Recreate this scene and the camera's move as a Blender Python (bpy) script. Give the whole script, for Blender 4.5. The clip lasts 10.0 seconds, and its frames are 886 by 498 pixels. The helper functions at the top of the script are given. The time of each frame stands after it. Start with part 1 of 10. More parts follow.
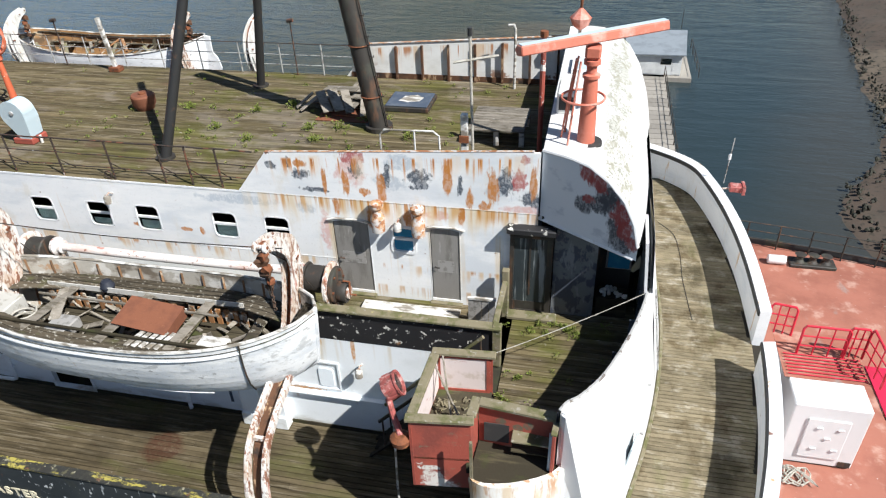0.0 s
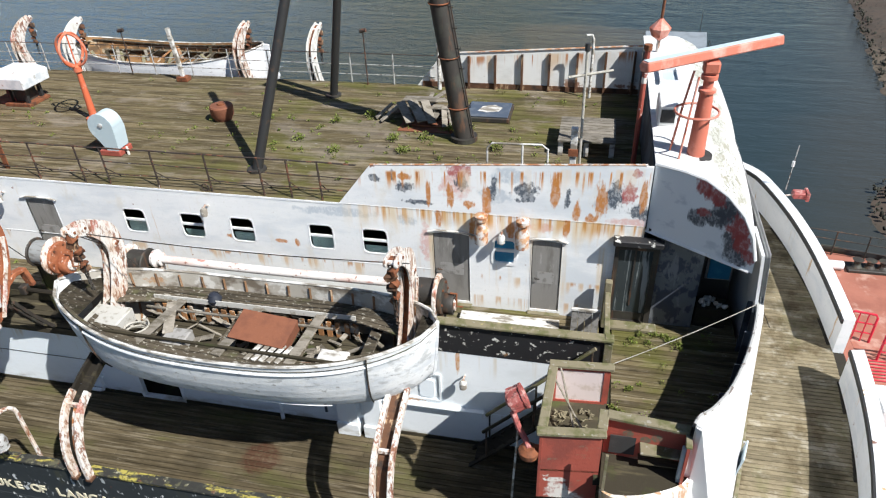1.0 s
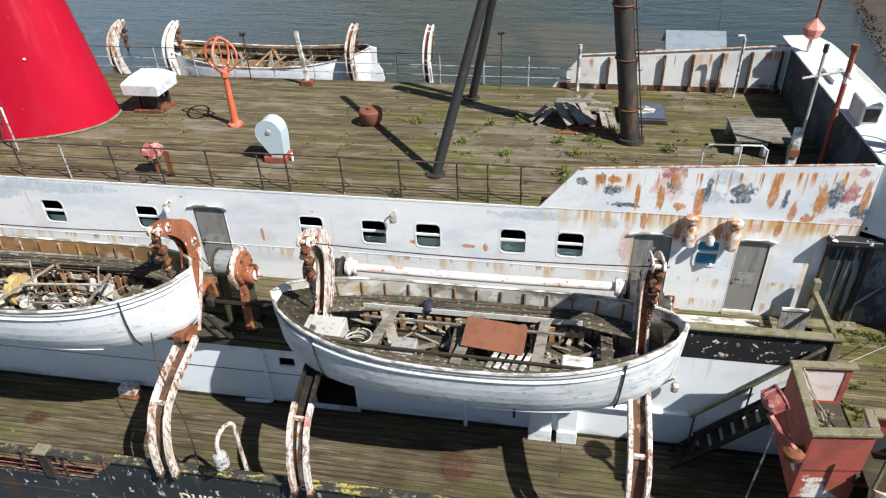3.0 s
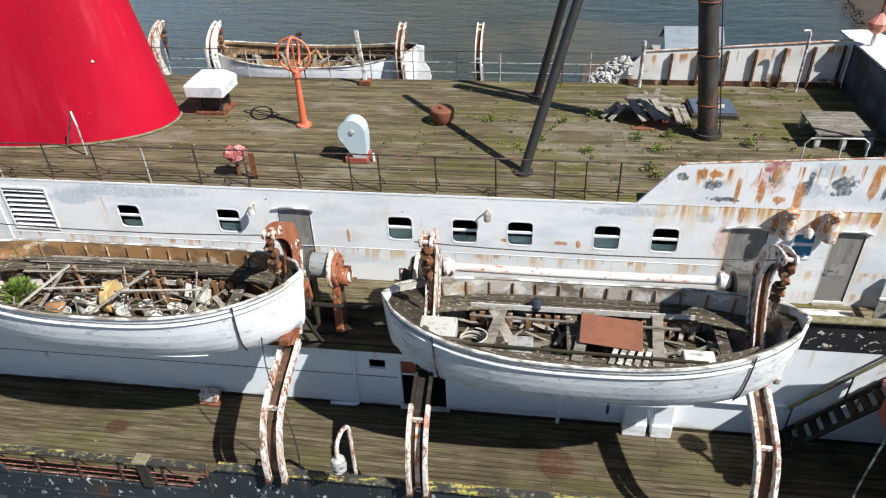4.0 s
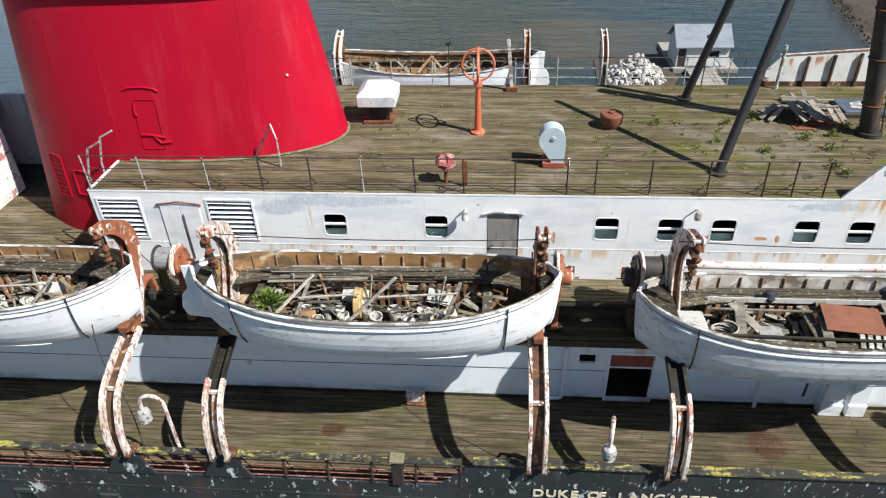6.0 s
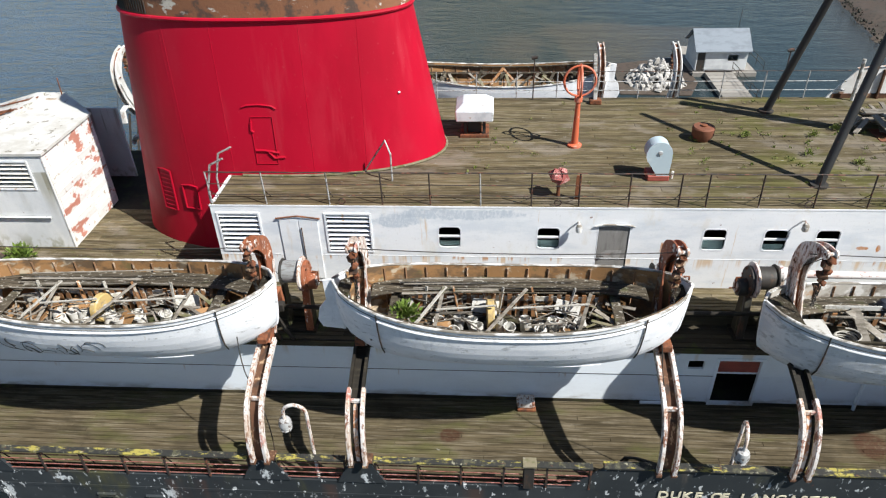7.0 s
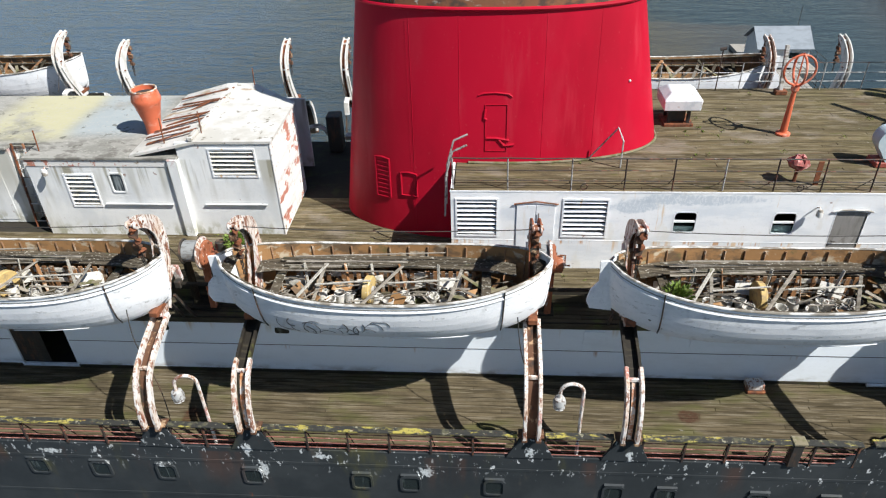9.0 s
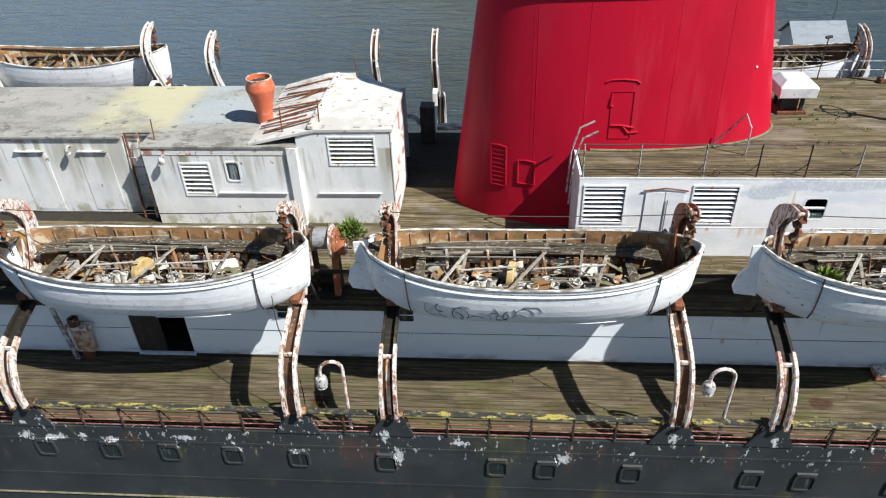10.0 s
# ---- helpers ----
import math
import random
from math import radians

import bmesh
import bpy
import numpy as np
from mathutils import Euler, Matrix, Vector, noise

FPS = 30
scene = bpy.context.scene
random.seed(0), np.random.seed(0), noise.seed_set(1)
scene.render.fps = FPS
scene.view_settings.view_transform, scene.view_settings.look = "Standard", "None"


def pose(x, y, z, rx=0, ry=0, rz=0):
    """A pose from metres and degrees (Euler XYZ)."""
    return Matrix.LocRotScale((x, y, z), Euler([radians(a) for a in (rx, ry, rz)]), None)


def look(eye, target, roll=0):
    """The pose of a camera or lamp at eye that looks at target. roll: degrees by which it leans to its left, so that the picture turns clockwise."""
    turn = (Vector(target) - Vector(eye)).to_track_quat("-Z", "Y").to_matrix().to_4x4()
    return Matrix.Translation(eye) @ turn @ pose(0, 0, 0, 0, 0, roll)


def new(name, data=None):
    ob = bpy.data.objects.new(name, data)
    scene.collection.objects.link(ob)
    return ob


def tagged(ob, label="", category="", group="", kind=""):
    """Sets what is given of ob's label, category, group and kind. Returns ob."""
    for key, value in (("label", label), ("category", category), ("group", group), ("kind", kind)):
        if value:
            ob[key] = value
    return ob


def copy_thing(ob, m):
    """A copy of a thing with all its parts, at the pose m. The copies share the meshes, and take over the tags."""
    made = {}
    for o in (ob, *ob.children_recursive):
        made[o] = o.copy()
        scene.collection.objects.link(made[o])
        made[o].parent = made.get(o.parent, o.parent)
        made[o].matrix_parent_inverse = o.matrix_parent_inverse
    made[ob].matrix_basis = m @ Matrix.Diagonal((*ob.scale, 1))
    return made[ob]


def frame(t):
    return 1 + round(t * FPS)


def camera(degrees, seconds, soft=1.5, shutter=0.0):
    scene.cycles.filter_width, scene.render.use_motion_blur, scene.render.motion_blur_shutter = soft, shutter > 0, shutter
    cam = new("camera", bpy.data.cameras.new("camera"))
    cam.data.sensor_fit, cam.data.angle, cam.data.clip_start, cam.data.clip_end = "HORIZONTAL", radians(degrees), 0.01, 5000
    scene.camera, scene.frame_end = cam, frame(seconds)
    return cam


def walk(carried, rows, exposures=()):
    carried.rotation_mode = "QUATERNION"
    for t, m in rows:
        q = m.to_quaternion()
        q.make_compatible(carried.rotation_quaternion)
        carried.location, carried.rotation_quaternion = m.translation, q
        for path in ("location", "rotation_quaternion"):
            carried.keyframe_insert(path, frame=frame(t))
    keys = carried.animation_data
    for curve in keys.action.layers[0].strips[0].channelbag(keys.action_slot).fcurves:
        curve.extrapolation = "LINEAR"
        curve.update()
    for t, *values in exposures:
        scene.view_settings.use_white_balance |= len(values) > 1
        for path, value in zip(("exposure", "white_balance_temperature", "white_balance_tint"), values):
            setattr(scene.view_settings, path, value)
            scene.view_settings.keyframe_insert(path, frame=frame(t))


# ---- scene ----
cam = camera(66.0, 10.0, soft=1.2)
PATH = [
    (0, (1.344, -7.306, 11.924), (0.951, -5.691, 10.812), -2.4),
    (0.5, (0.245, -7.539, 12.12), (-0.15, -5.925, 11.007), -2.6),
    (1, (-0.933, -7.749, 12.3), (-1.319, -6.133, 11.187), -2.5),
    (1.5, (-2.192, -7.946, 12.445), (-2.55, -6.325, 11.329), -2.3),
    (2, (-3.485, -8.15, 12.487), (-3.825, -6.526, 11.371), -2.2),
    (2.5, (-4.744, -8.363, 12.468), (-5.078, -6.736, 11.354), -2.2),
    (4, (-8.752, -8.938, 12.552), (-9.004, -7.301, 11.431), -2.1),
    (4.5, (-10.243, -9.152, 12.616), (-10.464, -7.516, 11.487), -2.0),
    (5, (-11.723, -9.452, 12.762), (-11.92, -7.816, 11.629), -2.0),
    (5.5, (-13.293, -9.816, 12.98), (-13.462, -8.176, 11.849), -1.9),
    (7, (-18.092, -10.738, 13.954), (-18.218, -9.092, 12.825), -1.8),
    (7.5, (-19.719, -10.941, 14.195), (-19.844, -9.297, 13.063), -1.8),
    (8, (-21.294, -11.218, 14.2), (-21.42, -9.567, 13.078), -1.7),
    (8.5, (-22.961, -11.438, 14.104), (-23.087, -9.787, 12.982), -1.8),
    (9, (-24.662, -11.676, 13.975), (-24.79, -10.029, 12.847), -1.8),
    (9.5, (-26.426, -11.868, 13.928), (-26.556, -10.224, 12.797), -1.9),
    (10, (-28.236, -12.046, 13.774), (-28.369, -10.401, 12.644), -2.0),
]
walk(cam, [(t, look(eye, target, roll)) for t, eye, target, roll in PATH])

# ---- world, sun, exposure ----
SUN_TO = Vector((1.60, -0.84, 2.07)).normalized()
world = bpy.data.worlds.new("sky")
scene.world = world
world.use_nodes = True
wn = world.node_tree.nodes
sky = wn.new("ShaderNodeTexSky")
sky.sky_type = "NISHITA"
sky.sun_disc = False
sky.sun_elevation = math.asin(SUN_TO.z)
sky.sun_rotation = math.atan2(SUN_TO.x, SUN_TO.y)
sky.air_density, sky.dust_density, sky.ozone_density = 1.0, 0.30, 1.8
wn["Background"].inputs["Strength"].default_value = 0.058
world.node_tree.links.new(sky.outputs[0], wn["Background"].inputs["Color"])
sun_data = bpy.data.lights.new("sun", "SUN")
sun_data.energy, sun_data.angle, sun_data.color = 5.0, radians(0.53), (1.0, 0.985, 0.95)
sun = new("sun", sun_data)
sun.matrix_world = look(Vector((0, 0, 60)) + SUN_TO * 60, (0, 0, 60))
scene.view_settings.exposure = 0.63

# ---- levels and lines of the ship, in metres ----
MID = 8.8                      # centre line
Y_SIDE = -0.15                 # hull plating
Y_LOW, Y_UP = 3.1, 5.0         # lower and upper deckhouse walls
Z_LOW, Z_BOAT, Z_UP = -0.75, 1.95, 4.55
Z_WATER = -13.0


# ---- materials ----
def socket_mix(nt, fac, a, b):
    n = nt.nodes.new("ShaderNodeMix")
    n.data_type = "RGBA"
    for sock, v in ((n.inputs[0], fac), (n.inputs[6], a), (n.inputs[7], b)):
        if isinstance(v, (int, float)):
            sock.default_value = v
        elif isinstance(v, tuple):
            sock.default_value = (*v, 1) if len(v) == 3 else v
        else:
            nt.links.new(v, sock)
    return n.outputs[2]


def ramp(nt, value, lo, hi):
    n = nt.nodes.new("ShaderNodeMapRange")
    n.interpolation_type = "SMOOTHSTEP"
    nt.links.new(value, n.inputs[0])
    n.inputs[1].default_value, n.inputs[2].default_value = lo, hi
    return n.outputs[0]


def calc(nt, op, a, b):
    n = nt.nodes.new("ShaderNodeMath")
    n.operation = op
    for sock, v in zip(n.inputs, (a, b)):
        if isinstance(v, (int, float)):
            sock.default_value = v
        else:
            nt.links.new(v, sock)
    return n.outputs[0]


def noise_of(nt, scale, detail=5.0, rough=0.6, shift=0.0, distort=0.0):
    """Noise on the world's metres, stretched by the three scales."""
    geo = nt.nodes.new("ShaderNodeNewGeometry")
    mp = nt.nodes.new("ShaderNodeMapping")
    mp.inputs["Scale"].default_value = scale if isinstance(scale, tuple) else (scale,) * 3
    mp.inputs["Location"].default_value = (shift, shift * 1.7, shift * 0.6)
    nt.links.new(geo.outputs["Position"], mp.inputs[0])
    n = nt.nodes.new("ShaderNodeTexNoise")
    n.inputs["Scale"].default_value = 1.0
    n.inputs["Detail"].default_value, n.inputs["Roughness"].default_value = detail, rough
    n.inputs["Distortion"].default_value = distort
    nt.links.new(mp.outputs[0], n.inputs["Vector"])
    return n.outputs[0]


def axis_of(nt, axis):
    geo = nt.nodes.new("ShaderNodeNewGeometry")
    sep = nt.nodes.new("ShaderNodeSeparateXYZ")
    nt.links.new(geo.outputs["Position"], sep.inputs[0])
    return sep.outputs["XYZ".index(axis.upper())]


def spot(nt, col, colour, x, z, rx, rz, amount, flat="y", rag=1.1, fine=7.0, least=0.50):
    """A ragged patch of wear round one place on an upright wall (flat y) or a deck (flat z)."""
    geo = nt.nodes.new("ShaderNodeNewGeometry")
    mp = nt.nodes.new("ShaderNodeMapping")
    a, b = 1 / rx, 1 / rz
    mp.inputs["Scale"].default_value = (a, 0, b) if flat == "y" else (a, b, 0)
    mp.inputs["Location"].default_value = (-x * a, 0, -z * b) if flat == "y" else (-x * a, -z * b, 0)
    nt.links.new(geo.outputs["Position"], mp.inputs[0])
    ln = nt.nodes.new("ShaderNodeVectorMath")
    ln.operation = "LENGTH"
    nt.links.new(mp.outputs[0], ln.inputs[0])
    wob = calc(nt, "MULTIPLY", noise_of(nt, fine, 5.0, 0.65, x + z), 2 * rag)
    f = ramp(nt, calc(nt, "ADD", ln.outputs["Value"], wob), 1.20 + rag, 0.75 + rag)
    grain = ramp(nt, noise_of(nt, (15.0, 15.0, 9.0), 6.0, 0.75, z), 0.36, 0.52)
    f = calc(nt, "MULTIPLY", f, calc(nt, "MAXIMUM", grain, least))
    return socket_mix(nt, calc(nt, "MULTIPLY", f, amount), col, colour)


def drips(nt, col, colour, top, length, scale, lo, hi, amount, x0=None, x1=None, tilt=0.0):
    """Runs that start along one seam and end at uneven heights."""
    m = ramp(nt, noise_of(nt, (scale, scale, 0.12), 3.0, 0.6, top * 1.3), lo, hi)
    ln = calc(nt, "MULTIPLY", noise_of(nt, (scale * 0.8, scale * 0.8, 0.0), 3.0, 0.6, top + 9.0), 1.7 * length)
    below = calc(nt, "SUBTRACT", top, axis_of(nt, "z"))
    if tilt:
        below = calc(nt, "ADD", below, calc(nt, "MULTIPLY", axis_of(nt, "x"), tilt))
    t = calc(nt, "DIVIDE", below, ln)
    f = calc(nt, "MULTIPLY", calc(nt, "MULTIPLY", m, ramp(nt, t, 1.0, 0.3)), ramp(nt, below, -0.03, 0.05))
    if x0 is not None:
        f = calc(nt, "MULTIPLY", f, ramp(nt, axis_of(nt, "x"), x0, x1))
    return socket_mix(nt, calc(nt, "MULTIPLY", f, amount), col, colour)


def surface(name, base, layers=(), rough=0.6, metal=0.0, bump=0.15, bump_scale=12.0, vary=0.0, islands=0.0, spec=0.5, marks=None):
    """base colour under layers of (colour, scale, low, high, strength[, axis, from, to, ...])."""
    m = bpy.data.materials.new(name)
    m.use_nodes = True
    nt = m.node_tree
    b = nt.nodes["Principled BSDF"]
    col = base
    for i, lay in enumerate(layers):
        c, scale, lo, hi, amount = lay[:5]
        f = ramp(nt, noise_of(nt, scale, 6.0, 0.62, 3.1 * i + len(name)), lo, hi)
        f = calc(nt, "MULTIPLY", f, amount)
        for ax, lo, hi in zip(lay[5::3], lay[6::3], lay[7::3]):
            f = calc(nt, "MULTIPLY", f, ramp(nt, axis_of(nt, ax), lo, hi))
        col = socket_mix(nt, f, col, c)
    if marks:
        col = marks(nt, col)
    for amount, kind in ((vary, "object"), (islands, "island")):
        if amount:
            if kind == "object":
                r = nt.nodes.new("ShaderNodeObjectInfo").outputs["Random"]
            else:
                r = nt.nodes.new("ShaderNodeNewGeometry").outputs["Random Per Island"]
            hsv = nt.nodes.new("ShaderNodeHueSaturation")
            val = calc(nt, "MULTIPLY_ADD", r, 2 * amount)
            val.node.inputs[2].default_value = 1 - amount
            nt.links.new(val, hsv.inputs["Value"])
            if isinstance(col, tuple):
                hsv.inputs["Color"].default_value = (*col, 1)
            else:
                nt.links.new(col, hsv.inputs["Color"])
            col = hsv.outputs[0]
    if isinstance(col, tuple):
        b.inputs["Base Color"].default_value = (*col, 1)
    else:
        nt.links.new(col, b.inputs["Base Color"])
    b.inputs["Metallic"].default_value = metal
    b.inputs["Specular IOR Level"].default_value = spec
    rr = calc(nt, "MULTIPLY_ADD", noise_of(nt, bump_scale * 0.4, 3.0), 0.3)
    rr.node.inputs[2].default_value = max(rough - 0.15, 0.02)
    nt.links.new(rr, b.inputs["Roughness"])
    if bump:
        bp = nt.nodes.new("ShaderNodeBump")
        bp.inputs["Strength"].default_value, bp.inputs["Distance"].default_value = bump, 0.02
        nt.links.new(noise_of(nt, bump_scale, 4.0), bp.inputs["Height"])
        nt.links.new(bp.outputs[0], b.inputs["Normal"])
    return m


RUST, DARK_RUST, ORANGE_RUST = (0.19, 0.062, 0.024), (0.07, 0.028, 0.014), (0.42, 0.17, 0.045)
WHITE = (0.80, 0.81, 0.82)
M = {}
M["white"] = surface("white ship paint", WHITE, [
    ((0.60, 0.64, 0.68), (0.45, 0.45, 1.3), 0.44, 0.68, 0.8),
    ((0.62, 0.62, 0.60), 16.0, 0.56, 0.70, 0.45),
    ((0.62, 0.52, 0.38), (2.2, 2.2, 0.4), 0.56, 0.72, 0.5),
    ((0.55, 0.33, 0.12), (4.0, 4.0, 0.5), 0.62, 0.70, 0.85),
    (RUST, (3.2, 3.2, 3.6), 0.675, 0.72, 0.9)], 0.5, 0, 0.12, 6)
DARK_PEEL = [(-3.51, 5.30, 0.15, 0.17), (-5.47, 5.26, 0.13, 0.08), (-4.78, 5.09, 0.20, 0.12), (-5.04, 5.34, 0.05, 0.12), (-4.52, 4.73, 0.28, 0.06), (-2.80, 5.33, 0.06, 0.17),
             (-2.13, 5.18, 0.25, 0.22), (-1.23, 5.05, 0.06, 0.22), (-0.25, 5.26, 0.15, 0.32), (0.26, 4.87, 0.21, 0.17), (-2.85, 5.10, 0.10, 0.16)]
RED_PEEL = [(-3.54, 5.57, 0.24, 0.17), (0.01, 5.31, 0.15, 0.25), (0.12, 5.77, 0.10, 0.09)]
PINK_STAIN = [(-3.63, 5.20, 0.32, 0.33), (-1.75, 4.32, 0.26, 0.11), (0.15, 4.60, 0.52, 0.11), (-4.38, 3.72, 0.13, 0.53)]
BLUE_STAIN = [(-2.79, 5.03, 0.35, 0.20), (-4.81, 4.22, 0.26, 0.15), (-2.50, 5.52, 0.35, 0.17), (-0.48, 5.01, 0.23, 0.20), (-6.5, 4.30, 0.9, 0.12), (-19.0, 4.3, 1.6, 0.16), (-20.6, 4.1, 0.7, 0.22)]
RUST_RUN = [(-3.28, 4.14, 0.09, 0.28), (-2.40, 4.17, 0.10, 0.24), (-0.54, 5.11, 0.13, 0.41), (-3.77, 4.93, 0.08, 0.30), (-4.26, 4.99, 0.06, 0.30), (-4.78, 5.34, 0.13, 0.08), (-3.37, 4.76, 0.14, 0.09), (-1.21, 4.36, 0.07, 0.30),
            (-2.95, 4.90, 0.10, 0.36), (-1.50, 5.20, 0.09, 0.34), (-1.02, 4.80, 0.08, 0.26), (-4.05, 4.35, 0.07, 0.24), (-0.72, 4.62, 0.12, 0.10), (0.30, 5.25, 0.07, 0.32),
            (-9.35, 3.36, 0.10, 0.07), (-8.0, 3.34, 0.16, 0.05), (-7.6, 3.32, 0.05, 0.12), (-13.3, 3.30, 0.04, 0.18)]


def rusty_spots(nt, col, groups, low, high, rag, fine, least):
    for group, colour, amount in groups:
        for x, z, rx, rz in group:
            if low < z < high:
                col = spot(nt, col, colour, x, z, rx, rz, amount, rag=rag, fine=fine, least=least)
    return col


def wall_marks(nt, col):
    """Stains of the wall below the upper deck's edge."""
    col = rusty_spots(nt, col, ((BLUE_STAIN, (0.45, 0.51, 0.57), 0.75), (PINK_STAIN, (0.68, 0.42, 0.38), 0.8)), 0, 4.59, 1.0, 3.5, 0.5)
    col = drips(nt, col, (0.70, 0.56, 0.36), 4.56, 0.9, 3.0, 0.40, 0.62, 0.8, -6.6, -5.6)
    col = drips(nt, col, (0.62, 0.34, 0.10), 4.56, 0.55, 4.0, 0.47, 0.58, 0.8, -6.0, -5.0)
    col = drips(nt, col, (0.55, 0.25, 0.06), 4.56, 0.42, 8.0, 0.51, 0.60, 0.9, -6.0, -5.0)
    col = drips(nt, col, (0.62, 0.40, 0.18), 2.91, 0.45, 4.0, 0.51, 0.65, 0.7)
    col = drips(nt, col, (0.50, 0.24, 0.08), 2.91, 0.20, 7.0, 0.56, 0.64, 0.85)
    col = drips(nt, col, (0.68, 0.52, 0.30), 3.95, 2.4, 3.2, 0.50, 0.66, 0.75, -5.2, -4.4)
    col = drips(nt, col, (0.58, 0.34, 0.14), 2.30, 0.5, 5.0, 0.50, 0.62, 0.7, -5.2, -4.4)
    return rusty_spots(nt, col, ((RUST_RUN, (0.50, 0.19, 0.035), 0.95),), 0, 4.59, 1.2, (12.0, 12.0, 3.0), 0.75)


def bulwark_marks(nt, col):
    """Peeling and rust runs of the bulwark above the upper deck's edge."""
    col = rusty_spots(nt, col, ((BLUE_STAIN, (0.45, 0.51, 0.57), 0.75), (PINK_STAIN, (0.68, 0.42, 0.38), 0.8)), 4.59, 9, 1.0, 3.5, 0.5)
    col = rusty_spots(nt, col, ((DARK_PEEL, (0.050, 0.068, 0.095), 0.95), (RED_PEEL, (0.40, 0.085, 0.08), 0.9)), 4.59, 9, 1.4, (9.0, 9.0, 6.0), 0.65)
    col = drips(nt, col, (0.74, 0.58, 0.40), 5.86, 0.75, 3.0, 0.48, 0.64, 0.5, -6.2, -5.4, 0.066)
    col = drips(nt, col, (0.60, 0.25, 0.05), 5.80, 0.60, 8.0, 0.53, 0.60, 0.95, -6.2, -5.4, 0.066)
    col = drips(nt, col, (0.38, 0.14, 0.04), 5.78, 0.28, 8.0, 0.57, 0.63, 0.9, -6.2, -5.4, 0.066)
    return rusty_spots(nt, col, ((RUST_RUN, (0.50, 0.19, 0.035), 0.95),), 4.59, 9, 1.2, (12.0, 12.0, 3.0), 0.75)


WALL_LAYERS = [
    ((0.62, 0.66, 0.70), (0.45, 0.45, 1.4), 0.44, 0.66, 0.75),
    ((0.70, 0.66, 0.58), (1.6, 1.6, 0.9), 0.56, 0.70, 0.5),
    ((0.63, 0.63, 0.61), 16.0, 0.56, 0.70, 0.4),
    ((0.62, 0.40, 0.18), (5.0, 5.0, 0.35), 0.66, 0.74, 0.6),
    (RUST, (3.6, 3.6, 4.0), 0.69, 0.73, 0.9)]
M["white_rusty"] = surface("white paint with rust bleeding through", (0.82, 0.83, 0.835), WALL_LAYERS, 0.55, 0, 0.2, 8, marks=wall_marks)
M["white_peeling"] = surface("white paint peeling to navy and red lead", (0.82, 0.83, 0.835), WALL_LAYERS, 0.55, 0, 0.2, 8, marks=bulwark_marks)
M["house_white"] = surface("warm white paint with grey-green runs", (0.75, 0.755, 0.74), [
    ((0.60, 0.62, 0.63), (0.7, 0.7, 0.5), 0.44, 0.64, 0.8),
    ((0.50, 0.48, 0.40), (1.4, 1.4, 0.25), 0.56, 0.72, 0.7),
    ((0.30, 0.28, 0.20), (1.8, 1.8, 0.3), 0.64, 0.74, 0.8),
    ((0.27, 0.26, 0.15), (3.0, 3.0, 2.0), 0.46, 0.60, 0.7, "z", 2.6, 2.0),
    ((0.44, 0.22, 0.20), (1.6, 1.6, 2.4), 0.46, 0.54, 0.8, "z", 4.45, 4.6, "x", -34.1, -34.3),
    ((0.60, 0.59, 0.55), 18.0, 0.56, 0.70, 0.5),
    (RUST, (3.0, 3.0, 2.4), 0.66, 0.71, 0.9)], 0.6, 0, 0.2, 8, marks=lambda nt, col: drips(nt, drips(nt, col, (0.40, 0.385, 0.32), 4.66, 2.2, 1.3, 0.46, 0.60, 0.75), (0.25, 0.23, 0.16), 4.66, 1.5, 3.0, 0.54, 0.64, 0.75))
M["white_roof"] = surface("white roof paint with grey lichen", (0.66, 0.66, 0.65), [
    ((0.50, 0.50, 0.47), (1.0, 3.0, 1.0), 0.46, 0.64, 0.8),
    ((0.40, 0.40, 0.35), (2.0, 1.2, 2.0), 0.38, 0.60, 0.8, "x", 1.55, 1.75, "x", 2.35, 2.05),
    ((0.17, 0.17, 0.13), (24.0, 14.0, 24.0), 0.50, 0.58, 0.85, "x", 1.55, 1.75, "x", 2.35, 2.1),
    ((0.26, 0.25, 0.19), (5.0, 2.5, 5.0), 0.52, 0.62, 0.8, "x", 1.5, 1.75, "x", 2.4, 2.15),
    ((0.36, 0.25, 0.15), (2.0, 2.0, 2.0), 0.70, 0.76, 0.7)], 0.6, 0, 0.25, 18)
M["white_clean"] = surface("white paint on the bridge front", (0.68, 0.685, 0.69), [
    ((0.56, 0.57, 0.58), (0.7, 0.7, 0.7), 0.50, 0.72, 0.7),
    ((0.60, 0.50, 0.36), (2.0, 2.0, 0.4), 0.62, 0.74, 0.5),
    ((0.28, 0.24, 0.20), (3.0, 3.0, 1.0), 0.70, 0.76, 0.6)], 0.45, 0, 0.0, 6)
def fascia_marks(nt, col):
    for s in ((1.76, 5.20, 0.16, 0.16), (1.32, 4.85, 0.12, 0.12), (2.09, 4.30, 0.14, 0.16), (1.62, 4.95, 0.14, 0.12), (1.95, 4.62, 0.10, 0.16), (1.85, 5.05, 0.12, 0.12)):
        col = spot(nt, col, (0.050, 0.056, 0.070), s[0], s[1] + 0.30, s[2] * 1.5, s[3] * 1.5, 0.95, rag=1.2, fine=(9.0, 9.0, 4.0), least=0.7)
    for s in ((1.38, 5.57, 0.12, 0.15), (1.57, 5.42, 0.13, 0.14), (1.40, 5.00, 0.09, 0.08), (2.03, 4.91, 0.13, 0.20), (2.15, 4.62, 0.12, 0.16), (2.28, 4.40, 0.08, 0.12)):
        col = spot(nt, col, (0.30, 0.045, 0.040), s[0], s[1] + 0.28, s[2] * 1.35, s[3] * 1.35, 0.95, rag=1.2, fine=(9.0, 9.0, 4.0), least=0.8)
    return col


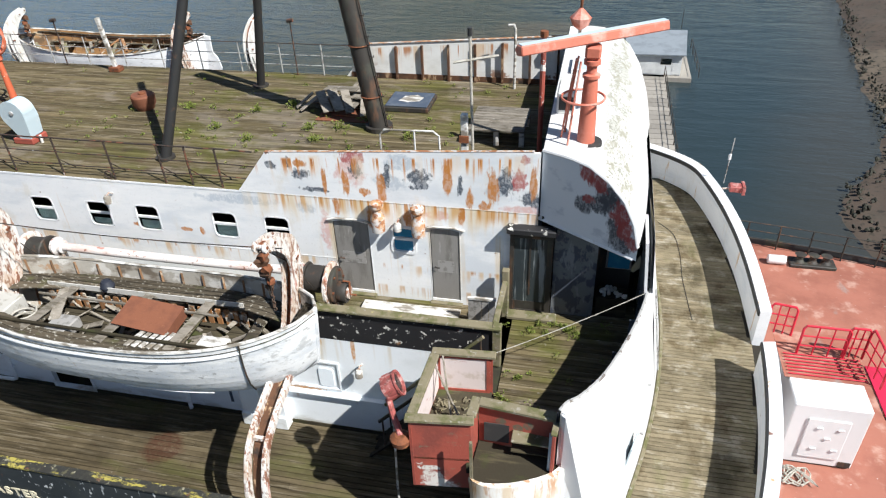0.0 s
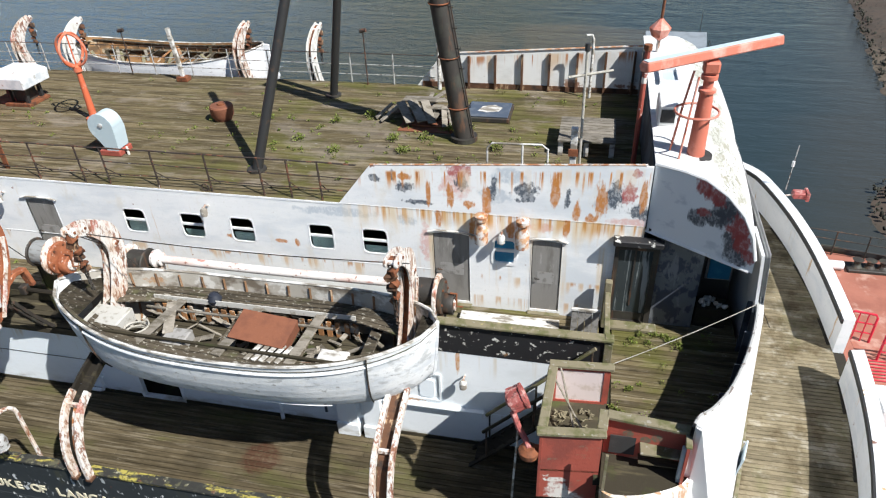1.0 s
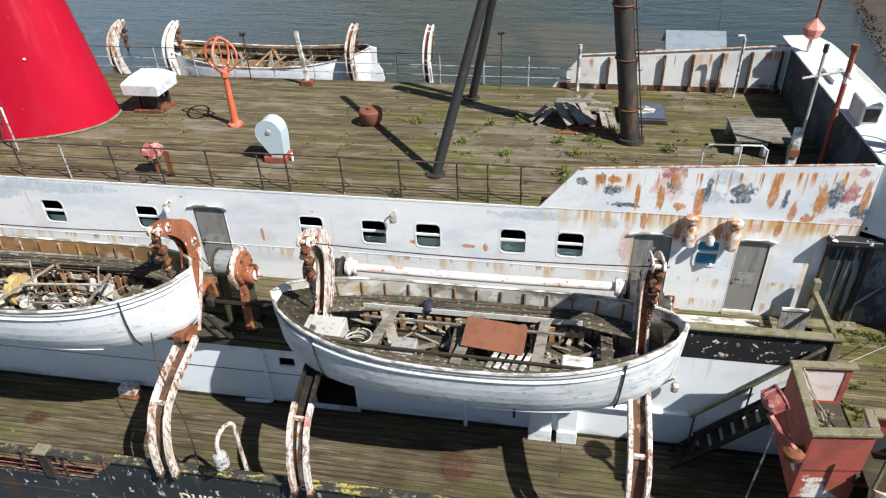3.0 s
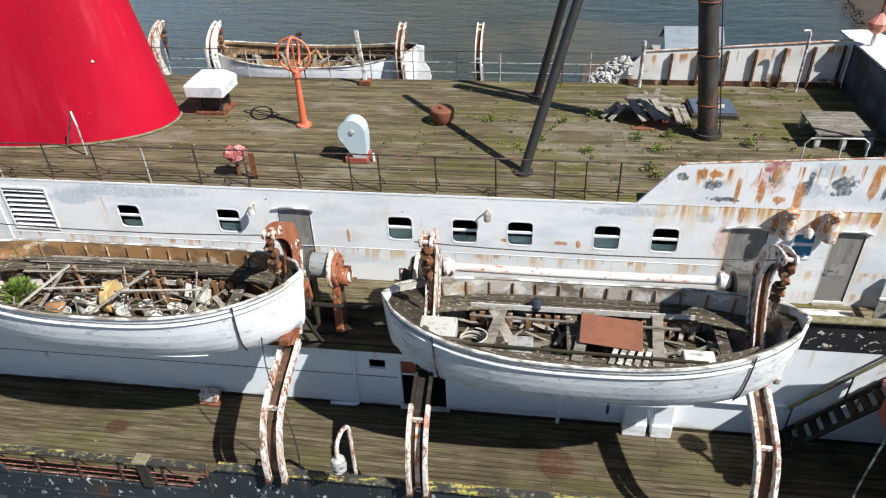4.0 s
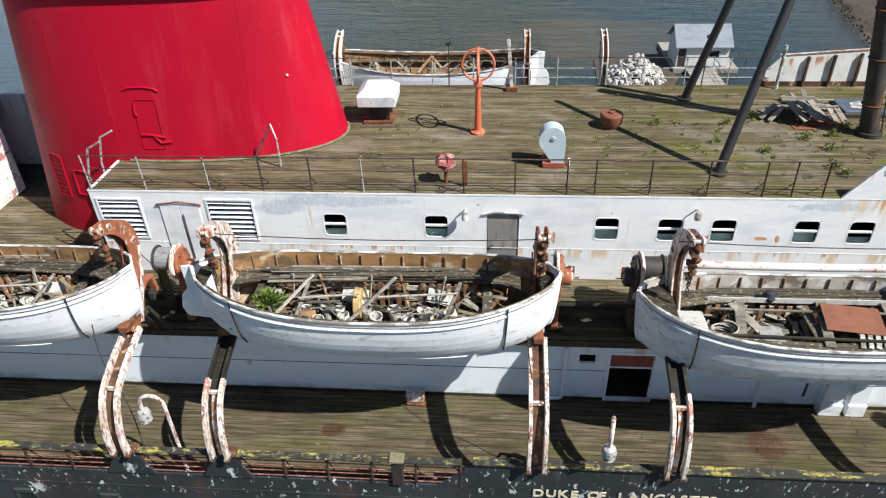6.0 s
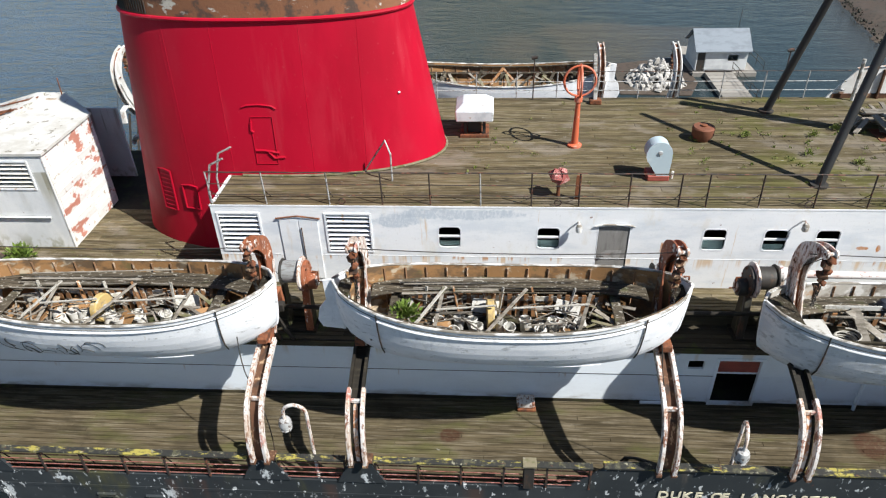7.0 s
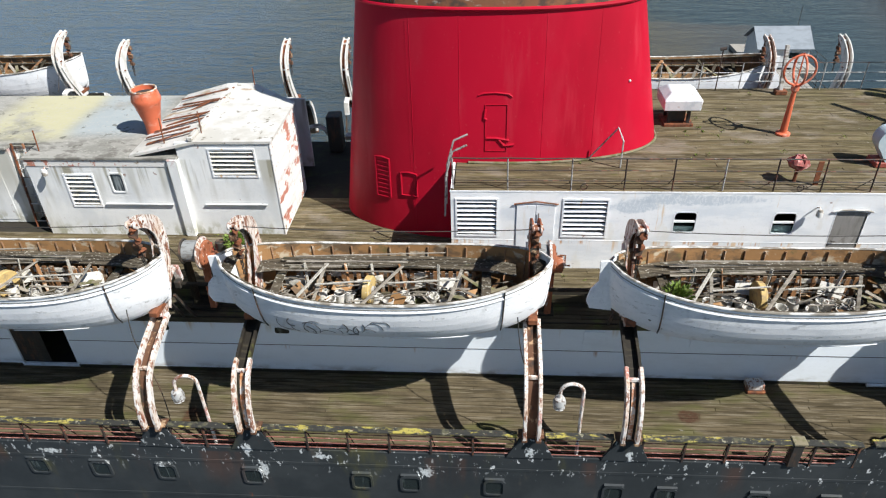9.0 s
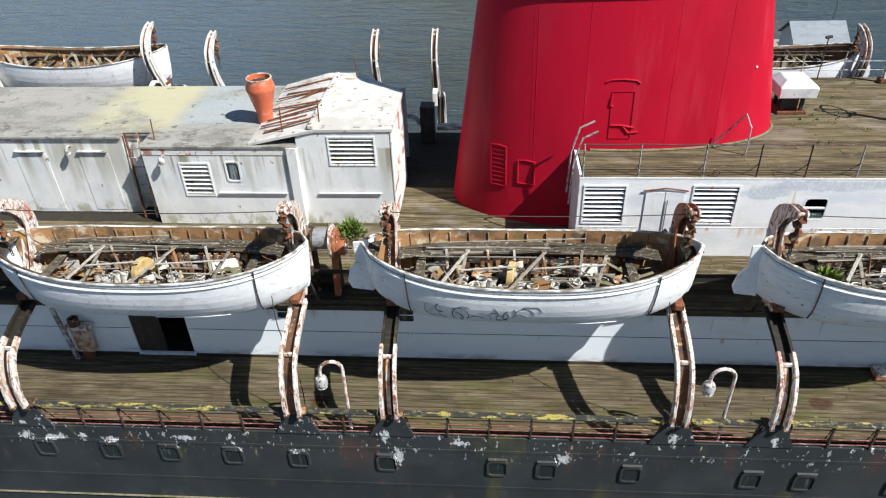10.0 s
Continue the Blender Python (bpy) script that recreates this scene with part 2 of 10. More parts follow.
M["grey_blue"] = surface("pale grey paint peeled to red lead", (0.68, 0.71, 0.74), [
    ((0.70, 0.72, 0.74), (1.0, 1.0, 1.5), 0.50, 0.62, 0.7),
    ((0.46, 0.50, 0.55), (1.2, 1.2, 2.0), 0.56, 0.66, 0.7)], 0.6, 0, 0.2, 8, marks=fascia_marks)
M["low_wall"] = surface("white lower wall paint", (0.83, 0.89, 0.94), [
    ((0.76, 0.80, 0.84), 14.0, 0.55, 0.70, 0.5),
    ((0.30, 0.27, 0.22), (1.2, 1.2, 3.0), 0.45, 0.62, 0.8, "z", -0.35, -0.72),
    ((0.74, 0.79, 0.83), (0.5, 0.5, 1.4), 0.48, 0.75, 0.8),
    ((0.50, 0.38, 0.22), (3.5, 3.5, 0.4), 0.65, 0.76, 0.7),
    ((0.30, 0.13, 0.05), (3.0, 3.0, 3.0), 0.72, 0.76, 0.8)], 0.5, 0, 0.1, 6, marks=lambda nt, col: drips(nt, drips(nt, drips(nt, col, (0.60, 0.47, 0.28), 1.36, 0.7, 2.2, 0.56, 0.68, 0.75), (0.42, 0.22, 0.09), 0.36, 0.3, 4.0, 0.62, 0.70, 0.8), (0.62, 0.36, 0.14), 2.10, 0.9, 4.0, 0.50, 0.62, 0.8, -5.6, -5.0))
def forward_marks(nt, col):
    for x, z, rx, rz in ((-4.72, 1.92, 0.10, 0.34), (-4.45, 1.98, 0.08, 0.26), (-4.88, 1.70, 0.07, 0.40), (-4.15, 2.0, 0.12, 0.16), (-3.3, 1.9, 0.05, 0.4), (-4.6, 0.52, 0.5, 0.06)):
        col = spot(nt, col, (0.55, 0.25, 0.06), x, z, rx, rz, 0.9, rag=1.0, fine=(12.0, 12.0, 3.0), least=0.7)
    return drips(nt, drips(nt, col, (0.62, 0.52, 0.36), 2.1, 1.2, 2.6, 0.54, 0.66, 0.6), (0.45, 0.25, 0.10), 0.35, 0.3, 4.0, 0.60, 0.70, 0.7)


M["forward_wall"] = surface("white lower wall paint with rust runs", (0.81, 0.85, 0.88), [
    ((0.74, 0.78, 0.80), 14.0, 0.55, 0.70, 0.5),
    ((0.36, 0.33, 0.25), (1.2, 1.2, 3.0), 0.45, 0.62, 0.7, "z", -0.35, -0.72),
    ((0.70, 0.74, 0.76), (0.6, 0.6, 1.0), 0.48, 0.70, 0.7)], 0.5, 0, 0.1, 6, marks=forward_marks)
M["black_band"] = surface("black paint flaking white", (0.018, 0.018, 0.02), [
    ((0.62, 0.61, 0.56), (5.0, 5.0, 6.0), 0.60, 0.63, 1.0),
    ((0.30, 0.16, 0.07), (2.4, 2.4, 3.0), 0.67, 0.72, 0.8)], 0.55, 0, 0.2, 12)
HULL_SCRAPES = [(-23.5, -0.15, 0.12, 0.22), (-21.0, -0.15, 0.10, 0.22), (-30.9, -0.4, 0.12, 0.3), (-40.9, -0.75, 0.22, 0.16), (-40.1, -0.80, 0.30, 0.14), (-39.3, -0.72, 0.14, 0.16), (-38.5, -0.82, 0.25, 0.12),
                (-36.4, -0.7, 0.4, 0.10), (-33.4, -1.3, 0.15, 0.3), (-28.9, -0.6, 0.3, 0.10), (-26.2, -1.1, 0.2, 0.25), (-30.6, -1.2, 0.15, 0.4)]


def hull_marks(nt, col):
    for x, z, rx, rz in HULL_SCRAPES:
        col = spot(nt, col, (0.60, 0.63, 0.63), x, z, rx * 0.75, rz * 0.75, 0.95, rag=2.4, fine=(12.0, 12.0, 7.0), least=0.6)
    return drips(nt, col, (0.13, 0.055, 0.03), -0.5, 1.6, 0.9, 0.60, 0.72, 0.30)


M["hull"] = surface("dark grey hull paint with scraped white patches", (0.028, 0.033, 0.036), [
    ((0.044, 0.050, 0.053), (0.5, 0.5, 0.5), 0.42, 0.68, 0.8),
    ((0.10, 0.085, 0.07), (2.0, 2.0, 0.5), 0.60, 0.74, 0.6),
    ((0.55, 0.57, 0.57), (5.0, 5.0, 3.0), 0.63, 0.65, 0.9, "z", -1.5, -0.7),
    ((0.42, 0.45, 0.46), (9.0, 9.0, 3.0), 0.63, 0.66, 0.8, "z", -1.3, -0.8),
    ((0.10, 0.095, 0.03), (0.6, 0.6, 0.25), 0.58, 0.72, 0.5),
    ((0.13, 0.05, 0.03), (3.0, 3.0, 1.3), 0.68, 0.74, 0.8)], 0.6, 0, 0.15, 7, spec=0.25, marks=hull_marks)
M["deck"] = surface("weathered deck plank", (0.124, 0.099, 0.055), [
    ((0.062, 0.049, 0.028), (0.6, 7.0, 6.0), 0.42, 0.62, 0.9),
    ((0.200, 0.168, 0.112), (1.2, 16.0, 5.0), 0.50, 0.66, 0.85),
    ((0.085, 0.088, 0.018), (0.5, 0.8, 0.9), 0.47, 0.62, 0.65, "x", -15.0, -8.0),
    ((0.075, 0.080, 0.025), (2.2, 5.0, 0.9), 0.60, 0.70, 0.6),
    ((0.20, 0.17, 0.135), (0.7, 1.1, 0.9), 0.52, 0.66, 0.6),
    ((0.055, 0.042, 0.028), (0.9, 1.6, 0.9), 0.58, 0.70, 0.6),
    ((0.105, 0.060, 0.040), (0.5, 1.2, 0.9), 0.62, 0.72, 0.5),
    ((0.36, 0.34, 0.30), (5.0, 11.0, 7.0), 0.66, 0.72, 0.7)], 0.85, 0, 0.4, 30, vary=0.24, spec=0.12)
def deck_marks(nt, col):
    for x, y, rx, ry in ((-7.91, 1.75, 0.50, 0.42), (-19.0, 1.7, 0.30, 0.25), (-33.0, 1.2, 0.25, 0.35)):
        col = spot(nt, col, (0.055, 0.018, 0.011), x, y, rx, ry, 0.7, "z", 0.8, 2.5)
    return col


M["deck_low"] = surface("lower deck plank", (0.108, 0.086, 0.052), [
    ((0.052, 0.041, 0.024), (0.5, 7.0, 6.0), 0.42, 0.62, 0.9),
    ((0.170, 0.143, 0.100), (1.0, 16.0, 5.0), 0.50, 0.66, 0.85),
    ((0.045, 0.036, 0.022), (0.7, 0.9, 0.9), 0.50, 0.68, 0.6),
    ((0.085, 0.088, 0.028), (0.4, 1.0, 0.9), 0.50, 0.68, 0.6),
    ((0.10, 0.030, 0.020), (0.35, 0.9, 0.6), 0.70, 0.78, 0.8),
    ((0.40, 0.38, 0.33), (7.0, 9.0, 7.0), 0.71, 0.75, 0.6)], 0.85, 0, 0.4, 30, vary=0.13, spec=0.12, marks=deck_marks)
M["deck_front"] = surface("front deck plank", (0.215, 0.180, 0.118), [
    ((0.110, 0.092, 0.058), (2.0, 9.0, 5.0), 0.40, 0.70, 0.8),
    ((0.34, 0.31, 0.245), (2.0, 3.0, 5.0), 0.52, 0.68, 0.75),
    ((0.085, 0.062, 0.032), (1.4, 1.0, 0.9), 0.52, 0.66, 0.7),
    ((0.040, 0.034, 0.018), (0.8, 0.5, 0.9), 0.50, 0.68, 0.75, "x", 3.6, 4.6),
    ((0.105, 0.11, 0.040), (1.0, 0.5, 0.9), 0.56, 0.72, 0.6)], 0.85, 0, 0.4, 30, vary=0.20, spec=0.12)
M["caulk"] = surface("black seam pitch", (0.032, 0.028, 0.022), [((0.05, 0.055, 0.025), 2.0, 0.5, 0.7, 0.7)], 0.9, 0, 0.2, 20, spec=0.2)
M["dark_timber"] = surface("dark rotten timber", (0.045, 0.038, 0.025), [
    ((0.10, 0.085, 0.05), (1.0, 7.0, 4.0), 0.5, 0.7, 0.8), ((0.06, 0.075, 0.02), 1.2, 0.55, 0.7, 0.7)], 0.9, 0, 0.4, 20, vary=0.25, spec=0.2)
M["grey_timber"] = surface("silver-grey timber", (0.24, 0.215, 0.18), [
    ((0.11, 0.095, 0.07), (3.0, 9.0, 9.0), 0.42, 0.66, 0.9), ((0.40, 0.37, 0.32), (7.0, 7.0, 7.0), 0.60, 0.70, 0.7),
    ((0.10, 0.105, 0.045), 1.8, 0.58, 0.70, 0.5)], 0.85, 0, 0.4, 25, vary=0.25, islands=0.2, spec=0.25)
M["mossy_cap"] = surface("mossy timber capping", (0.20, 0.175, 0.115), [
    ((0.10, 0.105, 0.04), 3.0, 0.45, 0.62, 0.8), ((0.42, 0.36, 0.12), 5.0, 0.66, 0.70, 0.7), ((0.33, 0.31, 0.27), 8.0, 0.58, 0.68, 0.7)], 0.9, 0, 0.4, 25, spec=0.2)
M["bench"] = surface("weathered bench timber", (0.090, 0.074, 0.052), [
    ((0.045, 0.037, 0.026), (1.5, 12.0, 5.0), 0.44, 0.62, 0.95), ((0.36, 0.34, 0.29), (9.0, 14.0, 9.0), 0.57, 0.64, 0.85),
    ((0.09, 0.10, 0.035), 1.5, 0.58, 0.70, 0.5)], 0.85, 0, 0.4, 25, vary=0.25, spec=0.25)
M["boat_white"] = surface("chalky white boat paint", (0.80, 0.81, 0.82), [
    ((0.68, 0.70, 0.72), (1.2, 1.6, 3.0), 0.44, 0.64, 0.8),
    ((0.54, 0.55, 0.55), (3.0, 3.0, 1.6), 0.56, 0.68, 0.6),
    ((0.36, 0.36, 0.355), (3.0, 3.0, 7.0), 0.60, 0.68, 0.7),
    ((0.70, 0.71, 0.70), 14.0, 0.54, 0.66, 0.5),
    ((0.45, 0.35, 0.24), (5.0, 5.0, 2.0), 0.68, 0.74, 0.45),
    ((0.10, 0.10, 0.10), (6.0, 6.0, 9.0), 0.68, 0.72, 0.8)], 0.65, 0, 0.25, 16)
M["boat_worn"] = surface("worn grey-white boat paint", (0.70, 0.71, 0.71), [
    ((0.52, 0.55, 0.58), (1.0, 1.4, 3.0), 0.42, 0.62, 0.85),
    ((0.36, 0.37, 0.37), (2.4, 2.4, 5.0), 0.54, 0.64, 0.75),
    ((0.24, 0.24, 0.23), (5.0, 5.0, 8.0), 0.60, 0.68, 0.7),
    ((0.58, 0.58, 0.56), 14.0, 0.52, 0.66, 0.6),
    ((0.45, 0.35, 0.24), (5.0, 5.0, 2.0), 0.68, 0.74, 0.45)], 0.65, 0, 0.3, 16)
M["boat_rail"] = surface("worn white gunwale", (0.60, 0.59, 0.56), [
    ((0.17, 0.145, 0.11), (2.0, 6.0, 6.0), 0.44, 0.57, 0.9), ((0.42, 0.27, 0.13), (3.0, 3.0, 3.0), 0.64, 0.72, 0.7)], 0.7, 0, 0.3, 18)
M["boat_inside"] = surface("flaking orange-brown boat lining", (0.31, 0.165, 0.065), [
    ((0.52, 0.45, 0.33), (2.0, 2.0, 3.0), 0.54, 0.62, 0.8), ((0.09, 0.06, 0.035), (1.2, 1.2, 2.0), 0.48, 0.62, 0.85),
    ((0.09, 0.10, 0.035), 1.5, 0.60, 0.70, 0.6)], 0.75, 0, 0.35, 14)
M["boat_inside_grey"] = surface("grey boat lining with flaking paint", (0.40, 0.37, 0.32), [
    ((0.62, 0.60, 0.56), (2.0, 2.0, 3.0), 0.52, 0.60, 0.85), ((0.13, 0.10, 0.07), (1.2, 1.2, 2.0), 0.48, 0.62, 0.9),
    ((0.36, 0.19, 0.08), 2.5, 0.62, 0.68, 0.8)], 0.75, 0, 0.35, 14)
M["rib"] = surface("rusty brown boat rib", (0.20, 0.11, 0.055), [((0.40, 0.33, 0.25), 6.0, 0.55, 0.65, 0.7)], 0.8, 0, 0.3, 20, vary=0.3)
M["slat"] = surface("orange-brown slat", (0.26, 0.125, 0.05), [((0.50, 0.46, 0.38), 5.0, 0.52, 0.60, 0.85), ((0.08, 0.055, 0.035), 3.0, 0.58, 0.68, 0.7)], 0.8, 0, 0.3, 20, vary=0.35)
M["davit"] = surface("white davit paint over rust", (0.66, 0.63, 0.59), [
    ((0.50, 0.36, 0.26), (3.0, 3.0, 1.6), 0.46, 0.62, 0.75),
    ((0.24, 0.115, 0.06), (14.0, 14.0, 5.0), 0.50, 0.60, 0.85),
    (RUST, (6.0, 6.0, 2.2), 0.54, 0.60, 0.9),
    ((0.44, 0.15, 0.11), (2.6, 2.6, 1.2), 0.60, 0.66, 0.7),
    ((0.66, 0.64, 0.61), (16.0, 16.0, 9.0), 0.57, 0.63, 0.8),
    (DARK_RUST, (7.0, 7.0, 4.0), 0.62, 0.70, 0.9)], 0.65, 0, 0.45, 18)
M["davit_white"] = surface("weathered white davit paint", (0.68, 0.67, 0.64), [
    ((0.50, 0.48, 0.43), (3.0, 3.0, 1.4), 0.46, 0.62, 0.75),
    ((0.34, 0.19, 0.10), (9.0, 9.0, 4.0), 0.58, 0.66, 0.85)], 0.6, 0, 0.25, 14)
M["davit_pale"] = surface("pinkish white paint worn to rust", (0.70, 0.66, 0.63), [
    ((0.58, 0.42, 0.37), (1.2, 3.0, 3.0), 0.48, 0.62, 0.8), ((0.38, 0.13, 0.09), (1.6, 4.0, 4.0), 0.60, 0.66, 0.8), (RUST, (12.0, 12.0, 12.0), 0.60, 0.66, 0.8)], 0.6, 0, 0.3, 16)
M["davit_red"] = surface("rust-red davit arm", (0.27, 0.085, 0.035), [
    ((0.36, 0.13, 0.06), 3.0, 0.46, 0.60, 0.8), ((0.15, 0.05, 0.025), (5.0, 5.0, 2.0), 0.52, 0.64, 0.8),
    ((0.60, 0.52, 0.46), (12.0, 12.0, 5.0), 0.62, 0.66, 0.9), ((0.62, 0.56, 0.51), (2.6, 2.6, 1.4), 0.66, 0.69, 0.85), (DARK_RUST, 4.0, 0.60, 0.70, 0.9)], 0.7, 0, 0.45, 18)
M["rust"] = surface("flaking rust", RUST, [(DARK_RUST, 5.0, 0.45, 0.62, 0.9), ((0.36, 0.15, 0.05), 8.0, 0.60, 0.70, 0.8)], 0.85, 0, 0.5, 22)
# near-black base with brown streaks and moss flecks, for timber and steel
M["near_black"] = surface("wet black timber", (0.018, 0.015, 0.011), [((0.05, 0.042, 0.026), (0.8, 9.0, 4.0), 0.52, 0.66, 0.8), ((0.10, 0.10, 0.03), 1.6, 0.64, 0.72, 0.7)], 0.7, 0, 0.4, 16, spec=0.25)
M["web"] = surface("dark rust-streaked web", (0.10, 0.045, 0.022), [((0.40, 0.27, 0.16), (6.0, 6.0, 2.5), 0.55, 0.62, 0.85), ((0.02, 0.016, 0.013), 2.0, 0.50, 0.62, 0.85)], 0.85, 0, 0.4, 20)
M["rust_plate"] = surface("even red-brown rusted sheet", (0.20, 0.072, 0.036), [((0.145, 0.052, 0.028), 2.5, 0.45, 0.65, 0.8), ((0.27, 0.11, 0.05), 14.0, 0.62, 0.7, 0.6)], 0.8, 0, 0.2, 20)
M["rail_dark"] = surface("dark rusted rail", (0.035, 0.025, 0.02), [((0.16, 0.06, 0.03), 6.0, 0.52, 0.62, 0.8), ((0.45, 0.45, 0.44), 5.0, 0.66, 0.70, 0.8)], 0.7, 0, 0.2, 20)
M["pink_rail"] = surface("faded pink-red rail paint over rust", (0.24, 0.085, 0.065), [((0.44, 0.24, 0.20), 7.0, 0.54, 0.62, 0.8), (DARK_RUST, 5.0, 0.50, 0.62, 0.9)], 0.75, 0, 0.3, 20)
M["rail_cap"] = surface("dark rail capping with yellow lichen", (0.022, 0.022, 0.019), [
    ((0.10, 0.095, 0.055), 5.0, 0.52, 0.62, 0.8), ((0.40, 0.34, 0.07), (1.6, 6.0, 6.0), 0.53, 0.60, 0.85), ((0.03, 0.03, 0.024), 12.0, 0.50, 0.58, 0.8), ((0.36, 0.34, 0.24), (7.0, 7.0, 7.0), 0.60, 0.66, 0.7), ((0.16, 0.06, 0.03), 6.0, 0.62, 0.68, 0.6)], 0.8, 0, 0.3, 20)
M["rail_grey"] = surface("grey galvanised rail", (0.42, 0.42, 0.41), [((0.09, 0.06, 0.045), 8.0, 0.52, 0.60, 0.85)], 0.6, 0.2, 0.2, 20)
M["funnel"] = surface("glossy red funnel paint", (0.44, 0.004, 0.024), [
    ((0.33, 0.004, 0.018), (0.35, 0.35, 0.12), 0.42, 0.70, 0.9),
    ((0.46, 0.030, 0.050), (1.6, 1.6, 0.10), 0.58, 0.74, 0.5),
    ((0.44, 0.016, 0.036), (0.7, 0.7, 0.25), 0.54, 0.68, 0.5),
    ((0.50, 0.12, 0.13), 14.0, 0.66, 0.70, 0.5),
    ((0.30, 0.012, 0.018), (2.5, 2.5, 0.5), 0.68, 0.76, 0.5)], 0.50, 0, 0.05, 3, spec=0.18)
M["funnel_band"] = surface("rusted brown funnel band", (0.20, 0.085, 0.04), [
    ((0.50, 0.48, 0.42), (2.0, 2.0, 3.0), 0.60, 0.64, 0.9), ((0.06, 0.04, 0.03), 2.0, 0.50, 0.62, 0.9)], 0.8, 0, 0.4, 14)
def cab_marks(nt, col):
    for x, z, rx, rz in ((-0.92, 1.45, 0.20, 0.22), (-0.80, 1.25, 0.30, 0.16), (-0.95, 1.72, 0.16, 0.07), (-0.6, 1.05, 0.25, 0.10)):
        col = spot(nt, col, (0.66, 0.63, 0.58), x, z, rx, rz, 0.95, rag=1.0, fine=7.0)
    for x, z in ((0.25, 2.60), (0.55, 2.52), (0.75, 2.62)):
        col = spot(nt, col, (0.08, 0.13, 0.09), x, z, 0.10, 0.09, 0.8, rag=0.8)
    return col


M["pink_red"] = surface("bleached pink-red paint", (0.33, 0.085, 0.075), [((0.12, 0.045, 0.035), 9.0, 0.54, 0.62, 0.85), ((0.56, 0.32, 0.29), 5.0, 0.52, 0.62, 0.8), ((0.20, 0.06, 0.05), 6.0, 0.58, 0.68, 0.8)], 0.6, 0, 0.25, 18)
M["pink_lining"] = surface("pinkish white lining paint", (0.66, 0.58, 0.56), [((0.40, 0.10, 0.08), (1.6, 1.6, 3.0), 0.62, 0.66, 0.9), ((0.50, 0.42, 0.36), 3.0, 0.5, 0.66, 0.8)], 0.65, 0, 0.15, 12)
M["red_lead"] = surface("faded red lead paint", (0.33, 0.072, 0.048), [
    ((0.22, 0.055, 0.04), 1.6, 0.46, 0.64, 0.9), ((0.64, 0.62, 0.58), (1.2, 1.2, 1.4), 0.64, 0.66, 0.95), ((0.17, 0.16, 0.11), 4.0, 0.60, 0.70, 0.6)], 0.7, 0, 0.3, 16, marks=cab_marks)
M["orange"] = surface("faded orange paint", (0.55, 0.125, 0.055), [((0.62, 0.30, 0.22), 3.0, 0.5, 0.66, 0.7), ((0.66, 0.63, 0.58), 4.0, 0.66, 0.68, 0.9), (RUST, 5.0, 0.62, 0.70, 0.8)], 0.55, 0, 0.2, 16)
M["pink_orange"] = surface("sun-bleached orange radar paint", (0.52, 0.155, 0.10), [((0.66, 0.36, 0.30), 2.0, 0.48, 0.66, 0.8), ((0.40, 0.12, 0.07), 5.0, 0.58, 0.70, 0.6)], 0.55, 0, 0.15, 16)
M["pale_blue"] = surface("pale blue-grey paint", (0.44, 0.53, 0.57), [((0.56, 0.62, 0.64), 2.0, 0.5, 0.66, 0.7), ((0.30, 0.32, 0.31), 5.0, 0.66, 0.72, 0.6)], 0.5, 0, 0.15, 12)
M["steel_black"] = surface("black rusted steel", (0.030, 0.026, 0.022), [((0.11, 0.055, 0.03), (4.0, 4.0, 1.0), 0.52, 0.66, 0.8), ((0.055, 0.06, 0.045), 2.0, 0.5, 0.7, 0.6)], 0.65, 0, 0.25, 14)
M["pole_black"] = surface("black tripod paint", (0.024, 0.024, 0.024), [((0.09, 0.05, 0.03), 4.0, 0.60, 0.70, 0.7)], 0.55, 0, 0.2, 14)
M["door_grey"] = surface("weathered grey door", (0.235, 0.225, 0.21), [((0.15, 0.14, 0.125), (4.0, 4.0, 0.8), 0.45, 0.66, 0.9), ((0.34, 0.33, 0.31), (6.0, 6.0, 1.5), 0.58, 0.70, 0.8)], 0.8, 0, 0.25, 20)
M["door_plate"] = surface("paler worn door plate", (0.30, 0.29, 0.275), [((0.18, 0.17, 0.155), 6.0, 0.5, 0.62, 0.9)], 0.75, 0, 0.25, 20)
M["flaky_white"] = surface("white paint flaking to orange rust", (0.52, 0.50, 0.48), [((0.48, 0.24, 0.09), 6.0, 0.44, 0.58, 0.85), ((0.30, 0.11, 0.035), 5.0, 0.50, 0.57, 0.9), (DARK_RUST, 9.0, 0.62, 0.68, 0.8)], 0.7, 0, 0.4, 18)
M["flaky_slat"] = surface("cream slat paint with rust specks", (0.70, 0.68, 0.62), [((0.52, 0.48, 0.38), (2.0, 2.0, 4.0), 0.48, 0.62, 0.8), (RUST, (9.0, 9.0, 9.0), 0.62, 0.66, 0.85)], 0.6, 0, 0.2, 12)
M["skirt"] = surface("white plating streaked with rust", (0.78, 0.77, 0.74), [((0.64, 0.50, 0.33), (3.0, 3.0, 0.5), 0.45, 0.62, 0.8), ((0.46, 0.22, 0.08), (5.0, 5.0, 0.7), 0.52, 0.62, 0.85, "z", 1.2, 1.9)], 0.55, 0, 0.15, 8)
M["vent_white"] = surface("grimy white vent paint", (0.66, 0.68, 0.69), [((0.48, 0.52, 0.55), 2.5, 0.46, 0.64, 0.8), ((0.30, 0.28, 0.24), 6.0, 0.60, 0.70, 0.7), ((0.36, 0.17, 0.07), 5.0, 0.68, 0.72, 0.8)], 0.6, 0, 0.25, 14)
M["navy"] = surface("dark navy weathered paint", (0.055, 0.075, 0.11), [((0.10, 0.12, 0.15), 3.0, 0.5, 0.66, 0.8)], 0.7, 0, 0.2, 12)
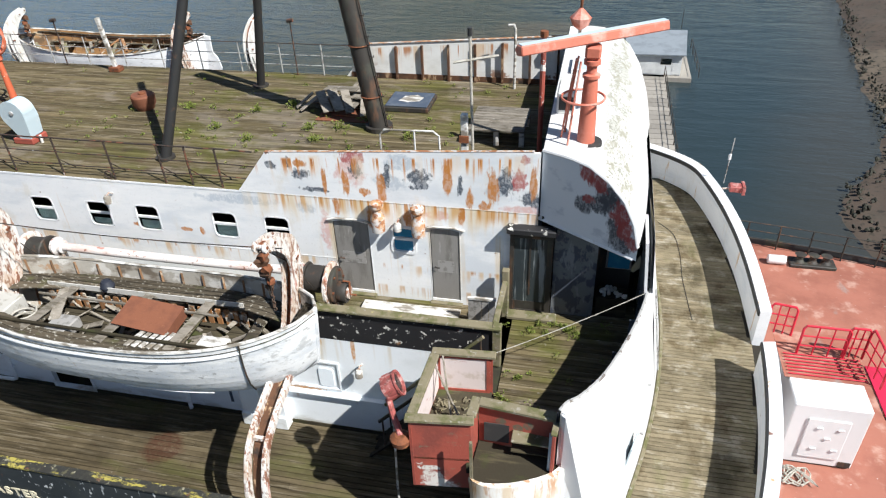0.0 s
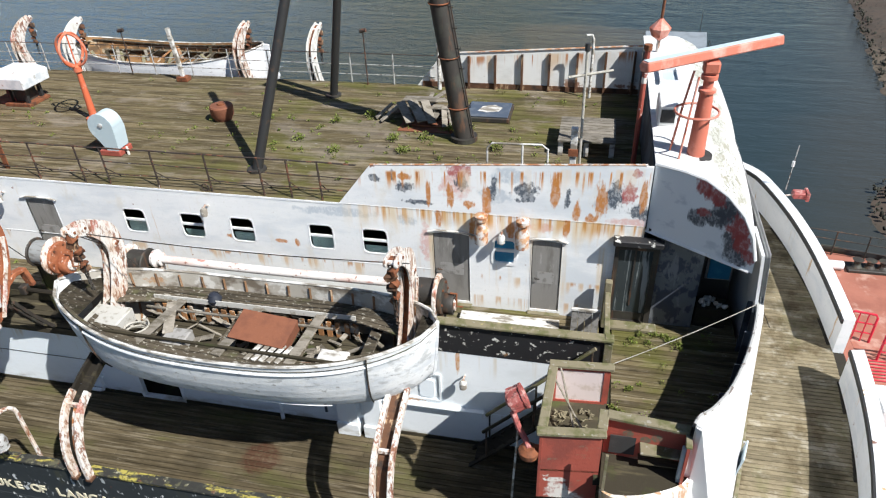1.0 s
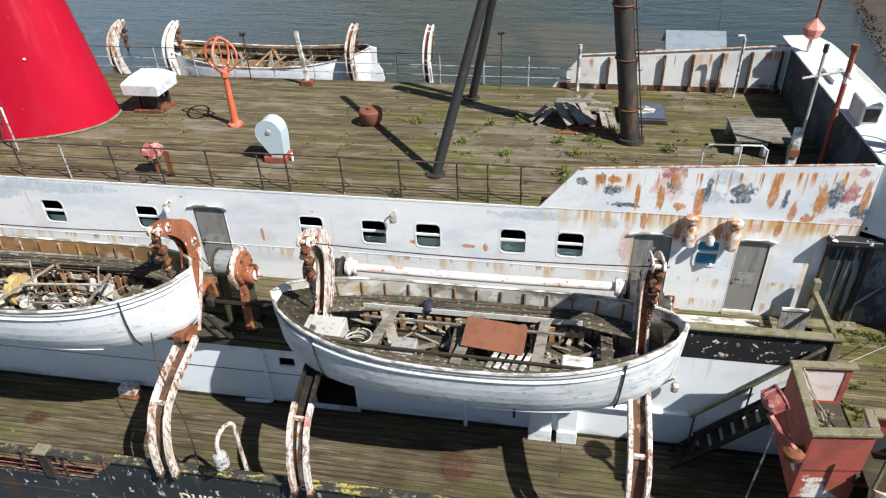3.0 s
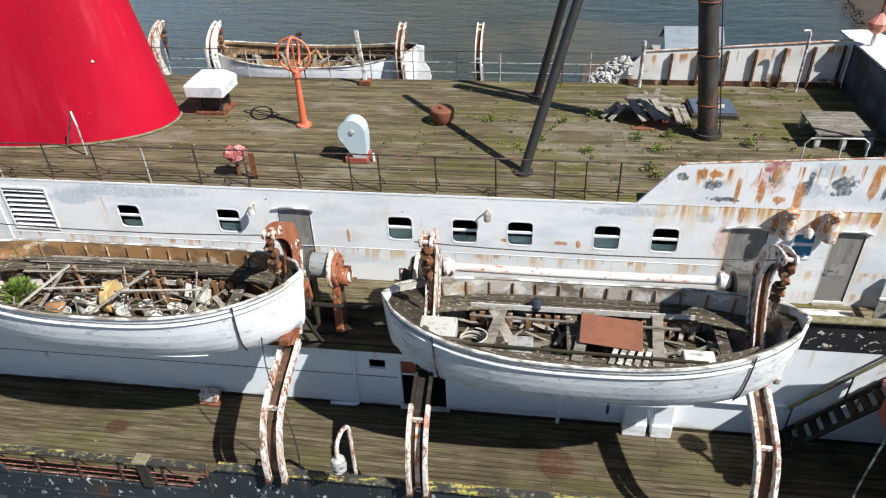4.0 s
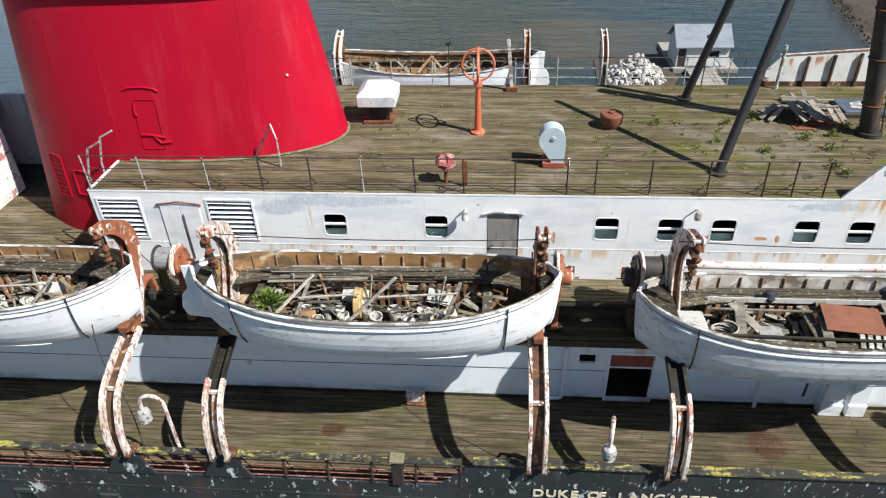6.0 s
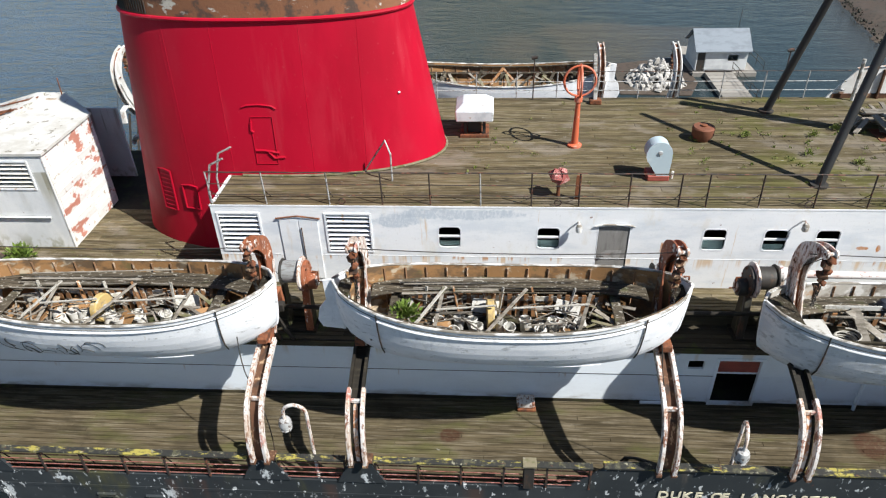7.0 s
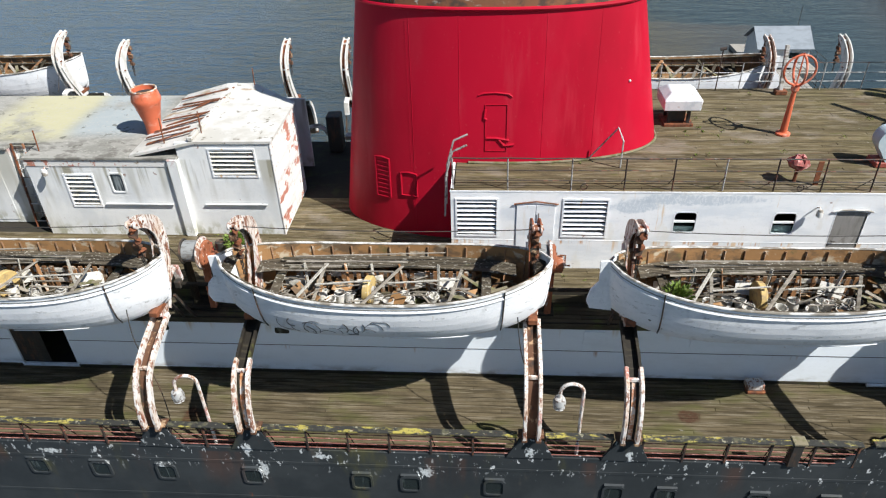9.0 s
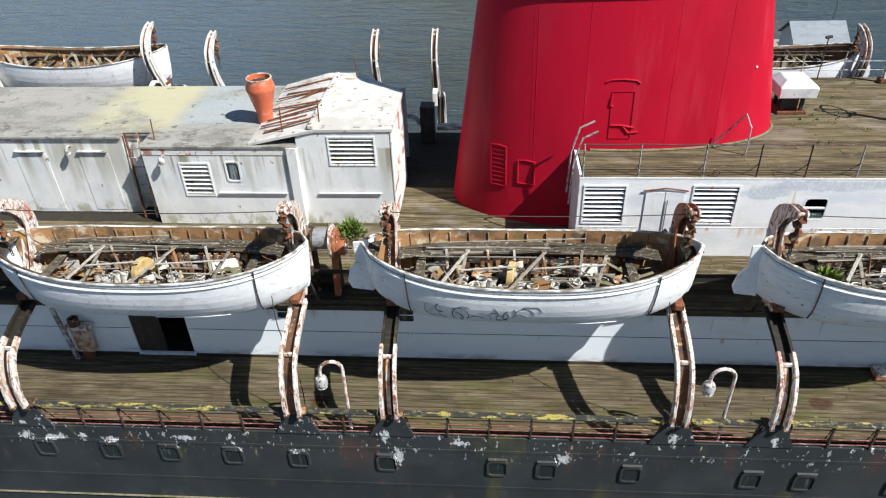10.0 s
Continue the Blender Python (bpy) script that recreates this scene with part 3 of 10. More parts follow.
M["dark_glass"] = surface("dirty dark glass", (0.020, 0.026, 0.026), [((0.10, 0.12, 0.115), (7.0, 7.0, 0.8), 0.58, 0.70, 0.7)], 0.22, 0, 0.05, 6)
# dark base with pale upright streaks and darker patches
M["streaky_glass"] = surface("dirty streaked door glass", (0.035, 0.045, 0.050), [((0.26, 0.29, 0.30), (9.0, 9.0, 0.5), 0.52, 0.62, 0.85), ((0.02, 0.02, 0.02), (3.0, 3.0, 0.8), 0.56, 0.66, 0.8)], 0.2, 0, 0.05, 6)
M["white_drip"] = surface("white bulwark paint with rust runs", (0.74, 0.74, 0.72), [((0.58, 0.57, 0.54), (0.6, 0.6, 1.2), 0.46, 0.66, 0.8), ((0.22, 0.10, 0.05), (1.4, 1.4, 2.0), 0.58, 0.62, 0.9, "z", 5.1, 4.8)], 0.6, 0, 0.2, 10,
                          marks=lambda nt, col: drips(nt, drips(nt, col, (0.62, 0.42, 0.24), 5.86, 0.8, 3.0, 0.48, 0.64, 0.7, -6.2, -5.4, 0.066), (0.42, 0.17, 0.06), 5.84, 0.45, 5.0, 0.55, 0.62, 0.9, -6.2, -5.4, 0.066))
# peeling dark paint; its base also holds the back wall's shade
M["shaded_peel"] = surface("black-blue paint peeling in shade", (0.022, 0.026, 0.036), [((0.07, 0.085, 0.11), (1.5, 1.5, 1.2), 0.50, 0.60, 0.8), ((0.16, 0.16, 0.16), 4.0, 0.66, 0.70, 0.8)], 0.7, 0, 0.25, 12)
M["grey_peel"] = surface("grey shelter paint peeled to navy", (0.15, 0.16, 0.17), [((0.05, 0.06, 0.085), (3.0, 3.0, 2.2), 0.48, 0.54, 0.9), ((0.26, 0.27, 0.28), (4.0, 4.0, 1.2), 0.58, 0.66, 0.7)], 0.6, 0, 0.2, 12)
# near-black base puts the darkness of rooms and holes into the colour
M["painted_dark"] = surface("dark unlit interior", (0.03, 0.03, 0.03), [((0.05, 0.05, 0.048), 2.0, 0.45, 0.65, 0.8)], 0.9, 0, 0.1, 8)
M["blue_paint"] = surface("bright blue paint", (0.02, 0.20, 0.36), [((0.05, 0.28, 0.42), 4.0, 0.5, 0.66, 0.8)], 0.5, 0, 0.1, 12)
M["rope"] = surface("dirty rope", (0.42, 0.40, 0.35), [((0.24, 0.22, 0.18), 12.0, 0.5, 0.62, 0.8)], 0.9, 0, 0.4, 60)
M["bucket"] = surface("dirty white plastic", (0.60, 0.585, 0.54), [((0.36, 0.335, 0.27), 7.0, 0.52, 0.64, 0.85), ((0.13, 0.12, 0.09), 5.0, 0.64, 0.70, 0.8)], 0.6, 0, 0.15, 18, vary=0.25)
M["grey_drum"] = surface("grey winch drum", (0.25, 0.26, 0.26), [((0.13, 0.12, 0.11), (4.0, 14.0, 14.0), 0.48, 0.62, 0.8)], 0.7, 0, 0.2, 24)
M["roof_grey"] = surface("grey roof felt with lichen", (0.30, 0.29, 0.26), [
    ((0.20, 0.195, 0.17), (0.6, 1.2, 1.0), 0.42, 0.62, 0.9),
    ((0.46, 0.43, 0.26), (0.5, 0.7, 0.5), 0.30, 0.52, 0.8, "x", -42.2, -40.8, "x", -37.9, -39.0, "y", 7.3, 8.2),
    ((0.32, 0.36, 0.37), (0.5, 0.7, 0.5), 0.30, 0.50, 0.8, "x", -39.0, -38.0, "x", -35.6, -36.6, "y", 7.6, 8.6),
    ((0.40, 0.38, 0.34), 9.0, 0.54, 0.66, 0.6),
    ((0.10, 0.095, 0.075), (2.4, 2.4, 2.4), 0.60, 0.67, 0.8),
    ((0.11, 0.10, 0.085), (2.0, 4.0, 2.0), 0.48, 0.60, 0.75, "y", 8.4, 7.0)], 0.85, 0, 0.3, 20)
M["plant_roof"] = surface("white roof paint worn to rust and lichen", (0.56, 0.545, 0.51), [
    ((0.44, 0.42, 0.37), (1.2, 1.2, 1.2), 0.44, 0.62, 0.8),
    ((0.36, 0.25, 0.15), (1.0, 1.5, 1.0), 0.60, 0.66, 0.85, "y", 8.6, 9.6),
    ((0.16, 0.14, 0.10), (3.5, 3.5, 3.5), 0.60, 0.66, 0.85),
    (RUST, (2.0, 6.0, 2.0), 0.60, 0.66, 0.8, "x", -33.6, -34.2)], 0.7, 0, 0.3, 12)
M["flaky_planks"] = surface("white planking flaked to red", (0.72, 0.70, 0.67), [
    ((0.45, 0.15, 0.09), (3.0, 1.2, 2.2), 0.56, 0.60, 0.9), ((0.30, 0.20, 0.10), (5.0, 5.0, 5.0), 0.60, 0.68, 0.8)], 0.7, 0, 0.3, 16, vary=0.12)
M["foredeck"] = surface("faded pink-red deck paint", (0.33, 0.125, 0.085), [
    ((0.25, 0.09, 0.06), (0.5, 0.5, 0.5), 0.42, 0.64, 0.9), ((0.46, 0.28, 0.22), 1.2, 0.52, 0.68, 0.8),
    ((0.25, 0.25, 0.23), (0.6, 0.35, 0.5), 0.60, 0.70, 0.85), ((0.62, 0.60, 0.56), 6.0, 0.70, 0.73, 0.8)], 0.75, 0, 0.2, 14)
M["red_rail"] = surface("bright red rail paint", (0.56, 0.02, 0.045), [((0.38, 0.02, 0.03), 5.0, 0.5, 0.66, 0.7)], 0.5, 0, 0.1, 16)
M["magenta"] = surface("red tarpaulin", (0.50, 0.012, 0.055), [((0.40, 0.01, 0.04), 2.0, 0.5, 0.66, 0.7)], 0.6, 0, 0.2, 6)
M["stone"] = surface("pale broken stone", (0.42, 0.40, 0.37), [((0.32, 0.30, 0.26), 1.0, 0.48, 0.66, 0.8)], 0.9, 0, 0.4, 3, islands=0.25)
M["mud"] = surface("brown tidal mud and shingle", (0.072, 0.052, 0.038), [
    ((0.065, 0.052, 0.038), (0.35, 0.25, 0.5), 0.48, 0.60, 0.9), ((0.14, 0.112, 0.080), (0.10, 0.05, 0.1), 0.5, 0.66, 0.8), ((0.030, 0.026, 0.018), 2.2, 0.54, 0.62, 0.85)], 0.75, 0, 0.6, 1.5)
M["weed"] = surface("dark weed-covered rock", (0.022, 0.022, 0.014), [((0.05, 0.045, 0.03), 1.5, 0.5, 0.66, 0.8)], 0.8, 0, 0.6, 3, islands=0.3)
M["pier"] = surface("grey pier planking", (0.27, 0.25, 0.22), [((0.24, 0.22, 0.19), (3.0, 0.6, 1.0), 0.46, 0.62, 0.8)], 0.85, 0, 0.3, 8, vary=0.18)
M["hut_white"] = surface("white hut boarding", (0.66, 0.67, 0.66), [((0.52, 0.53, 0.53), 0.8, 0.48, 0.66, 0.7)], 0.7, 0, 0.1, 5)
M["hut_roof"] = surface("blue-grey sheet roof", (0.19, 0.22, 0.25), [((0.14, 0.165, 0.19), (0.8, 2.0, 1.0), 0.46, 0.64, 0.8)], 0.6, 0, 0.1, 5)
M["yellow_old"] = surface("dirty yellow foam", (0.50, 0.36, 0.14), [((0.30, 0.22, 0.12), 6.0, 0.5, 0.64, 0.8), ((0.60, 0.55, 0.42), 4.0, 0.60, 0.66, 0.7)], 0.85, 0, 0.3, 20)
M["leaf"] = surface("green leaf", (0.11, 0.17, 0.025), [((0.17, 0.22, 0.04), 9.0, 0.5, 0.64, 0.8)], 0.65, 0, 0, 10, islands=0.35)
M["grass"] = surface("dry moss and grass", (0.15, 0.19, 0.032), [((0.24, 0.21, 0.09), 5.0, 0.5, 0.64, 0.8)], 0.8, 0, 0, 10, islands=0.35)
M["dark_cloth"] = surface("dark blue-black tarpaulin", (0.018, 0.022, 0.034), [((0.035, 0.04, 0.055), 3.0, 0.5, 0.66, 0.8)], 0.6, 0, 0.4, 6)
M["lettering"] = surface("cream lettering paint", (0.66, 0.60, 0.44), [((0.35, 0.31, 0.22), 9.0, 0.60, 0.66, 0.8)], 0.6, 0, 0.1, 16)


def glass_material():
    m = bpy.data.materials.new("window glass")
    m.use_nodes = True
    b = m.node_tree.nodes["Principled BSDF"]
    b.inputs["Base Color"].default_value = (0.62, 0.74, 0.72, 1)
    b.inputs["Transmission Weight"].default_value = 1.0
    b.inputs["Roughness"].default_value = 0.03
    b.inputs["IOR"].default_value = 1.45
    return m


def water_material():
    """Silty estuary water: blue and rippled offshore, calmer and greyer towards the bank, with a brown tongue of silt."""
    m = bpy.data.materials.new("estuary water")
    m.use_nodes = True
    nt = m.node_tree
    b = nt.nodes["Principled BSDF"]
    x, y = axis_of(nt, "X"), axis_of(nt, "Y")
    wob = calc(nt, "MULTIPLY", calc(nt, "SUBTRACT", noise_of(nt, (0.05, 0.06, 0.05), 4.0, 0.55, 4.0, 0.8), 0.5), 34.0)
    side = ramp(nt, calc(nt, "ADD", x, wob), -34.0, 2.0)
    tint = ramp(nt, calc(nt, "ADD", x, wob), -80.0, -14.0)
    dx = calc(nt, "DIVIDE", calc(nt, "ADD", calc(nt, "SUBTRACT", x, -4.0), wob), 15.0)
    dy = calc(nt, "DIVIDE", calc(nt, "ADD", calc(nt, "SUBTRACT", y, 73.0), calc(nt, "MULTIPLY", wob, 0.5)), 9.0)
    r2 = calc(nt, "ADD", calc(nt, "MULTIPLY", dx, dx), calc(nt, "MULTIPLY", dy, dy))
    tongue = calc(nt, "SUBTRACT", 1.0, ramp(nt, r2, 0.55, 1.25))
    shore = ramp(nt, calc(nt, "ADD", calc(nt, "SUBTRACT", x, calc(nt, "MULTIPLY", y, 0.22)), calc(nt, "MULTIPLY", wob, 0.25)), 2.0, 11.0)
    col = socket_mix(nt, tint, (0.050, 0.110, 0.190), (0.021, 0.034, 0.038))
    col = socket_mix(nt, calc(nt, "MULTIPLY", tongue, 0.50), col, (0.085, 0.068, 0.050))
    col = socket_mix(nt, calc(nt, "MULTIPLY", shore, 0.6), col, (0.050, 0.046, 0.038))
    nt.links.new(col, b.inputs["Base Color"])
    b.inputs["Roughness"].default_value = 0.10
    b.inputs["IOR"].default_value = 1.33
    calm = calc(nt, "SUBTRACT", 1.0, calc(nt, "MULTIPLY", side, 0.88))
    bp = nt.nodes.new("ShaderNodeBump")
    nt.links.new(calc(nt, "MULTIPLY", calm, 0.95), bp.inputs["Strength"])
    bp.inputs["Distance"].default_value = 1.25
    w = noise_of(nt, (0.55, 1.6, 1.0), 5.0, 0.62, 1.0, 0.8)
    swell = calc(nt, "MULTIPLY", noise_of(nt, (0.16, 0.50, 1.0), 3.0, 0.55, 6.0, 0.6), 2.4)
    chop = calc(nt, "MULTIPLY", noise_of(nt, (1.6, 3.6, 1.0), 4.0, 0.6, 2.0, 1.2), 0.42)
    nt.links.new(calc(nt, "ADD", calc(nt, "ADD", w, swell), chop), bp.inputs["Height"])
    nt.links.new(bp.outputs[0], b.inputs["Normal"])
    return m


M["glass"] = glass_material()
M["water"] = water_material()


# ---- mesh helpers; all shapes are given in the ship's own metres ----
def box(bm, x0, x1, y0, y1, z0, z1, m=None):
    vs = [bm.verts.new((x, y, z)) for z in (z0, z1) for y in (y0, y1) for x in (x0, x1)]
    if m is not None:
        for v in vs:
            v.co = m @ v.co
    for f in ((0, 2, 3, 1), (4, 5, 7, 6), (0, 1, 5, 4), (1, 3, 7, 5), (3, 2, 6, 7), (2, 0, 4, 6)):
        bm.faces.new([vs[i] for i in f])
    return vs


def ring_frame(d):
    d = Vector(d).normalized()
    a = d.cross(Vector((0, 0, 1)))
    if a.length < 1e-3:
        a = Vector((1, 0, 0))
    a.normalize()
    return a, d.cross(a).normalized()


def tube(bm, pts, r, seg=8, closed=False):
    """A round bar along the points; r may be one radius or one for each point."""
    pts = [Vector(p) for p in pts]
    n = len(pts)
    rs = r if isinstance(r, (list, tuple)) else [r] * n
    rings = []
    a, b = None, None
    for i, p in enumerate(pts):
        if closed:
            d = pts[(i + 1) % n] - pts[i - 1]
        else:
            d = pts[min(i + 1, n - 1)] - pts[max(i - 1, 0)]
        if a is None:
            a, b = ring_frame(d)
        else:
            d.normalize()
            a = (a - d * a.dot(d)).normalized()
            b = d.cross(a).normalized()
        rings.append([bm.verts.new(p + rs[i] * (a * math.cos(2 * math.pi * k / seg) + b * math.sin(2 * math.pi * k / seg))) for k in range(seg)])
    for i in range(n if closed else n - 1):
        p, q = rings[i], rings[(i + 1) % n]
        for k in range(seg):
            bm.faces.new((p[k], p[(k + 1) % seg], q[(k + 1) % seg], q[k]))
    if not closed:
        bm.faces.new(rings[0][::-1])
        bm.faces.new(rings[-1])


def circle(c, r, axis="z", n=24, start=0.0, end=2 * math.pi):
    out = []
    for k in range(n):
        t = start + (end - start) * k / (n if abs(end - start - 2 * math.pi) < 1e-6 else n - 1)
        u, v = r * math.cos(t), r * math.sin(t)
        out.append(Vector(c) + Vector({"z": (u, v, 0), "y": (u, 0, v), "x": (0, u, v)}[axis]))
    return out


def lathe(bm, c, profile, axis="z", seg=24):
    """Turns a profile of (radius, height) round an axis through c."""
    rings = []
    for r, h in profile:
        off = {"z": (0, 0, h), "y": (0, h, 0), "x": (h, 0, 0)}[axis]
        rings.append([bm.verts.new(p) for p in circle(Vector(c) + Vector(off), max(r, 0.001), axis, seg)])
    for p, q in zip(rings, rings[1:]):
        for k in range(seg):
            bm.faces.new((p[k], p[(k + 1) % seg], q[(k + 1) % seg], q[k]))
    bm.faces.new(rings[0][::-1])
    bm.faces.new(rings[-1])


def prism(bm, outline, axis, lo, hi):
    """An outline of two coordinates pushed along an axis from lo to hi."""
    def at(u, v, h):
        return {"x": (h, u, v), "y": (u, h, v), "z": (u, v, h)}[axis]
    a = [bm.verts.new(at(u, v, lo)) for u, v in outline]
    b = [bm.verts.new(at(u, v, hi)) for u, v in outline]
    n = len(a)
    for k in range(n):
        bm.faces.new((a[k], a[(k + 1) % n], b[(k + 1) % n], b[k]))
    bm.faces.new(a[::-1])
    bm.faces.new(b)


def band(bm, pts, half, thick):
    """A flat bar in the y-z plane through points (x, y, z): wide 2*half along x, thick across."""
    rows = []
    pts = [Vector(p) for p in pts]
    for i, p in enumerate(pts):
        d = (pts[min(i + 1, len(pts) - 1)] - pts[max(i - 1, 0)]).normalized()
        nrm = Vector((0, -d.z, d.y)) * (thick / 2)
        rows.append([bm.verts.new(p + Vector((s * half, 0, 0)) + o * nrm) for s, o in ((-1, -1), (1, -1), (1, 1), (-1, 1))])
    for p, q in zip(rows, rows[1:]):
        for k in range(4):
            bm.faces.new((p[k], p[(k + 1) % 4], q[(k + 1) % 4], q[k]))
    bm.faces.new(rows[0][::-1])
    bm.faces.new(rows[-1])


def smooth_path(pts, steps=4):
    """Catmull-Rom points through pts."""
    pts = [Vector(p) for p in pts]
    out = []
    for i in range(len(pts) - 1):
        p0, p1, p2, p3 = pts[max(i - 1, 0)], pts[i], pts[i + 1], pts[min(i + 2, len(pts) - 1)]
        for k in range(steps):
            t = k / steps
            out.append(0.5 * (2 * p1 + (p2 - p0) * t + (2 * p0 - 5 * p1 + 4 * p2 - p3) * t * t + (3 * p1 - p0 - 3 * p2 + p3) * t ** 3))
    return out + [pts[-1]]


def finish(bm, bevel=0.0, smooth=False):
    if bevel:
        bmesh.ops.bevel(bm, geom=list(bm.edges), offset=bevel, segments=1, affect="EDGES", clamp_overlap=True)
    bmesh.ops.recalc_face_normals(bm, faces=bm.faces)
    for f in bm.faces:
        f.smooth = smooth
    if smooth:
        for e in bm.edges:
            if len(e.link_faces) == 2 and e.calc_face_angle(0) > 0.65:
                e.smooth = False


def mesh_of(name, bm, material, shift=None, bevel=0.0, smooth=False):
    finish(bm, bevel, smooth)
    if shift is not None:
        bmesh.ops.translate(bm, verts=bm.verts, vec=-Vector(shift))
    me = bpy.data.meshes.new(name)
    bm.to_mesh(me)
    bm.free()
    me.materials.append(material)
    return me


def thing(name, at, label, category, group="", kind=""):
    ob = new(name)
    ob.empty_display_size = 0.3
    ob.location = at
    return tagged(ob, label, category, group, kind)


def part(name, bm, material, parent, label="", bevel=0.0, smooth=False, kind=""):
    """One mesh under a thing or under a part; the bmesh is in the ship's metres."""
    root = parent
    while root.parent:
        root = root.parent
    ob = new(name, mesh_of(name, bm, material, root.location, bevel, smooth))
    ob.parent = parent
    return tagged(ob, label, "", "", kind)


def solid(name, bm, material, label, category, group="", kind="", at=None, bevel=0.0, smooth=False):
    """A thing or a piece of the setting that is one mesh."""
    at = Vector(at) if at else Vector((0, 0, 0))
    ob = new(name, mesh_of(name, bm, material, at, bevel, smooth))
    ob.location = at
    return tagged(ob, label, category, group, kind)


def fresh():
    return bmesh.new()


def one_box(*a, m=None):
    bm = bmesh.new()
    box(bm, *a, m=m)
    return bm


def one_tube(pts, r, seg=8, closed=False):
    bm = bmesh.new()
    tube(bm, pts, r, seg, closed)
    return bm


def holed_wall(bm, x0, x1, z0, z1, y0, y1, holes):
    """An upright wall along x with right-angled openings (xa, xb, za, zb)."""
    xs = sorted({x0, x1, *[h[0] for h in holes], *[h[1] for h in holes]})
    for xa, xb in zip(xs, xs[1:]):
        cut = sorted((h[2], h[3]) for h in holes if h[0] <= xa + 1e-6 and h[1] >= xb - 1e-6)
        z = z0
        for a, b in cut + [(z1, z1)]:
            if a > z + 1e-6:
                box(bm, xa, xb, y0, y1, z, a)
            z = max(z, b)
    bmesh.ops.remove_doubles(bm, verts=bm.verts, dist=0.0005)


def rounded(x0, x1, z0, z1, r, n=5):
    out = []
    for cx, cz, a in ((x1 - r, z0 + r, -90), (x1 - r, z1 - r, 0), (x0 + r, z1 - r, 90), (x0 + r, z0 + r, 180)):
        for k in range(n):
            t = radians(a + 90 * k / (n - 1))
            out.append((cx + r * math.cos(t), cz + r * math.sin(t)))
    return out


def frame_ring(bm, outer, inner, axis, lo, hi):
    """A frame between two outlines with the same number of points."""
    def at(p, h):
        return {"x": (h, p[0], p[1]), "y": (p[0], h, p[1]), "z": (p[0], p[1], h)}[axis]
    n = len(outer)
    sets = [[bm.verts.new(at(p, h)) for p in o] for o in (outer, inner) for h in (lo, hi)]
    ol, oh, il, ih = sets
    for k in range(n):
        j = (k + 1) % n
        for a, b in ((ol, oh), (oh, ih), (ih, il), (il, ol)):
            bm.faces.new((a[k], a[j], b[j], b[k]))


# ---- water, shore, pier ----
def ground_sheet():
    bm = fresh()
    n = 48
    xs = [-900 + 1800 * i / n for i in range(n + 1)]
    ys = [-600 + 3000 * (i / n) ** 1.6 for i in range(n + 1)]
    grid = [[bm.verts.new((x, y, Z_WATER)) for x in xs] for y in ys]
    for j in range(n):
        for i in range(n):
            bm.faces.new((grid[j][i], grid[j][i + 1], grid[j + 1][i + 1], grid[j + 1][i]))
    solid("water", bm, M["water"], "rippled grey-blue estuary water, silty near the bank", "water", kind="structure", smooth=True)


SHORE = [(-20, 24.0), (20, 21.0), (34, 19.1), (36.5, 18.6), (40.8, 19.6), (44.9, 22.9), (52.8, 25.5), (59, 26.2), (75, 28.3), (96, 31.8), (200, 52.0)]


def bank_edge(y):
    for (ya, xa), (yb, xb) in zip(SHORE, SHORE[1:]):
        if y <= yb:
            return xa + (xb - xa) * max(0.0, (y - ya) / (yb - ya)) + 0.5 * noise.noise(Vector((y * 0.35, 0, 7)))
    return 52.0


def mud_bank():
    bm = fresh()
    nx, ny = 70, 220
    grid = []
    for j in range(ny + 1):
        y = -10 + 190 * j / ny
        row = []
        for i in range(nx + 1):
            u = (i / nx) ** 1.8
            x = bank_edge(y) - 1.2 + 120 * u
            h = noise.noise(Vector((x * 0.25, y * 0.2, 0))) * 0.30 + noise.noise(Vector((x * 0.9, y * 0.8, 3))) * 0.16 + noise.noise(Vector((x * 2.2, y * 2.0, 5))) * 0.10
            z = Z_WATER - 0.35 + 2.6 * (1 - math.exp(-u * 14)) + h * min(1, u * 30 + 0.4)
            row.append(bm.verts.new((x, y, z)))
        grid.append(row)
    for j in range(ny):
        for i in range(nx):
            bm.faces.new((grid[j][i], grid[j][i + 1], grid[j + 1][i + 1], grid[j + 1][i]))
    solid("mud_bank", bm, M["mud"], "brown tidal mud bank sloping out of the water", "river bank", kind="structure", smooth=True)
    bm = fresh()
    rng = random.Random(5)
    for k in range(520):
        y = rng.uniform(30, 110)
        back = k % 5 < 2 and y > 70
        x = bank_edge(y) + (4.0 + 5.0 * rng.random() if back else rng.uniform(-0.3, 1.6))
        r = rng.uniform(0.25, 0.8) if back else rng.uniform(0.06, 0.22)
        stone(bm, (x, y, Z_WATER + 0.35 + 0.1 * rng.random()), r, rng)
    solid("shore_rocks", bm, M["weed"], "dark weed-covered rocks along the mud", "rocks", kind="stuff")


def stone(bm, c, r, rng):
    m = Matrix.Translation(c) @ Euler((rng.uniform(0, 6), rng.uniform(0, 6), rng.uniform(0, 6))).to_matrix().to_4x4() @ Matrix.Diagonal((r * rng.uniform(0.8, 1.4), r * rng.uniform(0.6, 1.1), r * rng.uniform(0.4, 0.8), 1))
    made = bmesh.ops.create_icosphere(bm, subdivisions=1, radius=1.0, matrix=m)
    for v in made["verts"]:
        v.co += Vector((rng.uniform(-1, 1), rng.uniform(-1, 1), rng.uniform(-1, 1))) * r * 0.18


PIER_Z = -12.5


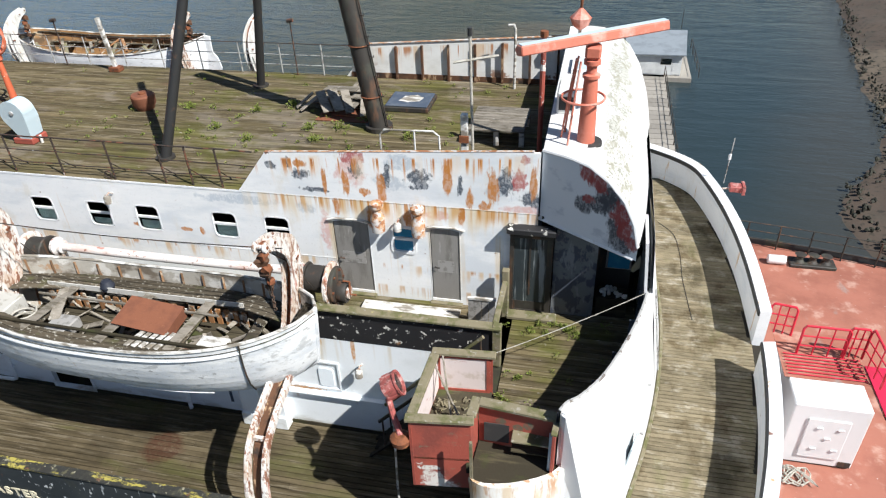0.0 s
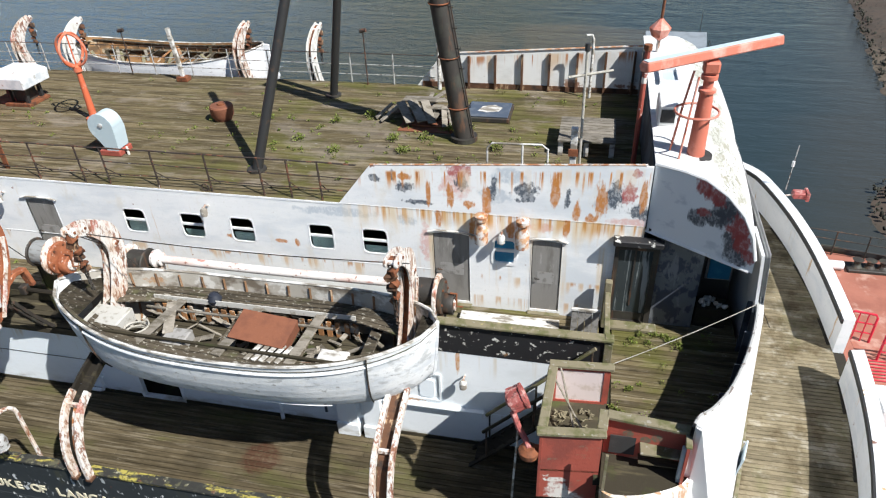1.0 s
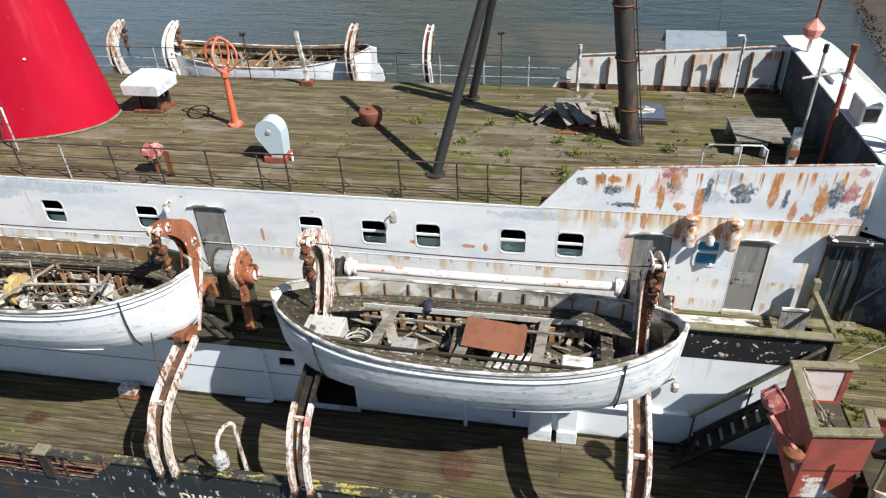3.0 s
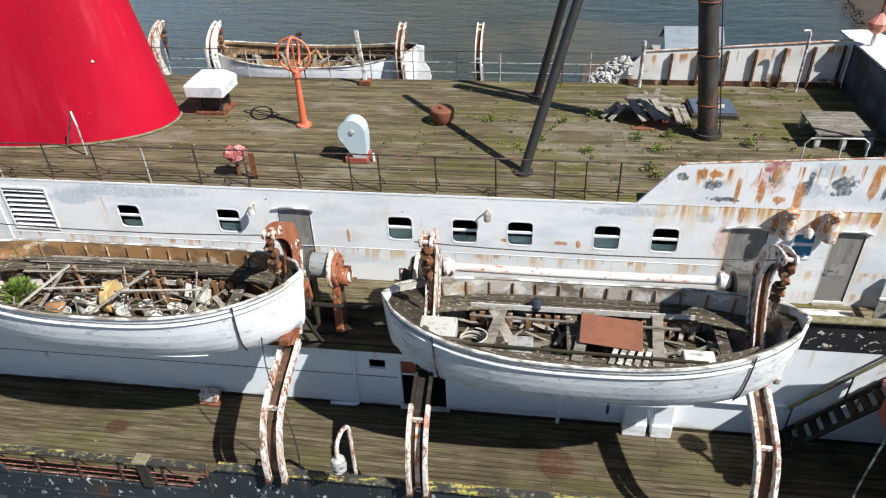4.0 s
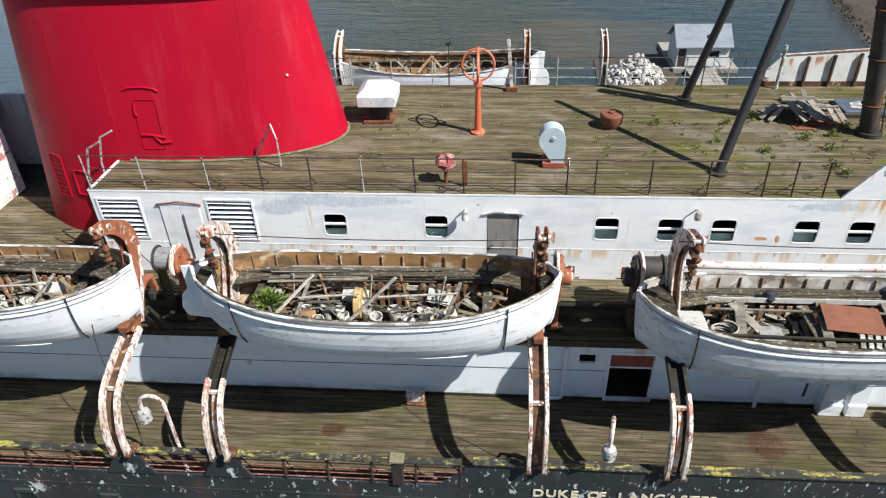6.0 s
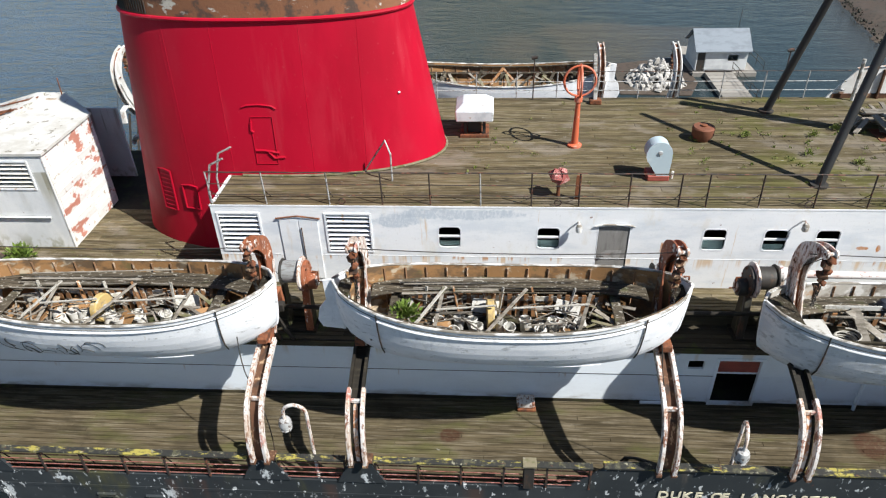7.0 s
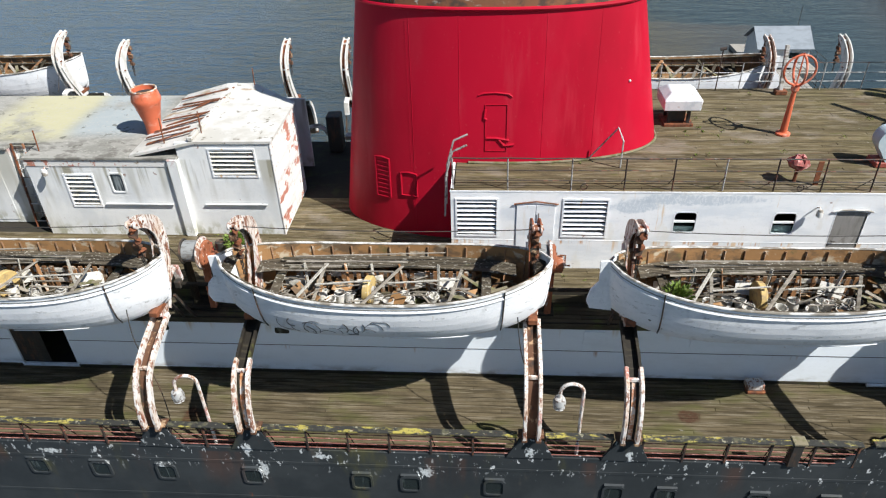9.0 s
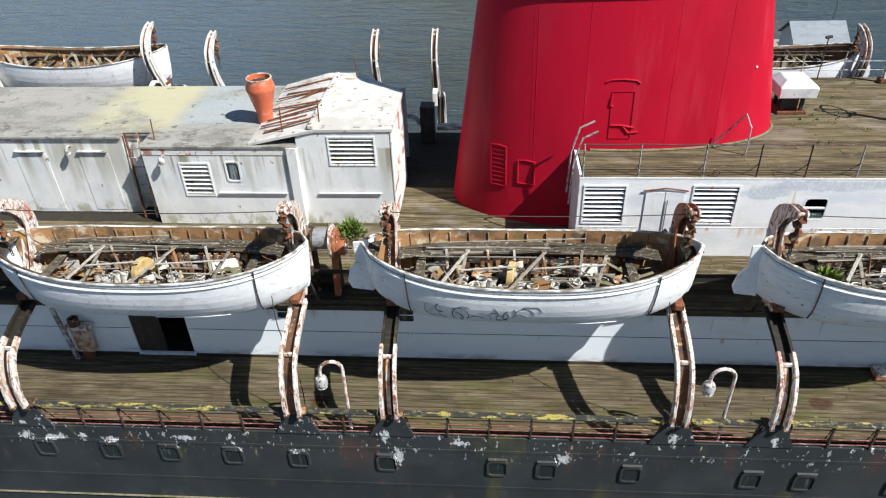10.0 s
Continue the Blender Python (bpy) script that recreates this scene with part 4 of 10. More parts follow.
def pier_and_hut():
    bm = fresh()
    box(bm, 5.2, 8.0, 24, 70, PIER_Z - 0.5, PIER_Z - 0.06)
    box(bm, 3.9, 10.6, 62, 71, PIER_Z - 0.5, PIER_Z - 0.06)
    solid("pier", bm, M["pier"], "grey timber landing stage on the water", "pier", kind="structure")
    pier = bpy.data.objects["pier"]
    me = mesh_of("plank", one_box(5.15, 8.05, -0.45, 0.45, PIER_Z - 0.055, PIER_Z), M["pier"])
    for k in range(38):
        ob = new("plank", me)
        ob.location = (0, 24.6 + k, 0)
        ob.parent = pier
    for x, ya, yb in ((7.95, 40, 62), (11.2, 62, 71.5)):
        fence = thing("pier_railing", (x, ya, PIER_Z), "dark metal railing along the pier edge", "railing", "pier railings")
        n = int((yb - ya) / 2)
        for k in range(n + 1):
            y = ya + (yb - ya) * k / n
            part("post", one_tube([(x, y, PIER_Z), (x, y, PIER_Z + 1.1)], 0.035, 6), M["steel_black"], fence)
        for h in (0.55, 1.1):
            part("rail", one_tube([(x, ya, PIER_Z + h), (x, yb, PIER_Z + h)], 0.03, 6), M["steel_black"], fence)
    hut = thing("pier_hut", (6.5, 64, PIER_Z), "white boarded hut with a blue-grey pitched roof", "hut")
    x0, x1, y0, y1, e = 4.2, 9.5, 62.6, 66.8, PIER_Z + 2.2
    bm = fresh()
    holed_wall(bm, x0, x1, PIER_Z, e, y0, y0 + 0.12, [(4.3, 5.1, PIER_Z, PIER_Z + 1.95), (7.4, 8.6, PIER_Z + 0.95, PIER_Z + 1.75)])
    part("front_wall", bm, M["hut_white"], hut)
    for k in range(12):
        part("board", one_box(5.15, 7.35, y0 - 0.025, y0, PIER_Z + 0.1 + k * 0.17, PIER_Z + 0.255 + k * 0.17), M["hut_white"], hut)
        part("board", one_box(8.65, x1, y0 - 0.025, y0, PIER_Z + 0.1 + k * 0.17, PIER_Z + 0.255 + k * 0.17), M["hut_white"], hut)
    part("back_wall", one_box(x0, x1, y1 - 0.12, y1, PIER_Z, e), M["hut_white"], hut)
    for xa in (x0, x1 - 0.12):
        bm = fresh()
        prism(bm, [(y0 + 0.12, PIER_Z), (y1 - 0.12, PIER_Z), (y1 - 0.12, e), ((y0 + y1) / 2, e + 1.5), (y0 + 0.12, e)], "x", xa, xa + 0.12)
        part("gable_wall", bm, M["hut_white"], hut)
    ym = (y0 + y1) / 2
    for s, ye in ((-1, y0 - 0.35), (1, y1 + 0.35)):
        bm = fresh()
        prism(bm, [(ym, e + 1.6), (ye, e - 0.15), (ye, e - 0.05), (ym, e + 1.7)], "x", x0 - 0.3, x1 + 0.3)
        part("roof", bm, M["hut_roof"], hut)
    door = part("door", one_box(4.32, 5.08, y0 + 0.03, y0 + 0.08, PIER_Z + 0.02, PIER_Z + 1.93), M["steel_black"], hut)
    win = fresh()
    frame_ring(win, [(7.4, PIER_Z + .95), (8.6, PIER_Z + .95), (8.6, PIER_Z + 1.75), (7.4, PIER_Z + 1.75)], [(7.48, PIER_Z + 1.03), (8.52, PIER_Z + 1.03), (8.52, PIER_Z + 1.67), (7.48, PIER_Z + 1.67)], "y", y0 - 0.02, y0 + 0.06)
    w = part("window", win, M["hut_white"], hut)
    part("pane", one_box(7.48, 8.52, y0 + 0.02, y0 + 0.03, PIER_Z + 1.03, PIER_Z + 1.67), M["glass"], w)
    part("aerial", one_tube([(9.4, y1, e + 0.4), (9.4, y1, e + 3.2)], 0.03, 5), M["steel_black"], hut)
    rng = random.Random(11)
    bm = fresh()
    for k in range(260):
        a, d = rng.uniform(0, 6.28), rng.random() ** 0.7
        h = (1 - d) * 2.6
        stone(bm, (-0.4 + 3.0 * d * math.cos(a), 60.5 + 3.0 * d * math.sin(a), PIER_Z - 0.4 + h * rng.uniform(0.6, 1.0)), rng.uniform(0.16, 0.50), rng)
    solid("rubble_heap", bm, M["stone"], "heap of pale broken stone beside the hut", "rubble", kind="stuff")
    bm = fresh()
    prism(bm, [(-4.5, 57.0), (2.5, 56.5), (4.0, 60), (4.0, 68), (-4, 66)], "z", PIER_Z - 1.6, PIER_Z - 0.4)
    solid("stone_quay", bm, M["mud"], "low stony quay under the rubble", "quay", kind="structure")


ground_sheet()
mud_bank()
pier_and_hut()


# ---- hull ----
X_AFT, X_FWD = -52.0, 3.0
DAVITS = [-40.55, -33.2, -30.7, -23.5, -21.1, -13.83, -10.80, -4.15]


def half_beam(x):
    return 8.95 if x < 0 else max(0.4, 8.95 - 1.9 * (x / 14.0) ** 2)


def hull():
    bm = fresh()
    z_top = -0.36
    for s in (-1, 1):
        xs = [X_AFT + (X_FWD - X_AFT) * i / 20 for i in range(21)] + [3.01 + 2 * i for i in range(13)]
        lo, hi = [], []
        for x in xs:
            y = MID + s * half_beam(x)
            top = z_top if x <= X_FWD else -2.95
            lo.append((bm.verts.new((x, y, Z_WATER - 1)), bm.verts.new((x, y - s * 0.12, Z_WATER - 1))))
            hi.append((bm.verts.new((x, y, top)), bm.verts.new((x, y - s * 0.12, top))))
        for i in range(len(xs) - 1):
            for k in (0, 1):
                bm.faces.new((lo[i][k], lo[i + 1][k], hi[i + 1][k], hi[i][k]))
            bm.faces.new((hi[i][0], hi[i + 1][0], hi[i + 1][1], hi[i][1]))
    solid("hull", bm, M["hull"], "dark grey riveted ship hull with scraped white patches", "ship hull", kind="structure")
    hull_ob = bpy.data.objects["hull"]
    # portholes: recessed rims along the upper strake
    rim = fresh()
    frame_ring(rim, rounded(-0.29, 0.29, -0.31, 0.31, 0.12), rounded(-0.23, 0.23, -0.25, 0.25, 0.09), "y", -0.045, 0.02)
    rim_me = mesh_of("porthole", rim, M["hull"])
    lid = fresh()
    prism(lid, rounded(-0.23, 0.23, -0.25, 0.25, 0.09), "y", -0.012, 0.01)
    lid_me = mesh_of("deadlight", lid, M["dark_glass"])
    visor = fresh()
    prism(visor, [(0.0, 0.40), (-0.05, 0.365), (-0.05, 0.345), (0.0, 0.38)], "x", -0.26, 0.26)
    visor_me = mesh_of("eyebrow", visor, M["hull"])
    for x in (-42.3, -40.5, -38.62, -36.95, -35.17, -33.33, -30.92, -27.93, -26.62, -24.38, -21.25, -19.88, -17.5, -15.7):
        ob = new("porthole", rim_me)
        ob.location = (x, Y_SIDE, -1.29 - 0.024 * (x + 39))
        ob.parent = hull_ob
        for n, me in (("deadlight", lid_me), ("eyebrow", visor_me)):
            p = new(n, me)
            p.parent = ob
    # belting line low on the side and the plate seams
    part("belting", one_tube([(X_AFT, Y_SIDE - 0.02, -3.3), (X_FWD, Y_SIDE - 0.02, -3.3)], 0.03, 6), M["mossy_cap"], hull_ob)
    for z in (-0.95, -2.45):
        part("plate_seam", one_box(X_AFT, X_FWD, Y_SIDE - 0.012, Y_SIDE, z, z + 0.10), M["hull"], hull_ob)
    # solid bulwark forward, sloped down to the open rail aft
    bm = fresh()
    prism(bm, [(-16.1, -0.36), (0.5, -0.36), (0.5, 0.46), (-15.2, 0.46)], "y", Y_SIDE - 0.01, Y_SIDE + 0.06)
    bul = solid("bulwark", bm, M["hull"], "dark grey solid bulwark with a mossy capping", "bulwark", kind="structure", bevel=0.01)
    part("capping", one_box(-15.25, 0.5, Y_SIDE - 0.06, Y_SIDE + 0.16, 0.46, 0.53), M["rail_cap"], bul, bevel=0.012)
    for k in range(12):
        x = -14.6 + 1.3 * k
        bm = fresh()
        prism(bm, [(Y_SIDE + 0.06, 0.44), (Y_SIDE + 0.06, Z_LOW), (Y_SIDE + 0.40, Z_LOW)], "x", x - 0.02, x + 0.02)
        part("bracket", bm, M["hull"], bul)
    # gusset plates that carry the davit feet
    for x in DAVITS[:5]:
        bm = fresh()
        prism(bm, [(x - 0.60, -0.36), (x + 0.60, -0.36), (x + 0.24, 0.44), (x - 0.24, 0.44)], "y", Y_SIDE - 0.03, Y_SIDE + 0.04)
        g = solid("gusset_plate", bm, M["hull"], "dark grey steel gusset plate below a davit foot", "gusset", "davit gussets", "structure")
        part("flange", one_box(x - 0.32, x + 0.32, Y_SIDE - 0.08, Y_SIDE + 0.2, 0.44, 0.48), M["web"], g)
    # open side rail aft
    stops = [-52.0] + [v for x in DAVITS[:5] for v in (x - 0.35, x + 0.35)] + [-15.5]
    for a, b in zip(stops[::2], stops[1::2]):
        rail = thing("side_rail", (a, Y_SIDE, -0.36), "rusty open side rail with a lichen-spotted dark capping", "railing", "side rails", "structure")
        part("capping", one_box(a, b, Y_SIDE - 0.08, Y_SIDE + 0.10, 0.46, 0.515), M["rail_cap"], rail, bevel=0.01)
        n = max(1, round((b - a) / 1.15))
        for k in range(n + 1):
            x = a + 0.03 + (b - a - 0.06) * k / n
            part("stanchion", one_box(x - 0.022, x + 0.022, Y_SIDE - 0.02, Y_SIDE + 0.03, -0.36, 0.46), M["rail_dark"], rail)
            part("brace", one_tube([(x, Y_SIDE + 0.03, 0.38), (x + 0.10, Y_SIDE + 0.42, Z_LOW)], 0.016, 5), M["rail_dark"], rail)
        for h in (-0.24, -0.06, 0.12, 0.29):
            part("rail", one_tube([(a, Y_SIDE + 0.01, h), (b, Y_SIDE + 0.01, h)], 0.013, 6), M["pink_rail"], rail)
    rail = thing("rail_post", (-17.0, Y_SIDE, -0.36), "stout dark rail post with a mossy head", "post")
    part("post", one_box(-17.13, -16.87, Y_SIDE - 0.06, Y_SIDE + 0.14, -0.36, 0.47), M["steel_black"], rail, bevel=0.015)
    part("head", one_box(-17.17, -16.83, Y_SIDE - 0.10, Y_SIDE + 0.18, 0.47, 0.55), M["mossy_cap"], rail, bevel=0.015)


def name_letters():
    """The ship's name on the bulwark: raised cream letters."""
    words = thing("name_lettering", (-13.85, Y_SIDE, -0.72), "cream painted ship's name on the dark bulwark", "lettering")
    for word, xa, xb in (("DUKE", -13.85, -12.81), ("OF", -12.60, -12.18), ("LANCASTER", -11.89, -9.62)):
        meshes = []
        for ch in word:
            cu = bpy.data.curves.new("letter", "FONT")
            cu.body, cu.size, cu.extrude, cu.resolution_u, cu.offset = ch, 0.36, 0.006, 3, 0.010
            tmp = bpy.data.objects.new("letter_tmp", cu)
            scene.collection.objects.link(tmp)
            dg = bpy.context.evaluated_depsgraph_get()
            me = bpy.data.meshes.new_from_object(tmp.evaluated_get(dg))
            bpy.data.objects.remove(tmp)
            me.materials.clear()
            me.materials.append(M["lettering"])
            meshes.append((me, min(v.co.x for v in me.vertices), max(v.co.x for v in me.vertices)))
        gap = (xb - xa - sum(b - a for _, a, b in meshes)) / (len(word) - 1)
        x = xa
        for me, a, b in meshes:
            ob = new("letter", me)
            ob.matrix_local = pose(x - a + 13.85, -0.018, 0.14, 90, 0, 0)
            ob.parent = words
            x += b - a + gap


hull()
name_letters()


# ---- decks as slabs under their planks, ceilings, and inner rooms ----
def slabs():
    def slab(name, outline, z0, z1, mat, label):
        bm = fresh()
        prism(bm, outline, "z", z0, z1)
        return solid(name, bm, M[mat], label, "deck", kind="structure")
    slab("lower_deck", [(X_AFT, Y_SIDE + 0.12), (1.6, Y_SIDE + 0.12), (1.6, 2 * MID - Y_SIDE - 0.12), (X_AFT, 2 * MID - Y_SIDE - 0.12)], Z_LOW - 0.3, Z_LOW - 0.035, "caulk", "lower side deck laid with weathered planks")
    slab("boat_deck", [(X_AFT, 3.95), (-5.0, 3.95), (-5.0, Y_LOW + 0.05), (1.9, Y_LOW + 0.05), (1.9, 14.5), (-5.0, 14.5), (-5.0, 13.65), (X_AFT, 13.65)], 1.72, Z_BOAT - 0.035, "caulk", "boat deck laid with weathered planks")
    slab("boat_deck_ledge", [(X_AFT, 2.96), (-5.0, 2.96), (-5.0, 3.95), (X_AFT, 3.95)], 1.28, 1.42, "near_black", "black sunken ledge along the boat deck edge")
    slab("boat_deck_ledge_far", [(X_AFT, 13.65), (-5.0, 13.65), (-5.0, 14.64), (X_AFT, 14.64)], 1.28, 1.42, "dark_timber", "dark sunken ledge along the boat deck edge")
    slab("upper_deck", [(-25.62, Y_UP + 0.03), (0.42, Y_UP + 0.03), (0.42, 12.56), (-25.62, 12.56)], Z_UP - 0.18, Z_UP - 0.035, "caulk", "upper deck laid with mossy weathered planks")
    bm = fresh()
    for ya, yb in ((3.93, 3.97), (13.63, 13.67)):
        box(bm, X_AFT, -5.0, ya, yb, 1.42, 1.72)
    box(bm, X_AFT, -5.0, 2.94, 3.0, 1.30, 1.44)
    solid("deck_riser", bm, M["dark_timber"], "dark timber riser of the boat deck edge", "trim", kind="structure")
    # added ceiling, coloured near-black to darken the rooms below
    bm = fresh()
    box(bm, X_AFT, 1.6, Y_LOW + 0.1, 2 * MID - Y_LOW - 0.1, 1.20, 1.26)
    solid("ceiling", bm, M["painted_dark"], "near-black ceiling added to keep the lower deckhouse dark", "ceiling", kind="structure")


slabs()

# windows of the upper wall: left edge, right edge
WIN_X = [-19.41, -16.70, -12.26, -10.66, -9.31, -7.26, -5.92]
WIN_W, WIN_Z0, WIN_Z1 = 0.62, 3.22, 3.90
DOORS_UP = [(-15.05, -14.22, 2.05, 3.97), (-4.20, -3.36, 2.02, 3.98), (-1.93, -1.27, 2.0, 3.98)]
LOUVRES = [(-25.52, -24.40, 3.08, 4.26), (-22.50, -21.30, 3.08, 4.26)]
BLUE_WIN = (-2.80, -2.31, 3.28, 3.92)


def upper_walls():
    holes = [(x, x + WIN_W, WIN_Z0, WIN_Z1) for x in WIN_X] + DOORS_UP + LOUVRES + [BLUE_WIN]
    bm = fresh()
    holed_wall(bm, -25.7, -5.0, Z_BOAT - 0.1, Z_UP, Y_UP, Y_UP + 0.07, [h for h in holes if h[1] < -5.0])
    solid("wall_upper_near", bm, M["white_rusty"], "white painted steel deckhouse wall, grey-stained with rust streaks", "wall", kind="structure")
    wall = bpy.data.objects["wall_upper_near"]
    bm = fresh()
    holed_wall(bm, -5.0, 0.42, Z_BOAT - 0.1, Z_UP, Y_UP, Y_UP + 0.07, [h for h in holes if h[0] > -5.0])
    solid("wall_upper_rusty", bm, M["white_rusty"], "white deckhouse wall with heavy orange rust", "wall", kind="structure")
    bm = fresh()
    prism(bm, [(-6.38, Z_UP), (0.42, Z_UP), (0.42, 5.94), (-0.3, 5.93), (-5.55, 5.57)], "y", Y_UP - 0.004, Y_UP + 0.05)
    nb = solid("bulwark_upper_near", bm, M["white_peeling"], "raised white bulwark streaked with orange rust and peeled black", "bulwark", kind="structure")
    part("capping", one_box(0, 5.86, -0.030, 0.035, 0, 0.012, m=Matrix.Translation((-5.55, Y_UP + 0.02, 5.567)) @ pose(0, 0, 0, 0, -3.9, 0)), M["flaky_white"], nb)
    yf = 2 * MID - Y_UP
    bm = fresh()
    holed_wall(bm, -25.7, 0.42, Z_BOAT - 0.1, Z_UP, yf - 0.07, yf, [])
    solid("wall_upper_far", bm, M["white"], "white painted far deckhouse wall", "wall", kind="structure")
    bm = fresh()
    prism(bm, [(-6.38, Z_UP), (0.42, Z_UP), (0.42, 5.94), (-0.3, 5.93), (-5.55, 5.57)], "y", yf - 0.05, yf)
    far = solid("bulwark_upper_far", bm, M["white_drip"], "white far bulwark with rusty stiffeners", "bulwark", kind="structure")
    for k in range(7):
        x = -4.7 + 0.82 * k
        part("stiffener", one_box(x - 0.03, x + 0.03, yf - 0.16, yf - 0.05, Z_UP, 5.56 + 0.05 * k), M["web"], far)
    part("capping", one_box(-5.6, 0.42, yf - 0.08, yf + 0.02, 5.60, 5.62, m=Matrix.Translation((-5.5, 0, 5.6)) @ pose(0, 0, 0, 0, -3.9, 0) @ Matrix.Translation((5.5, 0, -5.6))), M["flaky_white"], far)
    # brown-black stain band along the foot, built as a thin strip
    part("foot_plate", one_box(-6.2, 0.42, yf - 0.075, yf - 0.05, Z_UP, Z_UP + 0.16), M["web"], far)
    bm = fresh()
    box(bm, -25.7, -25.63, Y_UP + 0.07, yf - 0.07, Z_BOAT - 0.1, Z_UP)
    solid("wall_upper_aft", bm, M["white"], "white aft end wall of the upper deckhouse", "wall", kind="structure")
    # added corridor wall; its near-black colour stands in for unlit rooms
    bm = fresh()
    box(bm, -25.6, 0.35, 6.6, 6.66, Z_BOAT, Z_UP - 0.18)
    solid("wall_inner", bm, M["painted_dark"], "near-black inner wall added to keep the openings dark", "wall", kind="structure")
    # horizontal seam, lip over the wall, deck edge moulding
    part("wall_seam", one_box(-25.7, -4.25, Y_UP - 0.006, Y_UP, 2.905, 2.922), M["white_rusty"], wall)
    part("deck_lip", one_box(-25.72, -6.3, Y_UP - 0.007, Y_UP, Z_UP - 0.05, Z_UP - 0.005), M["white_rusty"], wall)
    part("lip_rust", one_box(-6.3, 0.4, Y_UP - 0.007, Y_UP, Z_UP - 0.02, Z_UP), M["white_rusty"], bpy.data.objects["wall_upper_rusty"])


def window_unit(x, i):
    w = WIN_W
    win = thing("window_%d" % (i + 1), (x, Y_UP, WIN_Z0), "two-light window in a rounded white frame, dark behind dirty glass", "window", "deckhouse windows", "structure")
    bm = fresh()
    frame_ring(bm, rounded(x - 0.02, x + w + 0.02, WIN_Z0 - 0.02, WIN_Z1 + 0.02, 0.13), rounded(x + 0.014, x + w - 0.014, WIN_Z0 + 0.014, WIN_Z1 - 0.014, 0.11), "y", Y_UP - 0.006, Y_UP + 0.05)
    part("window_frame", bm, M["white"], win)
    zm = WIN_Z0 + 0.37
    part("transom", one_box(x + 0.012, x + w - 0.012, Y_UP + 0.004, Y_UP + 0.05, zm - 0.040, zm + 0.026), M["white"], win, bevel=0.008)
    part("pane", one_box(x + 0.02, x + w - 0.02, Y_UP + 0.02, Y_UP + 0.026, WIN_Z0 + 0.02, zm - 0.045), M["glass"], win)
    part("curtain", one_box(x + 0.02, x + w - 0.02, Y_UP + 0.10, Y_UP + 0.11, WIN_Z0 - 0.05, WIN_Z0 + 0.16 + 0.05 * ((i * 7) % 3)), M["grey_blue"], win)


def ship_door(name, x0, x1, z0, z1, mat, label, arch=True):
    d = thing(name, (x0, Y_UP, z0), label, "door", "deckhouse doors", "structure")
    w = x1 - x0
    outer = [(x0 - 0.02, z0 - 0.02), (x1 + 0.02, z0 - 0.02), (x1 + 0.02, z1 + 0.01), ((x0 + x1) / 2 + w * 0.25, z1 + 0.03), ((x0 + x1) / 2 - w * 0.25, z1 + 0.03), (x0 - 0.02, z1 + 0.01)]
    inner = [(x0, z0 + 0.04), (x1, z0 + 0.04), (x1, z1 - 0.04), ((x0 + x1) / 2 + w * 0.25, z1), ((x0 + x1) / 2 - w * 0.25, z1), (x0, z1 - 0.04)]
    bm = fresh()
    frame_ring(bm, outer, inner, "y", Y_UP - 0.006, Y_UP + 0.05)
    part("door_frame", bm, M["white_rusty"], d)
    leaf = part("leaf", one_box(x0 + 0.01, x1 - 0.01, Y_UP + 0.015, Y_UP + 0.05, z0 + 0.04, z1 - 0.01), mat, d, bevel=0.008)
    pan = fresh()
    prism(pan, rounded(x0 + 0.14, x1 - 0.14, z0 + 0.80, z0 + 1.12, 0.03), "y", Y_UP + 0.011, Y_UP + 0.016)
    part("centre_plate", pan, M["door_plate"], leaf)
    part("handle", one_tube([(x0 + 0.09, Y_UP, z0 + 0.95), (x0 + 0.09, Y_UP - 0.05, z0 + 0.95), (x0 + 0.2, Y_UP - 0.05, z0 + 0.95)], 0.014, 6), M["steel_black"], leaf)
    part("door_hood", one_tube([(x0 - 0.12, Y_UP - 0.03, z1 + 0.0), (x0 + 0.1, Y_UP - 0.05, z1 + 0.07), (x1 - 0.1, Y_UP - 0.05, z1 + 0.07), (x1 + 0.12, Y_UP - 0.03, z1 + 0.0)], 0.025, 6), M["boat_rail"], d)
    part("sill", one_box(x0 - 0.05, x1 + 0.05, Y_UP - 0.12, Y_UP, z0 - 0.07, z0 - 0.02), M["mossy_cap"], d, bevel=0.01)
    return d


def louvre(i, x0, x1, z0, z1, y, group, half=0.046):
    lv = thing("louvre_%d" % i, (x0, y, z0), "white louvred vent grille with dark gaps", "louvre", group, "structure")
    bm = fresh()
    frame_ring(bm, [(x0 - 0.05, z0 - 0.05), (x1 + 0.05, z0 - 0.05), (x1 + 0.05, z1 + 0.05), (x0 - 0.05, z1 + 0.05)], [(x0, z0), (x1, z0), (x1, z1), (x0, z1)], "y", y - 0.025, y + 0.05)
    part("frame", bm, M["white"], lv)
    n = round((z1 - z0) / 0.155)
    p = (z1 - z0) / n
    rng = random.Random(i)
    for k in range(n):
        z = z0 + p * (k + 0.5)
        m = Matrix.Translation(((x0 + x1) / 2, y + 0.03, z)) @ pose(0, 0, 0, 32 + rng.uniform(-6, 6), rng.uniform(-0.6, 0.6), 0)
        part("slat", one_box(-(x1 - x0) / 2 + 0.006, (x1 - x0) / 2 - 0.006, -half, half, -0.008, 0.008, m=m), M["white" if half < 0.05 else "flaky_slat"], lv)
    # near-black sheet stands in for the shade between the slats
    part("backing", one_box(x0, x1, y + 0.30, y + 0.31, z0, z1), M["painted_dark"], lv)


